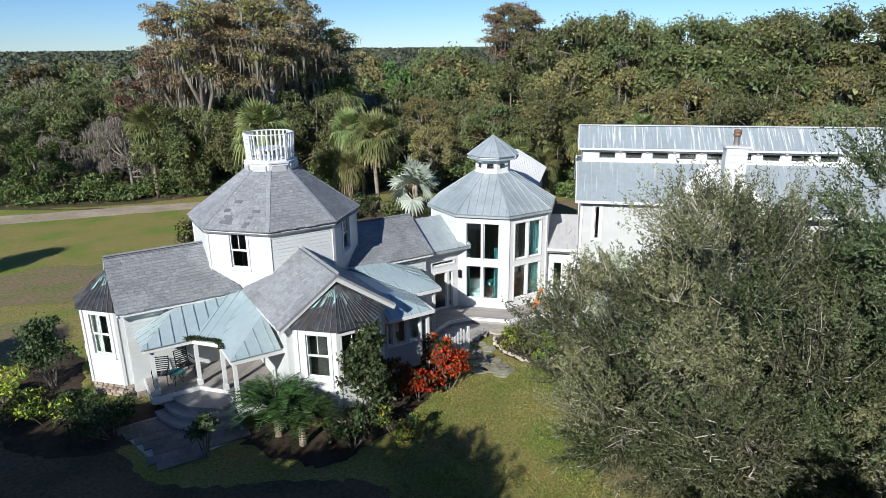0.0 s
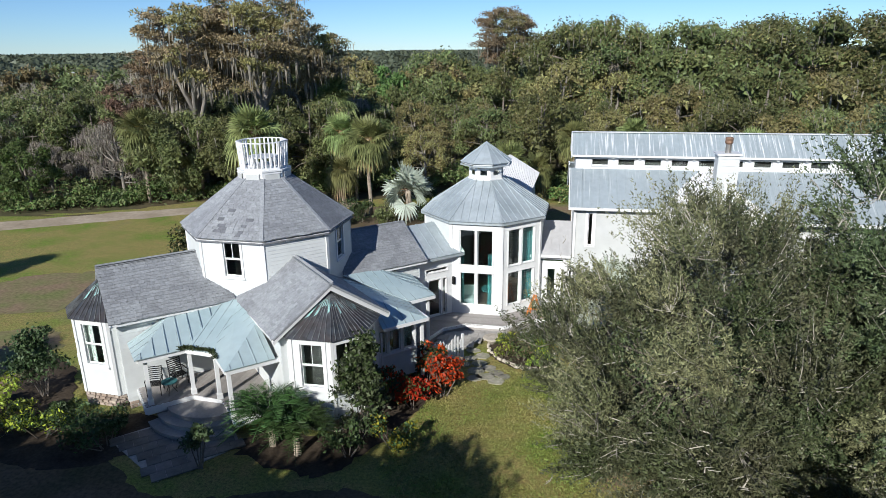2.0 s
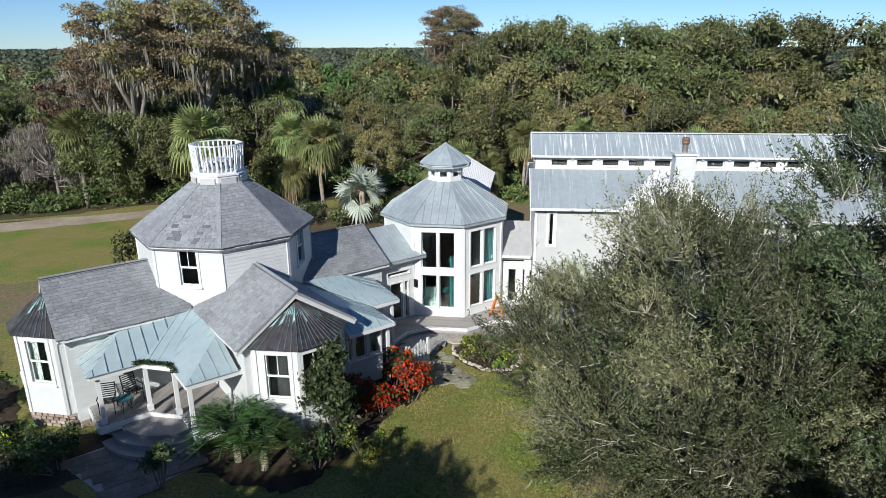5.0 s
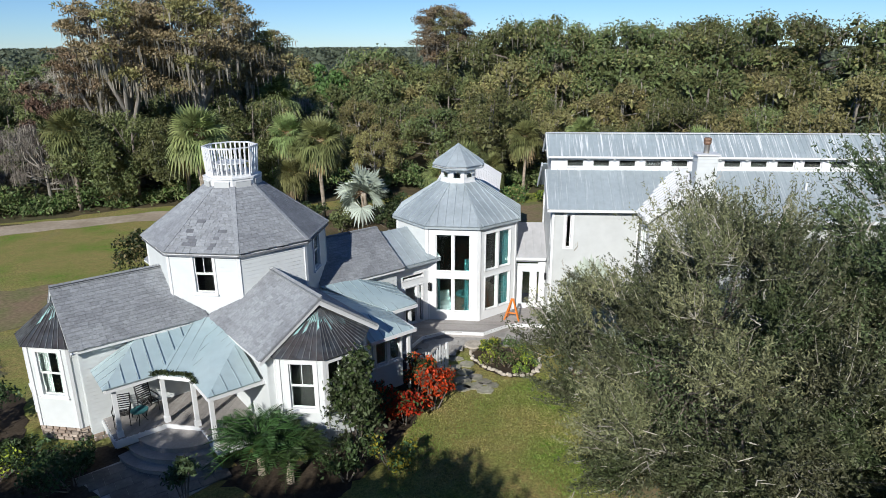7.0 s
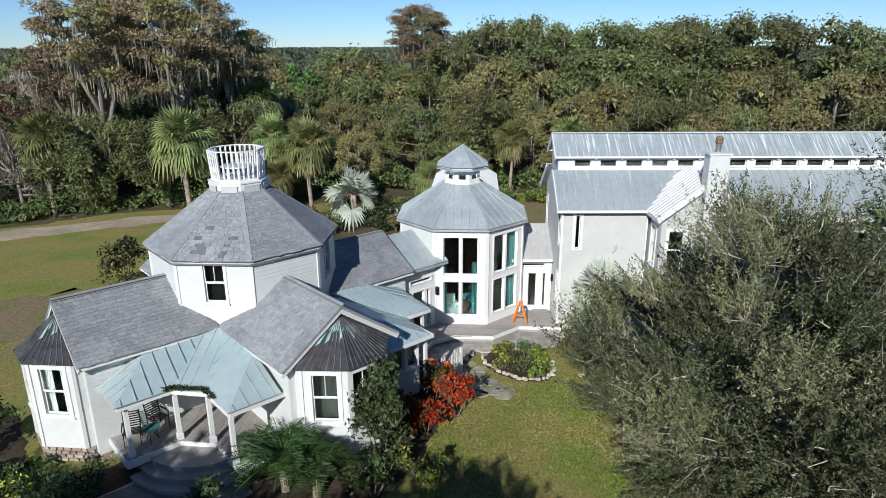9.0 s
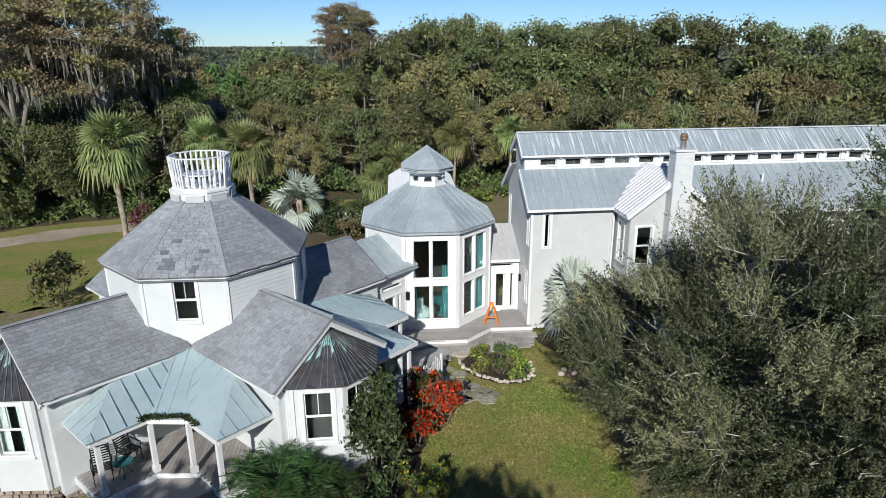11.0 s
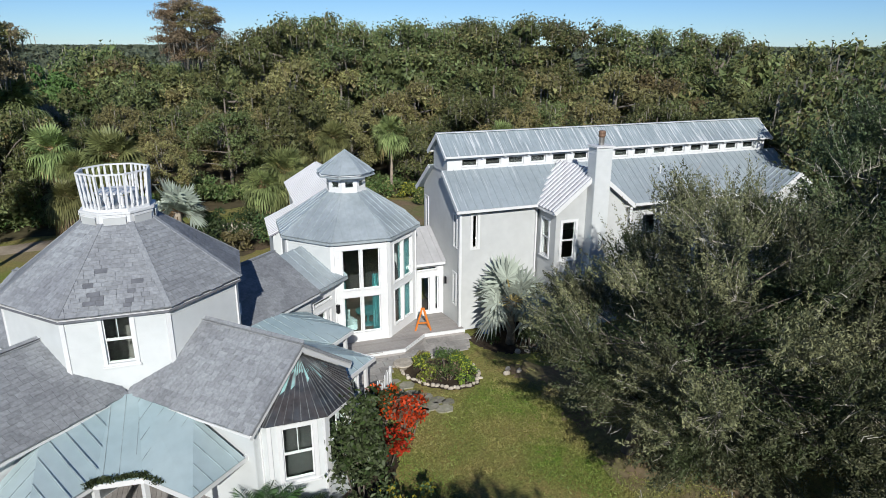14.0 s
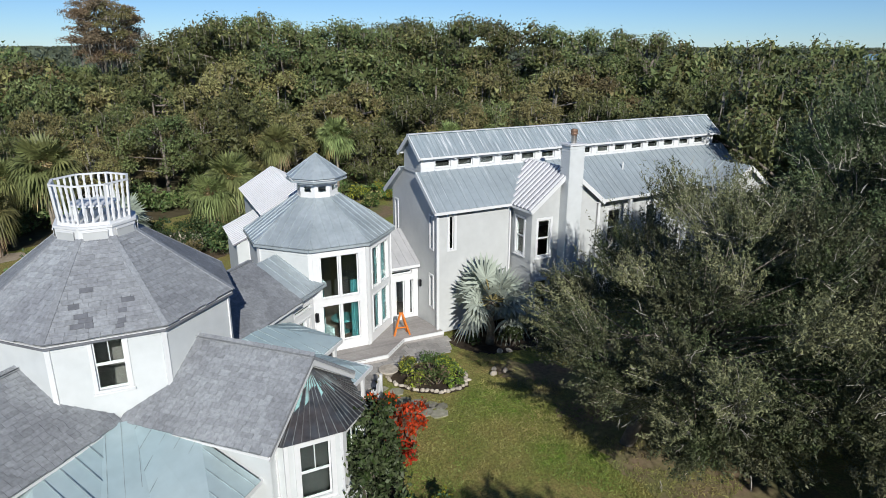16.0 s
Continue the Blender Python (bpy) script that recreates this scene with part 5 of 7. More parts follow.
patio = [(7.0, 29.7), (4.85, 30.2), (3.30, 29.3), (1.4, 29.7), (0.4, 29.2), (-0.6, 27.6), (0.2, 26.9), (1.4, 27.9), (2.3, 28.7), (3.4, 28.8), (4.6, 28.5), (6.4, 28.6)]
pt = tagged(Build().prism(patio, 0.0, 0.12).ob("patio", M_PAVER), "grey stone-paved patio", "patio", kind="structure")
slabs(pt, patio, 0.16, 0.55, M_PAVER, "paving_slab", rot=radians(-14))
M_WALK = material("weathered_walk_stone", (0.20, 0.185, 0.17), 0.85, vary=0.2, grain=8, broad=1.2, second=(0.13, 0.12, 0.105), bump=0.4, objrand=0.2)
walkp = [(-12.2, 20.7), (-9.4, 18.2), (-7.2, 20.2), (-8.2, 22.2), (-9.4, 22.6)]
wk = tagged(Build().prism(walkp, 0.0, 0.03).ob("front_walk", M_PAVER), "shaded paved walk before the steps", "path", kind="structure")
slabs(wk, walkp, 0.07, 0.5, M_WALK, "paving_slab", rot=radians(30))

# ---- trees ----
def unit(v):
    return v / (np.linalg.norm(v, axis=-1, keepdims=True) + 1e-9)


def puffs_of(rng, boughs, each, rx, hz, zc, low=-0.55, R=1.2, r=(0.42, 0.82), deep=0.62):
    """Leafy puffs gathered on boughs spread over a crown: rows of centre and radius."""
    out = []
    for i in range(boughs):
        h = 1 - (1 - low) * (i + 0.5) / boughs
        a = 2.4 * i + rng.normal() * 0.3
        d = unit(np.array([math.sqrt(1 - h * h) * math.cos(a), math.sqrt(1 - h * h) * math.sin(a), h]) + rng.normal(size=3) * 0.12)
        c = d * (rx, rx, hz) * rng.uniform(deep, 1.0) + (0, 0, zc)
        for _ in range(each):
            e = unit(rng.normal(size=3))
            if e @ (d + (0, 0, 0.5)) < -0.1:
                e = -e
            p = c + e * R * rng.uniform(0.45, 1.0)
            out.append((p[0], p[1], p[2], rng.uniform(*r), 0.95))
    return out


def crown_points(rng, lob, per, fuzz=0.25):
    pts, nor = [], []
    for x, y, z, r, flat in lob:
        d = unit(rng.normal(size=(per, 3)))
        d[:, 2] = np.where(d[:, 2] < -0.2, -d[:, 2], d[:, 2])
        rad = r * (1 + rng.normal(size=(per, 1)) * fuzz)
        pts.append(d * rad * (1, 1, flat) + (x, y, z))
        nor.append(d)
    return np.vstack(pts), np.vstack(nor)


def limbs(rng, height, ends, r0, base=0.3, bark=None, parent=None):
    """A trunk and limbs that reach out to the given ends."""
    b = Build()
    top = Vector((rng.uniform(-.3, .3), rng.uniform(-.3, .3), height * 0.75))
    b.tube([(0, 0, -0.1), (rng.uniform(-.1, .1), rng.uniform(-.1, .1), height * base), top], [r0, r0 * 0.75, r0 * 0.25], 7)
    b.ob("trunk", bark or M_BARK, parent, smooth=True)
    b = Build()
    for e in ends:
        e = Vector(e[:3])
        z0 = min(height * rng.uniform(base * 0.7, 0.6), e.z - 0.2)
        m = Vector((e.x * 0.45 + rng.normal() * 0.25, e.y * 0.45 + rng.normal() * 0.25, z0 + (e.z - z0) * 0.6))
        b.tube([(0, 0, z0), m, e], [r0 * 0.42, r0 * 0.28, r0 * 0.08], 4)
    return b.ob("limb_work", bark or M_BARK, parent, kind="stuff", smooth=True)


def tree(name, label, mat, rng, height, rx, boughs=15, each=5, per=104, size=0.20, inner=14, r0=0.25, low=-0.8, moss=0, bark=None, tint=None, limbn=8, category="tree", bare=False, R=1.05, r=(0.62, 1.08), deep=0.78):
    """A tree whose crown is built of leafy puffs on boughs, dense inside and ragged outside."""
    t = thing(name, Matrix.Identity(4), label, category)
    k = rx / 4.2
    hz, zc = height * 0.37, height * 0.48
    lob = puffs_of(rng, boughs, each, rx - 0.5 * k, hz - 0.5 * k, zc, low, R * k, (r[0] * k, r[1] * k), deep)
    p, n = crown_points(rng, lob, per, 0.2)
    cloud("crown", p, np.cross(n, rng.normal(size=p.shape)) + n * 0.5, size * (2.0 if bare else 1.0), mat, t, 0.10 if bare else 0.6, rng, facing=n * 0.28, tri=True)
    if inner:
        q = np.vstack([rng.normal(size=(inner, 3)) * a[3] * 0.33 + a[:3] for a in lob])
        cloud("inner_foliage", q, rng.normal(size=q.shape), size * 2.3, mat, t, 0.7, rng, kind="stuff", tri=True)
    if tint:
        q, n2 = crown_points(rng, [a for a in lob if rng.random() < 0.4], max(8, per // 3), 0.16)
        cloud("crown_tint", q, np.cross(n2, rng.normal(size=q.shape)) + n2 * 0.35, size, tint, t, 0.6, rng, facing=n2, kind="stuff", tri=True)
    ends = [lob[i] for i in rng.permutation(len(lob))[:limbn]]
    limbs(rng, height, ends, r0, bark=bark, parent=t)
    if moss:
        q, _ = crown_points(rng, lob, max(1, moss // len(lob)), 0.1)
        ln = rng.uniform(0.35, 1.15, len(q))
        along = np.c_[rng.normal(size=(len(q), 2)) * 0.06, -np.ones(len(q))]
        q[:, 2] -= ln * 0.35
        keep = q[:, 2] > 0.8
        cloud("moss", q[keep], along[keep], ln[keep], M_MOSS, t, 0.11, rng, kind="stuff", tri=True)
    return t


def place(proto, x, y, s=1.0, sz=None, rz=0.0, z=0.0):
    return copy_thing(proto, Matrix.Translation((x, y, z)) @ Matrix.Rotation(rz, 4, "Z") @ Matrix.Diagonal((s, s, sz or s, 1)))


tr = np.random.default_rng(21)
KINDS = {
    "oak": ("live_oak", "dark green live oak in the wood", M_OAK, 10, 4.2, dict(moss=80)),
    "oak2": ("live_oak", "broad live oak hung with grey moss", M_OAK, 11, 4.8, dict(moss=420, tint=M_OLIVE, limbn=10)),
    "olive": ("laurel_oak", "olive-green laurel oak in the wood", M_OLIVE, 10, 3.8, dict(moss=160, limbn=16, bark=M_PALEBARK)),
    "green": ("bay_tree", "bright green bay tree in the wood", M_GREEN, 8.5, 3.2, dict()),
    "tan": ("bare_tree", "grey-tan leafless tree with moss", M_TAN, 9.5, 3.4, dict(moss=900, limbn=26, bare=True, inner=0, per=72, bark=M_PALEBARK)),
    "rust": ("cypress", "rust-brown autumn cypress in the wood", M_RUST, 11, 3.0, dict(moss=160)),
}
PROTO, LESS = {}, {}
for i, (key, (nm, lab, mat, h, rx, more)) in enumerate(KINDS.items()):
    PROTO[key] = tree(nm, lab, mat, tr, h, rx, **more)
    PROTO[key].matrix_basis = pose(-46 + 9 * i, 70 + 2 * i, 0) if key != "rust" else pose(-32, 69, 0)
    few = dict(more, moss=more.get("moss", 0) // 4, boughs=11, each=4, per=50, size=0.34, R=1.15, r=(0.75, 1.25))
    if few.get("inner", 1):
        few["inner"] = 12
    LESS[key] = tree(nm, lab, mat, tr, h, rx, **few)
    LESS[key].matrix_basis = pose(-40 + 11 * i, 128 + 3 * i, 0)

# tall cypresses hung with moss
def cypress(name, label, rng, H, R, leaders=4, nl=13, mossy=0.75):
    """A tall cypress: leaders that part from a pale trunk, rising limbs with rounded tufts, and long moss below them."""
    t = thing(name, Matrix.Identity(4), label, "tree")
    Build().tube([(0, 0, -0.1), (0.1, 0.05, H * 0.12), (-0.1, 0.1, H * 0.36), (0.1, 0, H * 0.6)], [0.62, 0.45, 0.36, 0.16], 9).ob("trunk", M_PALEBARK, t, smooth=True)
    b = Build()
    P, N, Q, L = [], [], [], []
    for l in range(leaders):
        a0 = 6.283 * l / leaders + rng.normal() * 0.3
        o = Vector((0, 0, H * rng.uniform(0.28, 0.45)))
        e = Vector((math.cos(a0) * R * 0.5, math.sin(a0) * R * 0.5, H * rng.uniform(0.84, 0.96)))
        m = o.lerp(e, 0.5) + Vector((math.cos(a0), math.sin(a0), 0)) * R * 0.12
        b.tube([o, m, e], [0.26, 0.19, 0.05], 6)
        for i in range(nl):
            f = 0.30 + 0.70 * (i + rng.random()) / nl
            c = o.lerp(m, f * 2) if f < 0.5 else m.lerp(e, f * 2 - 1)
            a = a0 + rng.normal() * 1.1
            ln = R * rng.uniform(0.28, 0.62) * (1.15 - 0.45 * f)
            w = c + Vector((math.cos(a) * ln, math.sin(a) * ln, ln * rng.uniform(0.1, 0.6)))
            k = c.lerp(w, 0.5) + Vector((rng.normal() * 0.2, rng.normal() * 0.2, ln * 0.06))
            b.tube([c, k, w], [0.11, 0.075, 0.025], 5)
            for j in range(6):
                q = k.lerp(w, rng.uniform(-0.2, 1.0)) + Vector((rng.normal() * 0.55, rng.normal() * 0.55, rng.uniform(-0.1, 0.5)))
                b.tube([k.lerp(w, 0.5), q], [0.035, 0.012], 3)
                r = rng.uniform(0.6, 1.1)
                d = unit(rng.normal(size=(80, 3)))
                d[:, 2] = np.where(d[:, 2] < -0.3, -d[:, 2], d[:, 2])
                P.append(d * r * rng.uniform(0.55, 1.1, (80, 1)) * (1.1, 1.1, 0.72) + np.array(q))
                N.append(d + rng.normal(size=(80, 3)) * 0.8)
                u = int(mossy * rng.integers(1, 12) * (1.25 - 0.95 * f))
                g = rng.normal(size=(u, 3)) * (r * 0.5, r * 0.5, 0.12) + np.array(q)
                h = rng.uniform(0.5, 1.0, u) * rng.uniform(0.7, 2.6) * (1.2 - 0.5 * f)
                g[:, 2] -= h * 0.5
                Q.append(g)
                L.append(h)
    b.ob("limb_work", M_PALEBARK, t, kind="stuff", smooth=True)
    P, N, Q, L = np.vstack(P), np.vstack(N), np.vstack(Q), np.concatenate(L)
    k = noise_split(P, 0.35)
    cloud("crown", P[k], N[k], 0.24, M_RUST, t, 0.55, rng, tri=True)
    cloud("crown_tint", P[~k], N[~k], 0.24, M_OLIVE, t, 0.55, rng, kind="stuff", tri=True)
    cloud("moss", Q, np.c_[rng.normal(size=(len(Q), 2)) * 0.07, -np.ones(len(Q))], L, M_MOSS, t, 0.13, rng, kind="stuff", tri=True)
    return t


def noise_split(P, scale):
    """True for about three quarters of the points, in patches."""
    return np.sin(P[:, 0] * scale * 2.1 + 1) + np.sin(P[:, 1] * scale * 2.7) + np.sin(P[:, 2] * scale * 3.1 + 2) < 0.75


TALL = cypress("tall_cypress", "tall moss-hung cypress with rust-brown crown", tr, 19.6, 5.2)
TALL.matrix_basis = pose(-23.5, 65, 0)
TALL2 = cypress("tall_cypress", "tall spreading cypress hung with grey moss", tr, 19.4, 5.6)
TALL2.matrix_basis = pose(-17.0, 66.5, 0)
for i, (x, y, s, r) in enumerate(((-19.8, 71, 1.0, 1.0), (-13.5, 72, 0.84, 5.0), (-27.0, 68, 0.78, 0.5))):
    place((TALL, TALL2)[i % 2], x, y, s, s, rz=r)
LONE = cypress("bald_cypress", "lone tall brown cypress above the wood", tr, 20.6, 6.2, 5, 13, 0.3)
LONE.matrix_basis = pose(11.5, 112, 0)

# the wood behind: rows of mixed trees
wood = np.random.default_rng(5)


def edge_y(x):
    """Where the wood begins, seen from the lawn."""
    pts = [(-130, 60), (-60, 58), (-36, 56), (-20, 61), (-6, 62), (6, 64), (18, 62), (27, 50), (40, 40), (52, 30), (90, 10)]
    for (x0, y0), (x1, y1) in zip(pts, pts[1:]):
        if x0 <= x <= x1:
            return y0 + (y1 - y0) * (x - x0) / (x1 - x0)
    return 60 if x < 0 else 5


for row in range(10):
    x = -110 - 6 * row
    while x < 95 + 8 * row:
        y = edge_y(x) + 3 + row * (6.2 if row < 3 else 7.6) + wood.uniform(-2, 2)
        az = math.degrees(math.atan2(x + 5, y))
        if -46 < az < 78 and not (row > 5 and wood.random() < 0.15) and not (row > 5 and x > 16 + 0.25 * (y - 60)):
            r = wood.random()
            if x < -24:
                kind = "tan" if r < 0.28 else "oak2" if r < 0.55 else "oak" if r < 0.8 else "green" if r < 0.88 else "olive" if r < 0.96 else "rust"
            elif x < 20:
                kind = "oak" if r < 0.40 else "olive" if r < 0.64 else "green" if r < 0.70 else "oak2" if r < 0.97 else "rust"
            else:
                kind = "oak2" if r < 0.30 else "olive" if r < 0.55 else "oak" if r < 0.85 else "tan" if r < 0.92 else "green"
            hi = x > 8 + 0.25 * (y - 60)
            s = wood.uniform(0.80, 1.12) * (0.86 if row < 2 else 1.0 + 0.012 * row) * ((1.08 + 0.075 * min(row, 6)) * (0.9 if x > 46 else 1.0) if hi else (0.94 if row < 2 else 1.0 if row < 4 else 1.1))
            place((PROTO if row < 3 else LESS)[kind], x, y, s, s * wood.uniform(0.92, 1.12), wood.uniform(0, 6.28))
        x += wood.uniform(4.6, 6.8) * (1 if row < 3 else 1.35)
for x, y, s in ((-22.5, 61.5, 0.92), (-18.2, 62, 0.9), (-26.5, 62, 0.95), (-14.5, 63, 0.9)):
    place(PROTO["oak"], x, y, s, s * 1.02, x)
# broad old oaks that stand above the rest
OLD = tree("live_oak", "broad old live oak hung with grey moss above the wood", M_OAK, tr, 15.5, 6.0, boughs=24, each=6, per=88, size=0.22, inner=12, R=0.95, r=(0.45, 0.8), r0=0.4, moss=600, tint=M_OLIVE, limbn=16)
OLD2 = tree("laurel_oak", "tall old laurel oak above the wood", M_OLIVE, tr, 15.0, 5.4, boughs=22, each=6, per=88, size=0.22, inner=12, R=0.95, r=(0.45, 0.8), r0=0.4, moss=300, limbn=18, bark=M_PALEBARK)
OLD.matrix_basis = pose(40, 68, 0) @ Matrix.Diagonal((1.2, 1.2, 1.25, 1))
OLD2.matrix_basis = pose(26, 81, 0) @ Matrix.Diagonal((1.1, 1.1, 1.02, 1))
for x, y, sc, h in ((44.5, 66.5, 1.15, 1.0), (36.5, 71, 1.15, 0.98), (22.5, 79, 1.08, 0.99), (18.5, 83, 1.1, 1.02), (33, 74, 1.1, 0.95), (29.5, 77, 1.1, 0.97), (37, 79, 1.1, 1.0), (50, 58, 1.05, 0.94), (57, 54, 1.05, 0.92), (14.5, 86, 1.05, 0.94)):
    place(OLD if x % 2 or x > 36 else OLD2, x, y, sc, h, wood.uniform(0, 6.28))
# undergrowth at the wood's edge
under = np.random.default_rng(8)
ux = under.uniform(-70, 45, 900)
uy = np.array([edge_y(x) for x in ux]) + under.uniform(0.3, 4.5, 900)
ul = [(x, y, under.uniform(0.1, 1.0) * (1.8 if math.sin(x * 0.9) > 0.2 else 0.7), under.uniform(0.4, 1.1), 0.8) for x, y in zip(ux, uy)]
p, n = crown_points(under, ul, 60)
p = p[p[:, 2] > 0.02]
k = under.random(len(p)) < 0.3
tagged(cloud("undergrowth", p[k], under.normal(size=p[k].shape), 0.3, M_GREEN, None, 0.55, under, tri=True), "tangled bright green undergrowth along the wood", "undergrowth", kind="stuff")
tagged(cloud("undergrowth", p[~k], under.normal(size=p[~k].shape), 0.3, M_OAK, None, 0.55, under, tri=True), "tangled dark undergrowth along the wood", "undergrowth", kind="stuff")
# far woods to the horizon
far = np.random.default_rng(9)
n = 3600
d = 150 * np.exp(far.random(n) ** 0.8 * math.log(16))
az = np.radians(far.uniform(-48, 80, n))
fx, fy = d * np.sin(az) - 5, d * np.cos(az)
ang = np.degrees(az)
keep = ~((ang > 68.5 + far.normal(size=n) * 0.4) & (ang < 87) & (d > 300) & (d < 1550))
keep &= ~((np.abs(fx + 118) < 16) & (np.abs(fy - 214) < 22))
fx, fy, d = fx[keep], fy[keep], d[keep]
sc = np.clip(d / 150, 1, 8) ** 0.75
pts, sz = [], []
for x, y, s, dd in zip(fx, fy, sc, d):
    k = 72 if dd < 320 else 40
    q = far.normal(size=(k, 3))
    q /= np.linalg.norm(q, axis=1, keepdims=True)
    q[:, 2] = np.abs(q[:, 2])
    h = min(far.uniform(7.5, 10.5), 11.5)
    pts.append(q * (4.2 * s, 4.2 * s, h * 0.62) + (x, y, h * 0.38))
    sz.append(np.full(k, (0.85 if dd < 320 else 1.2) * s))
pts, sz = np.vstack(pts), np.concatenate(sz)
sz *= far.uniform(0.7, 1.3, len(sz))
tagged(cloud("far_woods", pts, far.normal(size=pts.shape) * (1, 1, 0.6), sz, M_FARLEAF, None, 0.7, far, tri=True), "far green woods reaching to the horizon", "woods", kind="stuff")

# pale houses far off between the trees
def far_house(x, y, rz, w, d, h, tone):
    m = material("far_wall", tone, 0.8, vary=0.08, grain=0.5, broad=0.1)
    r = material("far_roof", (0.55, 0.56, 0.57), 0.6, vary=0.08, grain=0.5, broad=0.1)
    t = thing("far_house", pose(x, y, 0, 0, 0, rz), "pale distant house among the trees", "house", "distant houses")
    Build().box(-w / 2, w / 2, -d / 2, d / 2, 0, h).ob("wall", m, t)
    for sg in (-1, 1):
        Build().slab([(-w / 2 - .4, sg * (d / 2 + .5), h - .15), (w / 2 + .4, sg * (d / 2 + .5), h - .15), (w / 2 + .4, 0, h + 2.2), (-w / 2 - .4, 0, h + 2.2)], 0.15).ob("roof", r, t)
    for x2 in (-w / 2, w / 2 - .12):
        Build().add([(x2, -d / 2, h), (x2, d / 2, h), (x2, 0, h + 2.1), (x2 + .12, -d / 2, h), (x2 + .12, d / 2, h), (x2 + .12, 0, h + 2.1)], ((0, 2, 1), (3, 4, 5), (0, 1, 4, 3), (1, 2, 5, 4), (2, 0, 3, 5))).ob("gable", m, t)
    for k in range(3):
        Build().box(-w / 3 + k * w / 3 - .5, -w / 3 + k * w / 3 + .5, -d / 2 - .05, -d / 2 + .02, h * .45, h * .8).ob("window", M_DARK, t)


far_house(-118, 214, 20, 13, 9, 5.5, (0.7, 0.7, 0.68))
far_house(-108, 196, -10, 10, 8, 3.2, (0.68, 0.62, 0.58))
far_house(-160, 210, 30, 11, 8, 4.0, (0.7, 0.7, 0.7))
far_house(-92, 200, 5, 9, 7, 3.5, (0.66, 0.66, 0.68))

# ---- near oak beside the lawn ----
def near_oak(name, label, cx, cy, rx, ry, z0, z1, nb, plumes, seed, size=0.09, trunk=(0, 0), mat=None, leaves=62, inner=9000, inner_size=0.17):
    """An oak of many boughs: on each one leafy shoots rise side by side like plumes, with dark gaps between the boughs."""
    rng = np.random.default_rng(seed)
    t = thing(name, pose(cx, cy, 0), label, "tree")
    P, D, T, tw, bare = [], [], [], Build(), Build()
    zc, hz = z0 + (z1 - z0) * 0.38, (z1 - z0) * 0.62
    tx, ty = trunk
    h = z0 + (z1 - z0) * 0.5
    limb = Build()

    def taper(f):
        return 1 / np.sqrt(1 + np.maximum(0, f)) / (1 + 0.75 * np.maximum(0, -f))

    for i in range(nb):
        f = 1 - 1.55 * (i + 0.5) / nb
        d = unit(np.array([math.sqrt(1 - f * f) * math.cos(2.4 * i), math.sqrt(1 - f * f) * math.sin(2.4 * i), f]) + rng.normal(size=3) * 0.1)
        R = rng.uniform(0.8, 1.45) * min(1.0, rx / 4.5)
        c = d * ((rx, ry, hz if d[2] > 0 else zc - z0) - np.array((R, R, R)) * 0.55) * rng.choice([0.72, 0.88, 1.0, 1.05]) * (taper(d[2]), taper(d[2]), 1) + (0, 0, zc)
        lead = unit(d * (1, 1, 0.5) + (0, 0, 0.55 + 0.7 * max(0, d[2])) + rng.normal(size=3) * 0.25)
        young = rng.random() < 0.35
        n = int(plumes * rng.uniform(0.7, 1.3) * R * R)
        side = unit(rng.normal(size=(n, 3)))
        o = c + side * R * rng.uniform(0.1, 0.75, (n, 1)) * (1, 1, 0.6) - lead * 0.3
        v = unit(lead + side * 0.38 + rng.normal(size=(n, 3)) * 0.12)
        ln = R * rng.uniform(0.45, 1.05 + 0.45 * max(0, d[2]), n)
        for j in range(leaves):
            s = ((j + rng.random(n)) / leaves)[:, None]
            w = 0.028 + 0.13 * s * (1.02 - s)
            P.append(o + v * ln[:, None] * s + rng.normal(size=(n, 3)) * w)
            D.append(v * 0.8 + rng.normal(size=(n, 3)) * 0.6)
            T.append(np.full(n, young))
        for k in range(0, n, 3):
            e = o[k] + v[k] * ln[k] * rng.uniform(0.5, 0.95)
            w = (o[k] + e) / 2 + rng.normal(size=3) * 0.04
            tw.tube([tuple(c - lead * 0.5), tuple(o[k]), tuple(w), tuple(e)], [0.016, 0.012, 0.009, 0.004], 3)
        s = Vector((tx, ty, 0)).lerp(Vector((tx * 0.3, ty * 0.3, h)), rng.uniform(0.25, 0.95))
        s.z = max(s.z, 0.5)
        e = s.lerp(Vector(c), 0.82)
        limb.tube([s, s.lerp(e, 0.5) + Vector((rng.normal() * .2, rng.normal() * .2, 0.25)), e], [0.05, 0.035, 0.010], 5)
        for _ in range(rng.integers(0, 5)):
            g = c + lead * R * rng.uniform(0.2, 0.5) + rng.normal(size=3) * 0.4
            u = unit(lead + rng.normal(size=3) * 0.6) * rng.uniform(0.2, 0.45)
            bare.tube([tuple(g), tuple(g + u * 0.5 + rng.normal(size=3) * 0.03), tuple(g + u)], [0.017, 0.012, 0.005], 4)
            bare.tube([tuple(g + u * 0.5), tuple(g + u * 0.9 + rng.normal(size=3) * 0.09)], [0.010, 0.004], 3)
    tip = np.concatenate(T)
    P, D = np.vstack(P), np.vstack(D)
    ok = (P[:, 2] > 0.12) & ~tip
    cloud("crown", P[ok], D[ok], size, mat or M_OAKNEAR, t, 0.44, rng, tri=True)
    ok = (P[:, 2] > 0.12) & tip
    cloud("shoot_foliage", P[ok], D[ok], size * 0.95, mat if mat else M_TIP, t, 0.38, rng, kind="stuff", tri=True)
    q = unit(rng.normal(size=(inner, 3)))
    k = taper(q[:, 2:3])
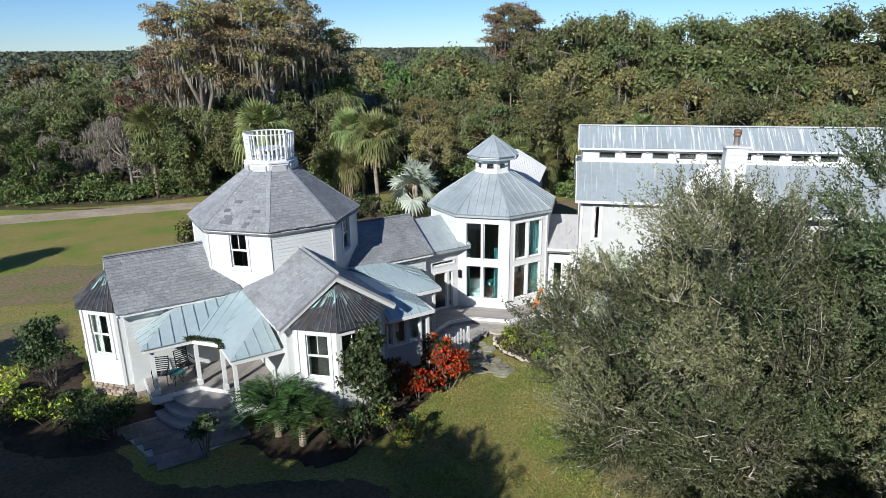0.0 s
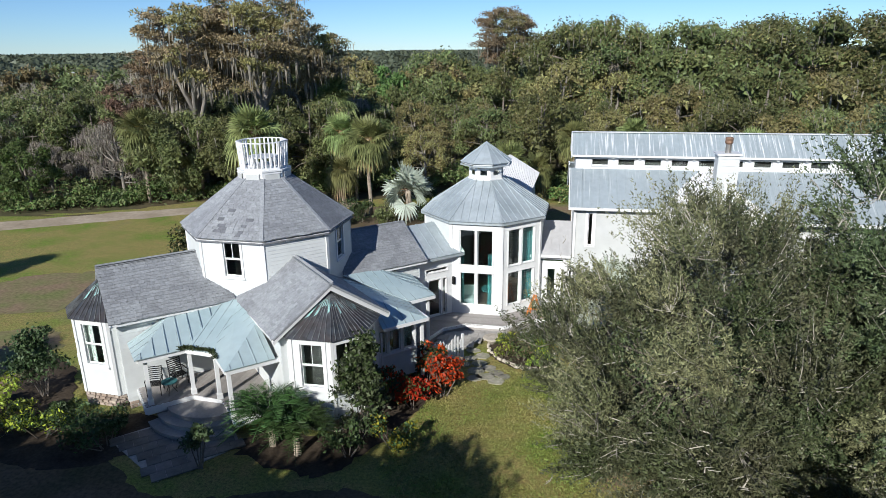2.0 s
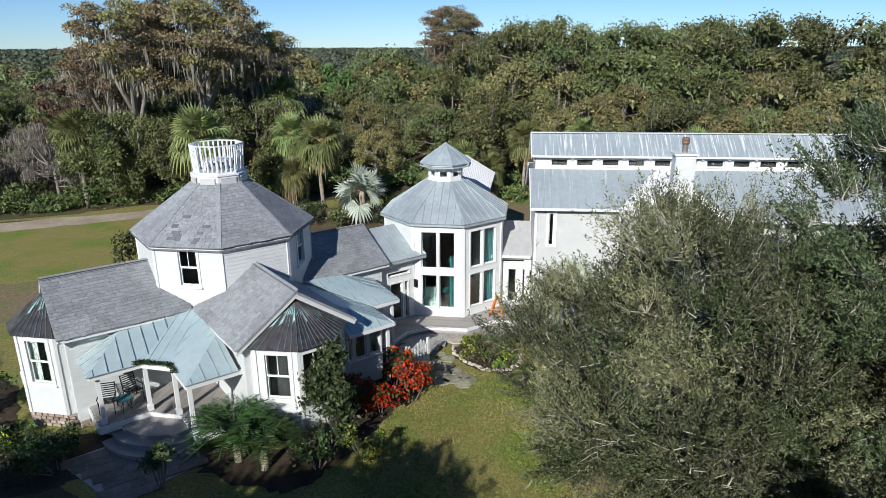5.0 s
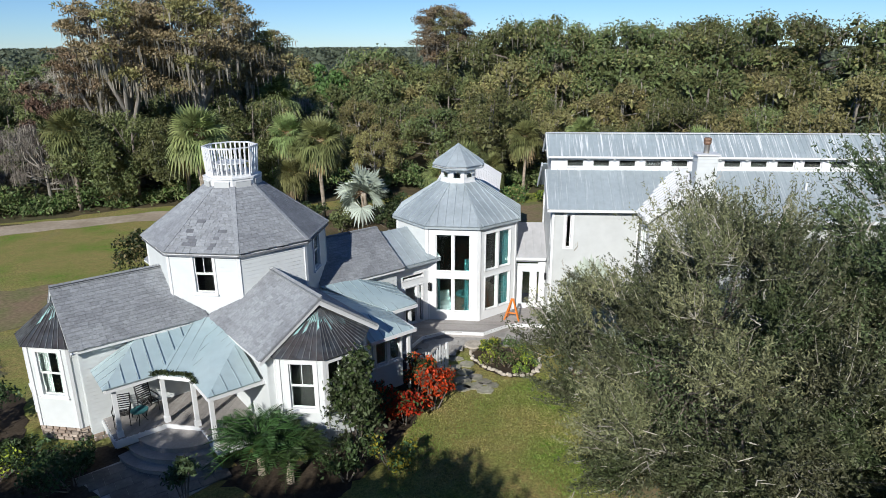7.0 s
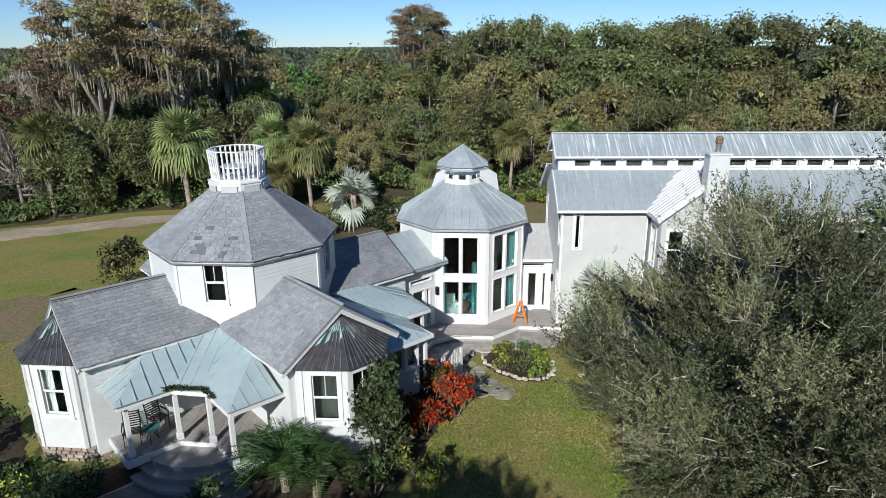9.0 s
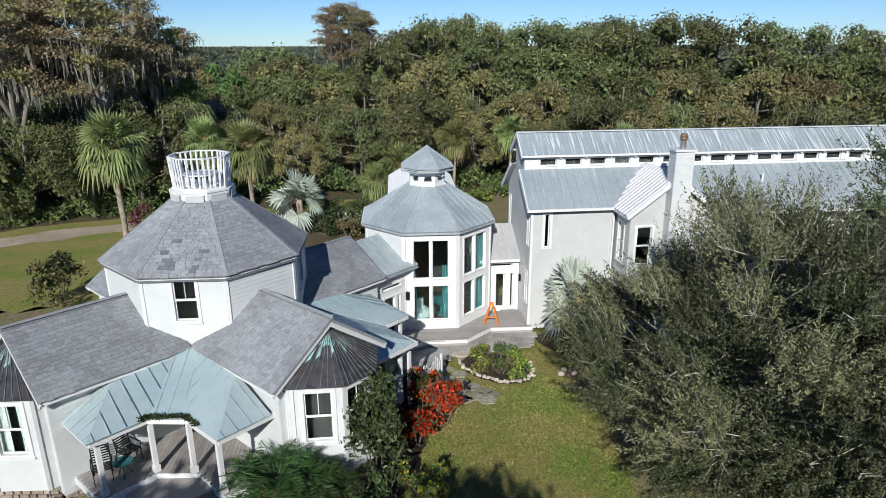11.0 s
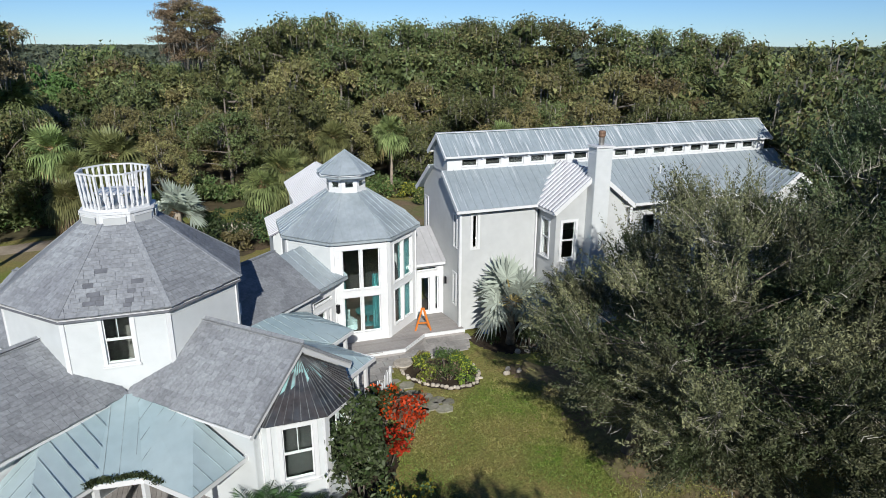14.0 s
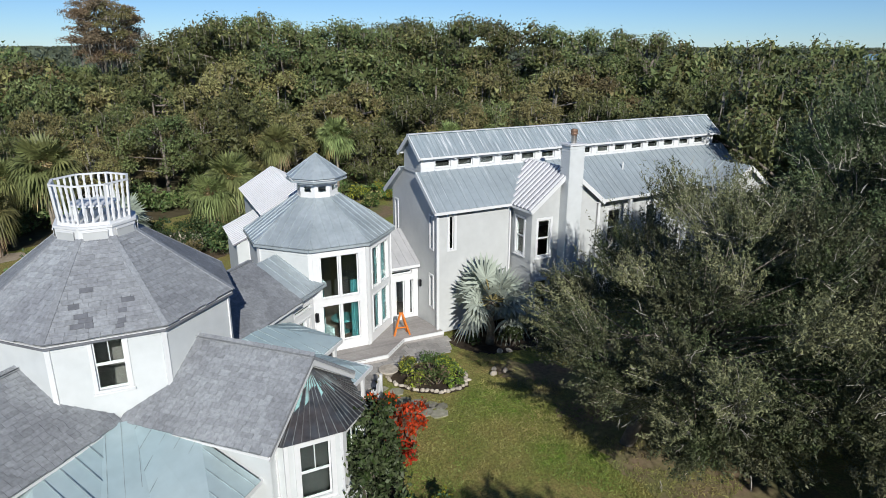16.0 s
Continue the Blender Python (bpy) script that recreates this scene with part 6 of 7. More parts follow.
    q = q * rng.uniform(0.30, 0.70, (inner, 1)) * (rx, ry, hz) * np.hstack([k, k, np.ones_like(k)]) + (0, 0, zc)
    q = q[q[:, 2] > 0.3]
    cloud("inner_foliage", q, rng.normal(size=q.shape), inner_size, mat or M_OAKNEAR, t, 0.45, rng, kind="stuff", tri=True)
    Build().tube([(tx, ty, -0.1), (tx * 0.9, ty * 0.9, 1.0), (tx * 0.6, ty * 0.6, h * 0.6), (tx * 0.3, ty * 0.3, h)], [0.28, 0.23, 0.16, 0.06], 9).ob("trunk", M_BARK, t, smooth=True)
    limb.ob("limb_work", M_BARK, t, kind="stuff", smooth=True)
    tw.ob("twig_work", M_TWIG, t, kind="stuff")
    if bare.v:
        bare.ob("dead_wood", M_TWIG, t, kind="stuff", label="pale bare twigs in the leaves")
    return t


M_TIP = leaf("young_oak_leaf", (0.165, 0.157, 0.085), (0.115, 0.118, 0.056), isl=0.45, tr=0.0, vary=0.25, grain=2.2, broad=0.7)
M_OAKTALL = leaf("tall_oak_leaf", (0.092, 0.112, 0.052), (0.056, 0.08, 0.033), isl=0.5, tr=0.0, vary=0.25, grain=2.2, broad=0.7)
M_TWIG = material("pale_twig", (0.42, 0.39, 0.33), 0.9, vary=0.2, island=0.3)
near_oak("live_oak", "large grey-green live oak beside the lawn", 8.3, 16.5, 6.3, 7.0, 0.2, 9.9, 94, 36, 31, size=0.095, trunk=(-1.7, 2.4), inner=44000, inner_size=0.10)
near_oak("live_oak", "tall dark green live oak next to the lawn", 12.8, 14.2, 5.0, 4.6, 0.6, 13.1, 84, 34, 34, size=0.10, mat=M_OAKTALL, leaves=50, inner=30000, inner_size=0.14)
near_oak("live_oak", "dark live oak at the lawn's far side", 19.5, 16.5, 4.0, 3.6, 0.6, 10.5, 34, 26, 32, size=0.14, mat=M_OAKDARK, leaves=44, inner=6000)
near_oak("live_oak", "dark live oak by the end of the long house", 26.5, 18.0, 4.4, 3.6, 0.6, 11.2, 34, 26, 33, size=0.15, mat=M_OAKDARK, leaves=40, inner=6000)
# the southern ones are mostly out of view, enlarged to shade those behind
for i, (x, y, s) in enumerate(((30.5, 24, 1.3), (27, 13, 1.25), (35, 18, 1.35), (34, 30, 1.3), (40, 25, 1.08), (38, 10, 1.4), (46, 18, 1.4), (38, 36, 1.25), (45, 32, 1.35), (32, 19.5, 1.15), (37, 22, 1.1))):
    place(PROTO["oak" if i % 2 else "oak2"], x, y, s, rz=i * 1.3)
# trees below and behind the flight, mostly unseen, added to shade the front garden and the oaks on the right
SHADE = tree("live_oak", "broad dense live oak mostly out of view, added for its shade", M_OAK, np.random.default_rng(77), 11.3, 4.6, boughs=16, each=5, per=54, size=0.34, inner=16, R=1.5, deep=0.3)
SHADE.matrix_basis = pose(-27, 1.0, 0) @ Matrix.Diagonal((1.1, 1.1, 1.1, 1))
for i, (x, y, s, h) in enumerate(((-23.5, 1.0, 1.05, 1.12), (-20, 1.2, 1.0, 1.1), (-16.6, 0.9, 1.0, 1.12), (-13.4, 0.5, 0.95, 1.07), (-10.6, 0.1, 0.9, 1.06), (-18.5, -4.5, 1.1, 1.05), (-13, -4.8, 1.1, 1.05), (-9.5, -5, 1.0, 1.05), (-33, 2, 1.0, 1.0),
                                  (-7.9, 0.0, 0.58, 1.08), (-6, -6.5, 0.9, 1.04), (-2.8, -7, 0.9, 1.0), (1, -6.0, 0.9, 1.0), (4.5, -4.2, 0.85, 1.12), (5.8, 2.2, 0.8, 0.9), (9.2, 1.2, 0.9, 1.15),
                                  (9.6, -1.2, 0.8, 1.15), (13.0, 0.8, 1.0, 1.28), (16.5, 2.0, 1.2, 1.3), (20.5, 4.0, 1.2, 1.3), (25, 6.0, 1.3, 1.3), (30, 8.5, 1.3, 1.3))):
    place(SHADE, x, y, s, h, rz=i * 0.9)


# ---- palms ----
def fan_palm(name, label, height, nf, flen, mat, dry, rng, spread=1.0, trunk_r=0.16, blade=0.075, low=-0.8, droop=0.32, roll=0.35):
    """A palm with fan leaves: each leaf a stalk and a folded fan of narrow blades."""
    t = thing(name, Matrix.Identity(4), label, "palm")
    b = Build()
    k = 8
    b.tube([(0.05 * math.sin(i), 0.04 * i * math.cos(i) / k, height * i / k - (0.1 if i == 0 else 0)) for i in range(k + 1)], [trunk_r * (1.25 if i == 0 else 1.0 + 0.1 * (i % 2)) for i in range(k + 1)], 9)
    b.ob("trunk", M_PALMBARK, t, smooth=True)
    stalks = Build()
    V, VD = [], []
    top = np.array([0.05 * math.sin(k), 0.04 * math.cos(k), height])
    for i in range(nf):
        a = rng.uniform(0, 2 * math.pi)
        e = rng.uniform(low, 1.3)
        isdry = e < -0.78
        d = np.array([math.cos(a) * math.cos(e), math.sin(a) * math.cos(e), math.sin(e)])
        ln = flen * rng.uniform(0.75, 1.1)
        hub = top + d * ln * 0.5 * spread + np.array([0, 0, -0.06 * ln * (1 - e)])
        stalks.tube([tuple(top), tuple(hub)], [0.028, 0.014], 4)
        side = np.cross(d, [0, 0, 1.0])
        side /= np.linalg.norm(side) + 1e-6
        up = np.cross(side, d)
        g = rng.normal() * roll
        side, up = side * math.cos(g) + up * math.sin(g), up * math.cos(g) - side * math.sin(g)
        for j in range(17):
            g = radians(-125 + 250 * j / 16)
            w = d * math.cos(g) + side * math.sin(g) + up * 0.12 * abs(math.sin(g))
            w = w / np.linalg.norm(w)
            L = ln * 0.62 * (1 - 0.18 * abs(math.sin(g)))
            tip = hub + w * L * 0.92 + np.array([0, 0, -droop * L * (1.15 - math.sin(e)) * rng.uniform(0.6, 1.3)])
            mid = hub + w * L * 0.58 + np.array([0, 0, -0.25 * droop * L])
            p = np.cross(w, up)
            p = p / (np.linalg.norm(p) + 1e-6) * L * blade
            (VD if isdry else V).append([hub, mid + p, tip, mid - p])
    stalks.ob("leaf_stalk", dry, t, kind="stuff")
    quads("crown", np.array(V).reshape(-1, 3), mat, t)
    if VD:
        quads("dead_leaves", np.array(VD).reshape(-1, 3), dry, t, label="hanging dry brown leaves")
    return t


pr = np.random.default_rng(4)
SABAL = fan_palm("cabbage_palm", "tall cabbage palm with fan leaves at the wood's edge", 6.6, 112, 2.1, M_PALM, M_PALMDRY, pr, blade=0.055, low=-0.95, droop=0.5)
SABAL.matrix_basis = pose(-5.6, 54.0, 0)
for x, y, s, r in ((-14.4, 51.5, 1.15, 1), (-11.0, 72, 1.35, 2), (13.2, 61, 0.85, 3), (-27, 60, 1.05, 4), (-9.0, 62, 0.95, 6), (-7.5, 60.5, 0.75, 2.2), (18.5, 60, 0.9, 1.4), (31, 54, 0.9, 2.6), (26.5, 53, 0.85, 0.3)):
    place(SABAL, x, y, s, rz=r)
# unseen palms left of the view, added to cast streaks on the lawn
for x, y, s, r in ((-25.2, 17, 0.9, 1), (-35.6, 27.5, 0.9, 2), (-32.6, 32.5, 0.8, 3)):
    place(SABAL, x, y, s, rz=r)
LOWP = fan_palm("cabbage_palm", "low bushy cabbage palm behind the pavilion", 3.0, 120, 1.6, M_PALM, M_PALMDRY, pr, blade=0.05, low=-1.1, droop=0.75)
LOWP.matrix_basis = pose(4.2, 53.2, 0) @ Matrix.Scale(1.15, 4)
for x, y, s, r in ((6.2, 54.4, 1.25, 1), (9.5, 59, 0.9, 3), (-8.5, 58.5, 0.9, 1.7), (24, 52, 1.1, 2.7), (29, 49, 1.0, 1.7), (-24.0, 61, 0.9, 0.4)):
    place(LOWP, x, y, s, rz=r)
SILV = fan_palm("silver_palm", "silver-blue fan palm with stiff pale leaves", 2.2, 34, 2.1, M_SILVER, M_PALMDRY, pr, trunk_r=0.2, blade=0.07, low=-0.7, droop=0.25, roll=0.75)
SILV.matrix_basis = pose(8.3, 28.0, 0)
place(SILV, -2.2, 52.0, 1.2, rz=2.0)
tagged(SILV, "silver-blue fan palm beside the long house wall")


def feather_palm(name, label, n, flen, mat, rng, height=0.5):
    t = thing(name, Matrix.Identity(4), label, "palm")
    Build().tube([(0, 0, -0.05), (0, 0, height)], [0.16, 0.13], 8).ob("trunk", M_PALMBARK, t)
    P, D = [], []
    rach = Build()
    for i in range(n):
        a, e = rng.uniform(0, 6.28), rng.uniform(0.35, 1.42)
        h = np.array([math.cos(a), math.sin(a), 0])
        prev = None
        for j in range(26):
            s = j / 25
            q = np.array([0, 0, height]) + h * flen * s * math.cos(e * (1 - 0.35 * s)) + np.array([0, 0, 1]) * flen * (math.sin(e) * s - 0.55 * s * s)
            if prev is not None and j % 5 == 0:
                rach.beam(tuple(prev), tuple(q), 0.02, 0.02)
                prev = q
            if prev is None:
                prev = q
            side = np.cross(h, [0, 0, 1])
            for sg in (-1, 1):
                d = side * sg + h * 0.55 + np.array([0, 0, 0.12])
                L = 0.42 * math.sin(math.pi * (0.12 + 0.82 * s))
                P.append(q + d / np.linalg.norm(d) * L * 0.5)
                D.append((d / np.linalg.norm(d), L))
    dd = np.array([x[0] for x in D])
    ll = np.array([x[1] for x in D])
    cloud("crown", np.array(P), dd, ll, mat, t, 0.12, rng, bend=0.1)
    rach.ob("leaf_rib", mat, t, kind="stuff")
    return t


FP = feather_palm("pygmy_date_palm", "green feathery palm before the porch, coloured darker for shade", 46, 2.0, M_SAGO, pr, 1.1)
FP.matrix_basis = pose(-6.0, 20.2, 0) @ Matrix.Scale(1.02, 4)
place(FP, -5.0, 19.6, 0.85, rz=1.1)


# ---- shrubs and small trees ----
def shrub(name, label, x, y, rx, ry, z1, mat, n, size, seed, z0=0.1, tint=None, stems=5, category="shrub"):
    rng = np.random.default_rng(seed)
    t = thing(name, pose(x, y, 0), label, category)
    k = max(6, n // 90)
    lob = [(rng.uniform(-1, 1) * rx * 0.7, rng.uniform(-1, 1) * ry * 0.7, z0 + (z1 - z0) * rng.uniform(0.1, 0.85), rng.uniform(0.22, 0.5) * min(rx, ry, z1) * 1.0, 1.0) for _ in range(k)]
    if category == "small tree":
        lob = [(x * (1.2 - 0.8 * z / z1), y * (1.2 - 0.8 * z / z1), z, r * (1.1 - 0.45 * z / z1), f) for x, y, z, r, f in lob]
    p, nn = crown_points(rng, lob, 90)
    p = p[p[:, 2] > 0.03]
    cloud("foliage", p, rng.normal(size=p.shape) + (0, 0, 0.4), size, mat, t, 0.5, rng)
    if tint:
        q, _ = crown_points(rng, lob, 48 if tint is M_YEL else 26)
        q = q[q[:, 2] > 0.05] * (1.02, 1.02, 1.03)
        cloud("tinted_leaves", q, rng.normal(size=q.shape) + (0, 0, 0.5), size * 1.1, tint, t, 0.5, rng)
    b = Build()
    for i in range(stems):
        l = lob[i % k]
        b.tube([(l[0] * 0.2, l[1] * 0.2, -0.05), (l[0], l[1], l[2])], [0.03, 0.012], 5)
    b.ob("stem", M_BARK, t, kind="stuff")
    return t


shrub("croton", "bright red croton shrub in the bed", -1.0, 22.6, 0.8, 0.75, 1.4, M_RED, 900, 0.17, 1, tint=M_SHRUB)
shrub("croton", "bright red croton shrub in the bed", 0.2, 23.4, 0.9, 0.8, 1.9, M_RED, 1100, 0.17, 2, tint=M_RUST)
shrub("croton", "dark red croton shrub in the bed", -1.9, 23.3, 0.8, 0.7, 1.5, M_MAGN, 700, 0.17, 3, tint=M_RED)
shrub("croton", "green and red croton shrub in the bed", -0.4, 24.4, 0.9, 0.8, 1.8, M_SHRUB, 900, 0.17, 4, tint=M_RED)
shrub("young_magnolia", "slender dark-leaved young magnolia by the bay", -2.8, 20.9, 1.0, 1.0, 4.5, M_MAGN, 3600, 0.17, 5, z0=0.2, tint=M_SAGO, category="small tree")
shrub("variegated_shrub", "yellow-green variegated shrub by the lawn", -1.6, 19.9, 0.8, 0.7, 1.1, M_SHRUB, 700, 0.13, 6, tint=M_YEL)
shrub("shrub", "dark green shrub at the lawn's edge", -3.2, 19.4, 0.9, 0.8, 1.3, M_SHRUB, 800, 0.14, 7)
shrub("young_oak", "small dark green tree by the bay", -16.4, 24.0, 1.25, 1.25, 3.2, M_MAGN, 2600, 0.15, 8, z0=0.5, tint=M_SHRUB, category="small tree")
shrub("variegated_shrub", "bright yellow shrub in the bed", -17.6, 22.6, 0.9, 0.9, 1.3, M_YEL, 900, 0.15, 9)
for i, (x, y, r, h) in enumerate(((-16.2, 21.9, 1.0, 1.1), (-14.8, 21.0, 1.1, 1.0), (-13.2, 20.8, 1.0, 0.9), (-12.2, 21.2, 0.7, 0.8), (-14.6, 22.2, 0.8, 0.6), (-12.0, 20.2, 0.9, 1.4))):
    shrub("shrub", "dense dark green shrub in the bed", x, y, r, r, h, M_SHRUB, 800, 0.14, 20 + i, tint=M_YEL if i in (0, 1) else None)
shrub("young_tree", "thin young tree before the steps", -8.2, 18.9, 0.7, 0.7, 2.0, M_MAGN, 600, 0.17, 30, z0=0.7, category="small tree")
shrub("shrub", "dark rounded tree on the lawn", -16.5, 41.5, 1.6, 1.6, 3.0, M_SHRUB, 1800, 0.2, 31, tint=M_OLIVE, category="small tree")
for i, (x, y, r, h, m, tn) in enumerate(((3.3, 27.6, 0.6, 0.8, M_GREEN, M_YEL), (4.4, 27.6, 0.7, 0.8, M_GREEN, None), (3.9, 26.6, 0.7, 0.55, M_GREEN, M_RUST), (4.8, 26.8, 0.6, 0.6, M_GREEN, M_YEL), (3.1, 26.8, 0.5, 0.5, M_OLIVE, M_YEL), (3.6, 28.2, 0.5, 0.5, M_OLIVE, None), (4.3, 26.0, 0.4, 0.3, M_GREEN, M_YEL))):
    shrub("bed_plant", "leafy plant in the stone-edged bed", x, y, r, r, h, m, 450, 0.11, 40 + i, tint=tn, category="plant")
for i, (x, y, r, h) in enumerate(((7.6, 28.4, 0.5, 0.9), (8.9, 27.2, 0.6, 0.9), (10.2, 27.4, 0.7, 1.0), (11.5, 26.9, 0.7, 1.1))):
    shrub("shrub", "low dark shrub by the long house", x, y, r, r, h, M_SHRUB, 450, 0.13, 50 + i)
shrub("red_shrub", "reddish-purple shrub by the track", -14.5, 58.0, 0.9, 0.9, 1.5, material("plum_leaf", (0.14, 0.045, 0.05), 0.6, vary=0.2, island=0.3), 700, 0.2, 60)

for i, (x, y, r, h, m, tn) in enumerate(((3.6, 49.6, 1.5, 2.3, M_SHRUB, M_OAK), (6.0, 51.4, 1.4, 2.0, M_OAK, None), (1.6, 51.2, 1.0, 1.3, M_SHRUB, M_TAN), (8.6, 55.4, 1.2, 1.5, M_OLIVE, M_GREEN))):
    shrub("shrub", "dense green bush on the lawn behind the houses", x, y, r, r, h, m, 1500, 0.2, 70 + i, tint=tn)
for i, (x, y, r, h, m) in enumerate(((-6.2, 52.0, 1.3, 1.8, M_SHRUB), (-4.2, 50.0, 1.1, 1.3, M_OAK), (-0.4, 50.6, 1.2, 1.7, M_SHRUB), (1.0, 49.6, 1.0, 1.2, M_OLIVE), (2.4, 52.6, 1.5, 2.2, M_SHRUB), (-3.4, 54.2, 1.5, 2.0, M_OAK), (0.2, 54.4, 1.4, 2.4, M_SHRUB), (-8.0, 50.6, 1.0, 1.2, M_GREEN))):
    shrub("shrub", "dark bush among leaf litter below the palms", x, y, r, r, h, m, 1100, 0.2, 90 + i)
for i, (x, y, r, h) in enumerate(((11.5, 58.2, 1.3, 1.3), (14.2, 57.4, 1.2, 1.0), (16.4, 58.8, 1.5, 1.5), (19.2, 57.6, 1.3, 1.2), (18.6, 54.4, 0.9, 1.2), (21.5, 56.0, 1.2, 1.5))):
    shrub("shrub", "yellow-green bush at the wood's edge", x, y, r, r, h, M_GREEN, 900, 0.2, 80 + i, tint=M_YEL if i % 2 else M_OLIVE)


# ---- rocks and stepping stones ----
def rock_mesh(rng, sx, sy, sz):
    bm = bmesh.new()
    bmesh.ops.create_icosphere(bm, subdivisions=2, radius=1)
    for v in bm.verts:
        k = 1 + 0.22 * noise.noise(v.co * 1.6 + Vector((sx * 91, sy * 57, sz * 33)))
        v.co = Vector((v.co.x * sx * k, v.co.y * sy * k, max(v.co.z, -0.35) * sz * k))
    me = bpy.data.meshes.new("rock")
    bm.to_mesh(me)
    bm.free()
    me.materials.append(M_ROCK)
    me.shade_smooth()
    return me


rk = np.random.default_rng(12)
M_FLAG = material("mossy_flagstone", (0.31, 0.285, 0.23), 0.9, vary=0.25, grain=7, broad=2.0, second=(0.20, 0.20, 0.13), bump=0.4, objrand=0.25)
RM = [rock_mesh(rk, *rk.uniform(0.07, 0.15, 2), rk.uniform(0.06, 0.11)) for _ in range(6)]
ring = [(2.55, 28.5), (2.45, 27.7), (2.65, 26.9), (3.1, 26.2), (3.7, 25.75), (4.4, 25.55), (5.0, 25.9), (5.35, 26.5), (5.4, 27.2)]
i = 0
for a, b in zip(ring, ring[1:]):
    for s in (0, 0.27, 0.52, 0.78):
        o = new("border_rock", RM[i % 6])
        o.matrix_basis = pose(a[0] + (b[0] - a[0]) * s + rk.normal() * 0.05, a[1] + (b[1] - a[1]) * s + rk.normal() * 0.05, 0.06, 0, 0, rk.uniform(0, 360))
        tagged(o, "pale rounded stone edging the island bed", "rock", "border stones")
        i += 1
for x, y in ((6.3, 25.6), (6.9, 25.5), (6.6, 25.9), (8.0, 27.0), (8.4, 26.8)):
    o = new("garden_rock", RM[i % 6])
    o.matrix_basis = pose(x, y, 0.06, 0, 0, i * 50) @ Matrix.Scale(1.4, 4)
    tagged(o, "loose pale stone under the oak", "rock", "loose stones")
    i += 1
for x, y, s in ((1.7, 27.6, .38), (2.1, 27.0, .42), (1.5, 26.8, .35), (1.9, 26.3, .40), (1.2, 26.2, .34), (2.3, 25.8, .38), (1.7, 25.6, .42), (2.6, 25.3, .36), (2.1, 25.0, .44), (2.5, 24.6, .40), (1.6, 24.9, .34), (0.9, 26.9, .36), (2.9, 25.0, .3)):
    k = 7
    off = rk.uniform(0, 6)
    pl = [(x + s * rk.uniform(0.75, 1.15) * math.cos(off + 2 * math.pi * j / k), y + s * 0.75 * rk.uniform(0.75, 1.15) * math.sin(off + 2 * math.pi * j / k)) for j in range(k)]
    o = Build().prism(pl, -0.02, 0.05).ob("stepping_stone", M_FLAG)
    tagged(o, "flat irregular grey stepping stone in the grass", "stepping stone", "stepping stones")

# bird bath bowl, orange stand, blue pot
bowl = thing("stone_bowl", pose(2.65, 28.35, 0), "pale round stone bowl at the bed's edge", "bowl")
Build().tube([(0, 0, 0), (0, 0, 0.12), (0, 0, 0.26), (0, 0, 0.32)], [0.16, 0.20, 0.36, 0.42], 18).ob("basin", M_ROCK, bowl, smooth=True)
Build().tube([(0, 0, 0.32), (0, 0, 0.36)], [0.44, 0.42], 18).ob("rim", M_ROCK, bowl)
M_ORANGE = material("orange_timber", (0.75, 0.22, 0.03), 0.5, vary=0.1)
st = thing("sawhorse_stand", pose(5.05, 30.75, 0.43, 0, 0, -25), "folding orange timber stand on the deck", "stand")
for x, y in ((-0.38, -0.16), (0.38, -0.16), (-0.30, 0.20), (0.30, 0.20)):
    Build().beam((x, y, 0.0), (x * 0.1, y * 0.2, 1.12), 0.055, 0.075).ob("leg", M_ORANGE, st)
Build().beam((-0.24, -0.12, 0.40), (0.24, -0.12, 0.40), 0.04, 0.06).ob("brace", M_ORANGE, st)
Build().beam((-0.10, 0, 1.08), (0.10, 0, 1.08), 0.07, 0.10).ob("head", M_ORANGE, st)
M_BLUE = material("blue_plastic", (0.02, 0.16, 0.55), 0.35, vary=0.1)
bk = thing("bucket", pose(8.0, 29.6, 0.0), "bright blue bucket by the wall", "bucket")
Build().tube([(0, 0, 0), (0, 0, 0.42)], [0.20, 0.26], 16).ob("body", M_BLUE, bk)
Build().tube([(0, 0, 0.42), (0, 0, 0.46)], [0.28, 0.28], 16).ob("rim", M_BLUE, bk)


# ---- porch furniture ----
def A(x, y, z, rz=0.0):
    return HA.matrix_basis @ pose(x, y, z, 0, 0, rz)


def iron_chair(m, label):
    c = thing("porch_chair", m, label, "chair", "porch chairs")
    bar = 0.02
    for x in (-0.26, 0.26):
        Build().tube([(x, -0.28, 0.0), (x, -0.26, 0.42), (x, 0.22, 0.42)], [bar, bar, bar], 6).ob("leg", M_BLACK, c)
        Build().tube([(x, 0.30, 0.0), (x, 0.22, 0.42), (x, 0.34, 1.02)], [bar, bar, bar], 6).ob("back_post", M_BLACK, c)
        Build().tube([(x, -0.26, 0.42), (x * 1.1, -0.26, 0.64), (x * 1.1, 0.22, 0.66)], [bar, bar, bar * 1.3], 6).ob("armrest", M_BLACK, c)
    for i in range(6):
        Build().beam((-0.26, -0.22 + i * 0.085, 0.43), (0.26, -0.22 + i * 0.085, 0.43), 0.05, 0.015).ob("seat_slat", M_BLACK, c)
    for i in range(7):
        z = 0.50 + i * 0.08
        y = 0.235 + (z - 0.42) * 0.2
        Build().beam((-0.26, y, z), (0.26, y, z), 0.02, 0.035).ob("back_slat", M_BLACK, c)
    return c


iron_chair(A(-6.05, -3.0, DECK_Z, -20), "black iron porch armchair with slatted back")
iron_chair(A(-5.1, -2.7, DECK_Z, 15), "black iron porch armchair with slatted back")
ptab = thing("side_table", A(-5.55, -3.35, DECK_Z), "round black iron table with a teal cloth", "table")
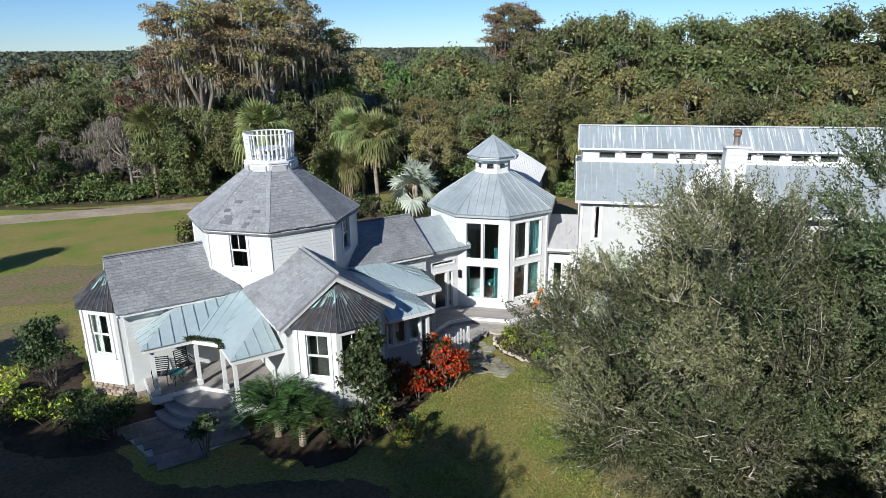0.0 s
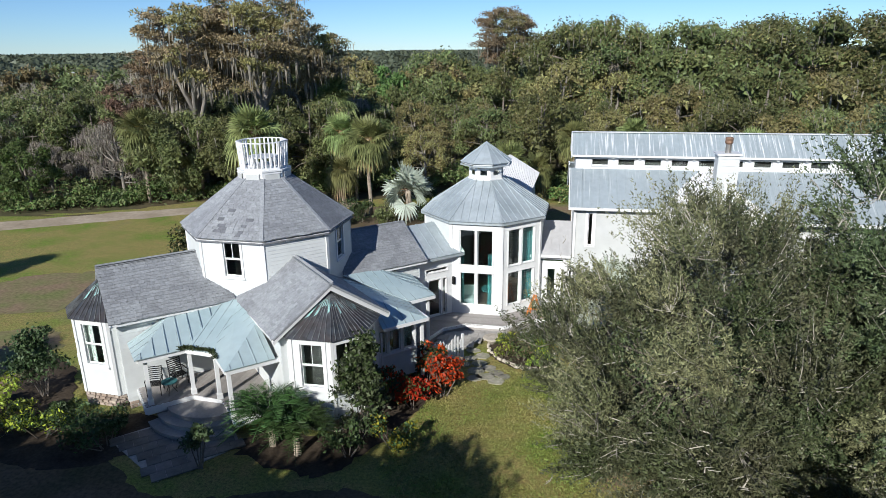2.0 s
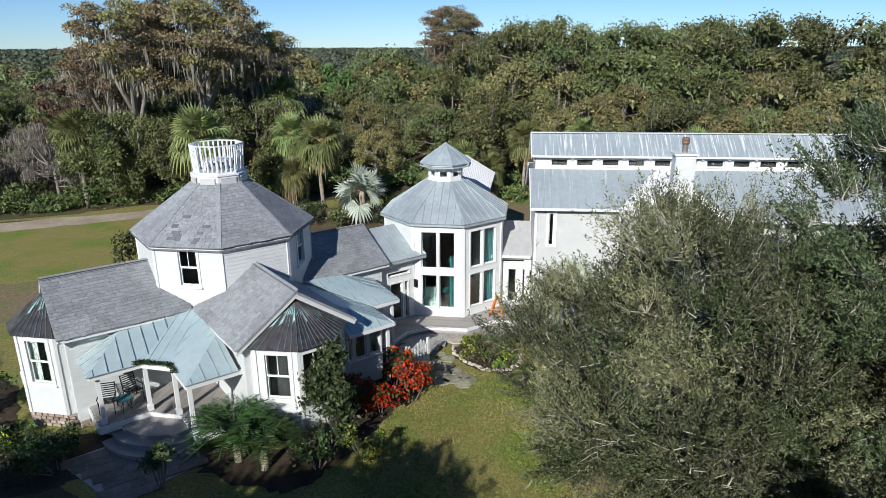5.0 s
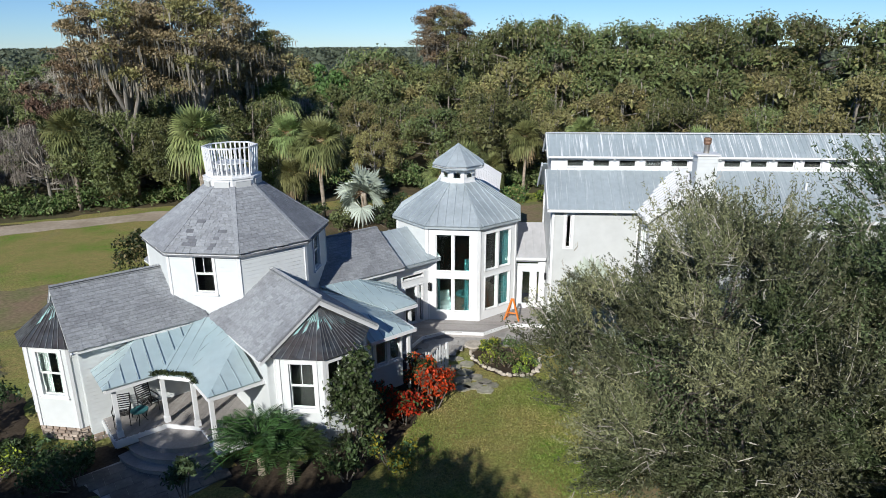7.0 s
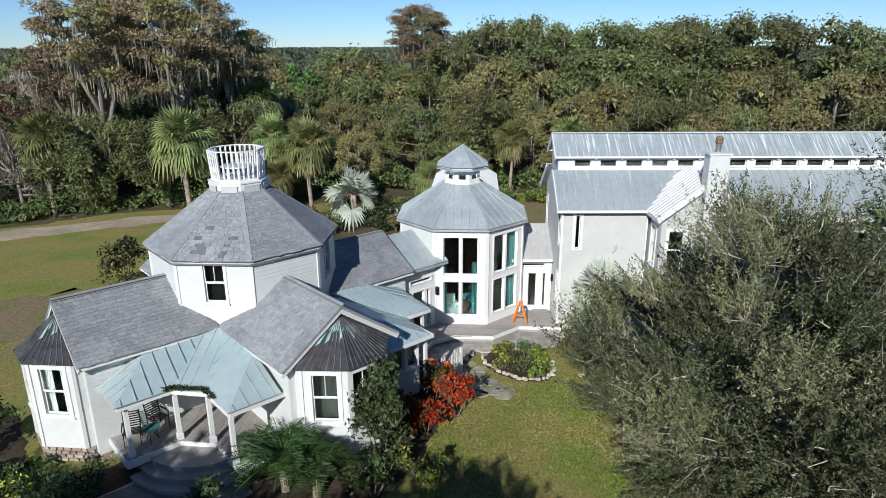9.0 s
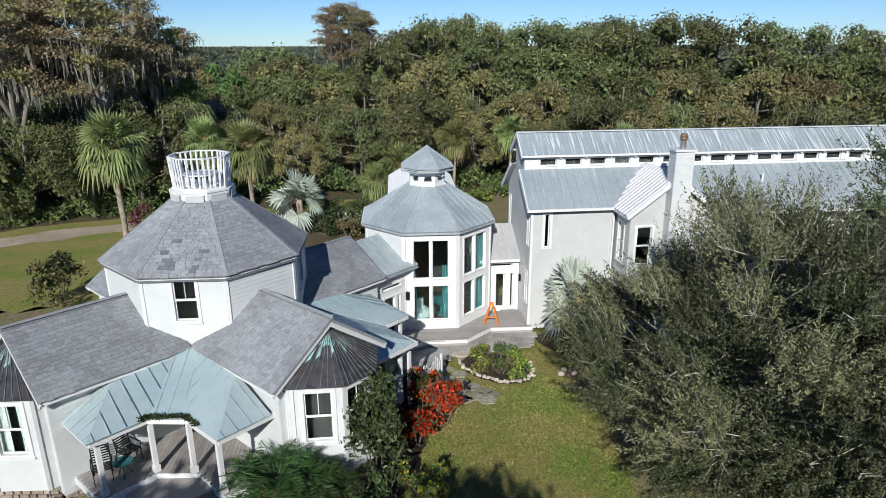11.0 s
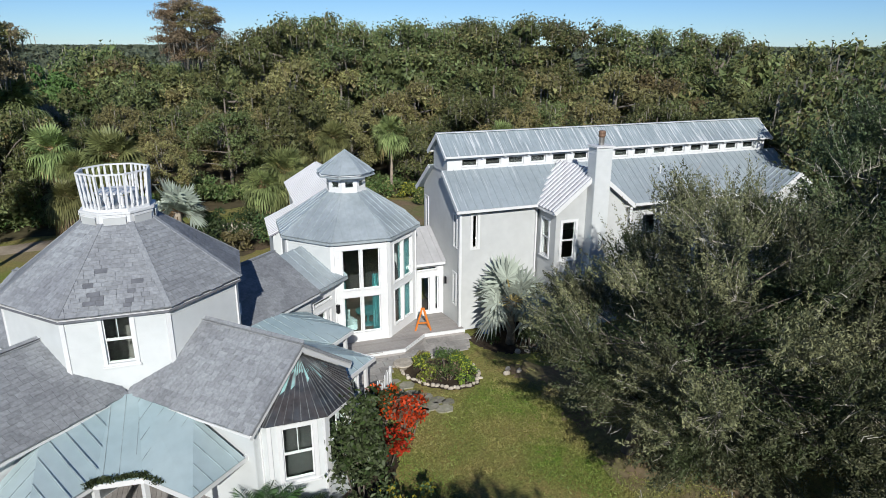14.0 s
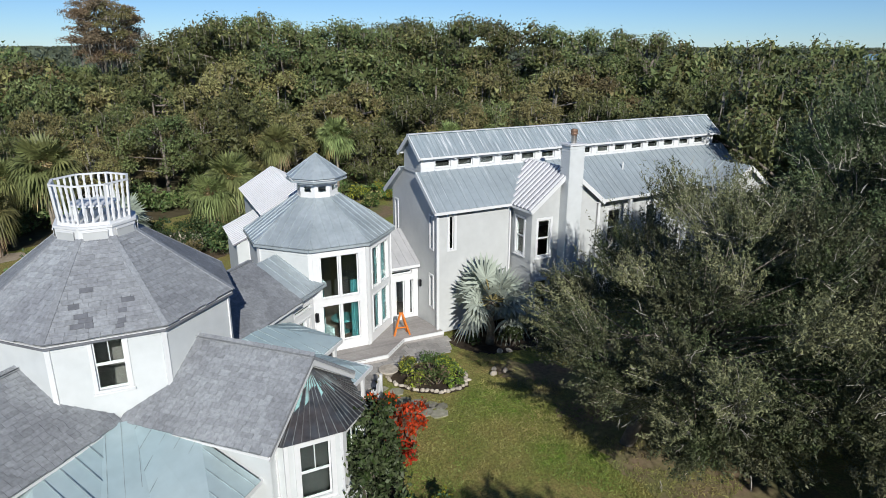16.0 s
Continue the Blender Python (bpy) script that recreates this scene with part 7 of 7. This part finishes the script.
Build().tube([(0, 0, 0.50), (0, 0, 0.53)], [0.30, 0.30], 18).ob("tabletop", M_TEAL, ptab)
for k in range(3):
    an = k * 2.1
    Build().tube([(0.24 * math.cos(an), 0.24 * math.sin(an), 0), (0.08 * math.cos(an), 0.08 * math.sin(an), 0.3), (0.22 * math.cos(an), 0.22 * math.sin(an), 0.5)], [0.015, 0.015, 0.015], 6).ob("leg", M_BLACK, ptab)
M_WOODRED = material("red_brown_door", (0.30, 0.09, 0.04), 0.5, vary=0.2, grain=6)
fd = Build().box(-3.15, -2.25, -2.12, -2.06, DECK_Z, DECK_Z + 2.05, None).ob("front_door", M_WOODRED, HA, "red-brown timber front door")
Build().tube([(-2.35, -2.16, DECK_Z + 1.0), (-2.35, -2.20, DECK_Z + 1.0)], [0.03, 0.03], 8).ob("door_handle", M_FLUE, fd)
Build().box(-2.06, -2.0, -4.4, -3.5, DECK_Z, DECK_Z + 2.05, None).ob("front_door", M_WOODRED, HA, "red-brown timber front door")

# grill and white picket screen by the side porch
gr = thing("barbecue_grill", A(4.9, -5.9, 0.0, -30), "dark grey covered barbecue grill", "grill")
M_GRILL = material("grill_cover", (0.07, 0.075, 0.085), 0.6, vary=0.15)
Build().box(-0.65, 0.65, -0.3, 0.3, 0.12, 0.90).ob("cabinet", M_GRILL, gr)
Build().tube([(-0.6, 0, 0.92), (0.6, 0, 0.92)], [0.30, 0.30], 14).ob("lid", M_GRILL, gr)
for x in (-0.55, 0.55):
    for y in (-0.24, 0.24):
        Build().tube([(x, y - 0.02, 0.06), (x, y + 0.02, 0.06)], [0.06, 0.06], 10).ob("wheel", M_BLACK, gr)
fence = thing("picket_screen", A(5.7, -6.3, 0.0, 10), "white picket fence panel by the side porch", "fence")
for i in range(9):
    x = -0.75 + i * 0.18
    h = 1.18 + 0.16 * math.sin(i * 1.3)
    Build().add([(x - .06, -.012, 0.05), (x + .06, -.012, 0.05), (x + .06, -.012, h), (x, -.012, h + .1), (x - .06, -.012, h), (x - .06, .012, 0.05), (x + .06, .012, 0.05), (x + .06, .012, h), (x, .012, h + .1), (x - .06, .012, h)],
                ((0, 1, 2, 3, 4), (9, 8, 7, 6, 5), (0, 5, 6, 1), (1, 6, 7, 2), (2, 7, 8, 3), (3, 8, 9, 4), (4, 9, 5, 0))).ob("picket", M_TRIM, fence)
for z in (0.35, 0.9):
    Build().box(-0.85, 0.80, 0.012, 0.05, z, z + 0.08).ob("rail", M_TRIM, fence)
for x in (-0.86, 0.80):
    Build().box(x - .05, x + .05, -.03, .07, 0, 1.35).ob("post", M_TRIM, fence)
# downspouts, wall lanterns
for x, y, z in ((-6.72, -2.08, 3.6), (-2.08, -6.9, 3.55), (2.0, -6.9, 2.8)):
    Build().beam((x, y - 0.05, 0.3), (x, y - 0.05, z), 0.07, 0.06).ob("downspout", M_TRIM, HA)
Build().box(8.62, 8.74, -2.16, -2.02, 2.05, 2.45).ob("wall_lantern", M_BLACK, HA)
Build().beam((4.15, -2.62, 0.3), (4.15, -2.62, 6.2), 0.08, 0.07).ob("downspout", M_TRIM, HC)
Build().box(0.02, 0.12, -0.85, -0.72, 2.1, 2.45).ob("wall_lantern", M_BLACK, HC)

# ---- grass tufts on the lawn before the houses ----
gt = np.random.default_rng(61)
gx, gy = gt.uniform(-3.2, 8.5, 60000), gt.uniform(14.5, 30, 60000)
lawn_bed = [(-0.2, 26.2), (-0.1, 24.0), (-1.6, 20.4), (-2.2, 18.6), (-1.5, 15), (7.8, 15), (8.2, 20), (7.5, 26), (5.8, 28.0), (5.4, 25.6), (4.3, 25.2), (2.8, 25.8), (2.0, 25.2), (1.0, 25.6)]
ok = np.array([inside(x, y, lawn_bed) for x, y in zip(gx, gy)])
gx, gy = gx[ok], gy[ok]
thin = np.sin(gx * 1.3 + 2) + np.sin(gy * 0.9) + np.sin((gx + gy) * 2.3) + gt.normal(size=len(gx)) * 0.8 > -0.9
gx, gy = gx[thin], gy[thin]
tagged(cloud("grass", np.c_[gx, gy, np.full(len(gx), 0.02)], gt.normal(size=(len(gx), 3)) * (0.7, 0.7, 0.3) + (0, 0, 0.8), 0.12, M_GRASSB, None, 0.34, gt, tri=True), "short mixed green and dry lawn grass", "grass", kind="stuff")
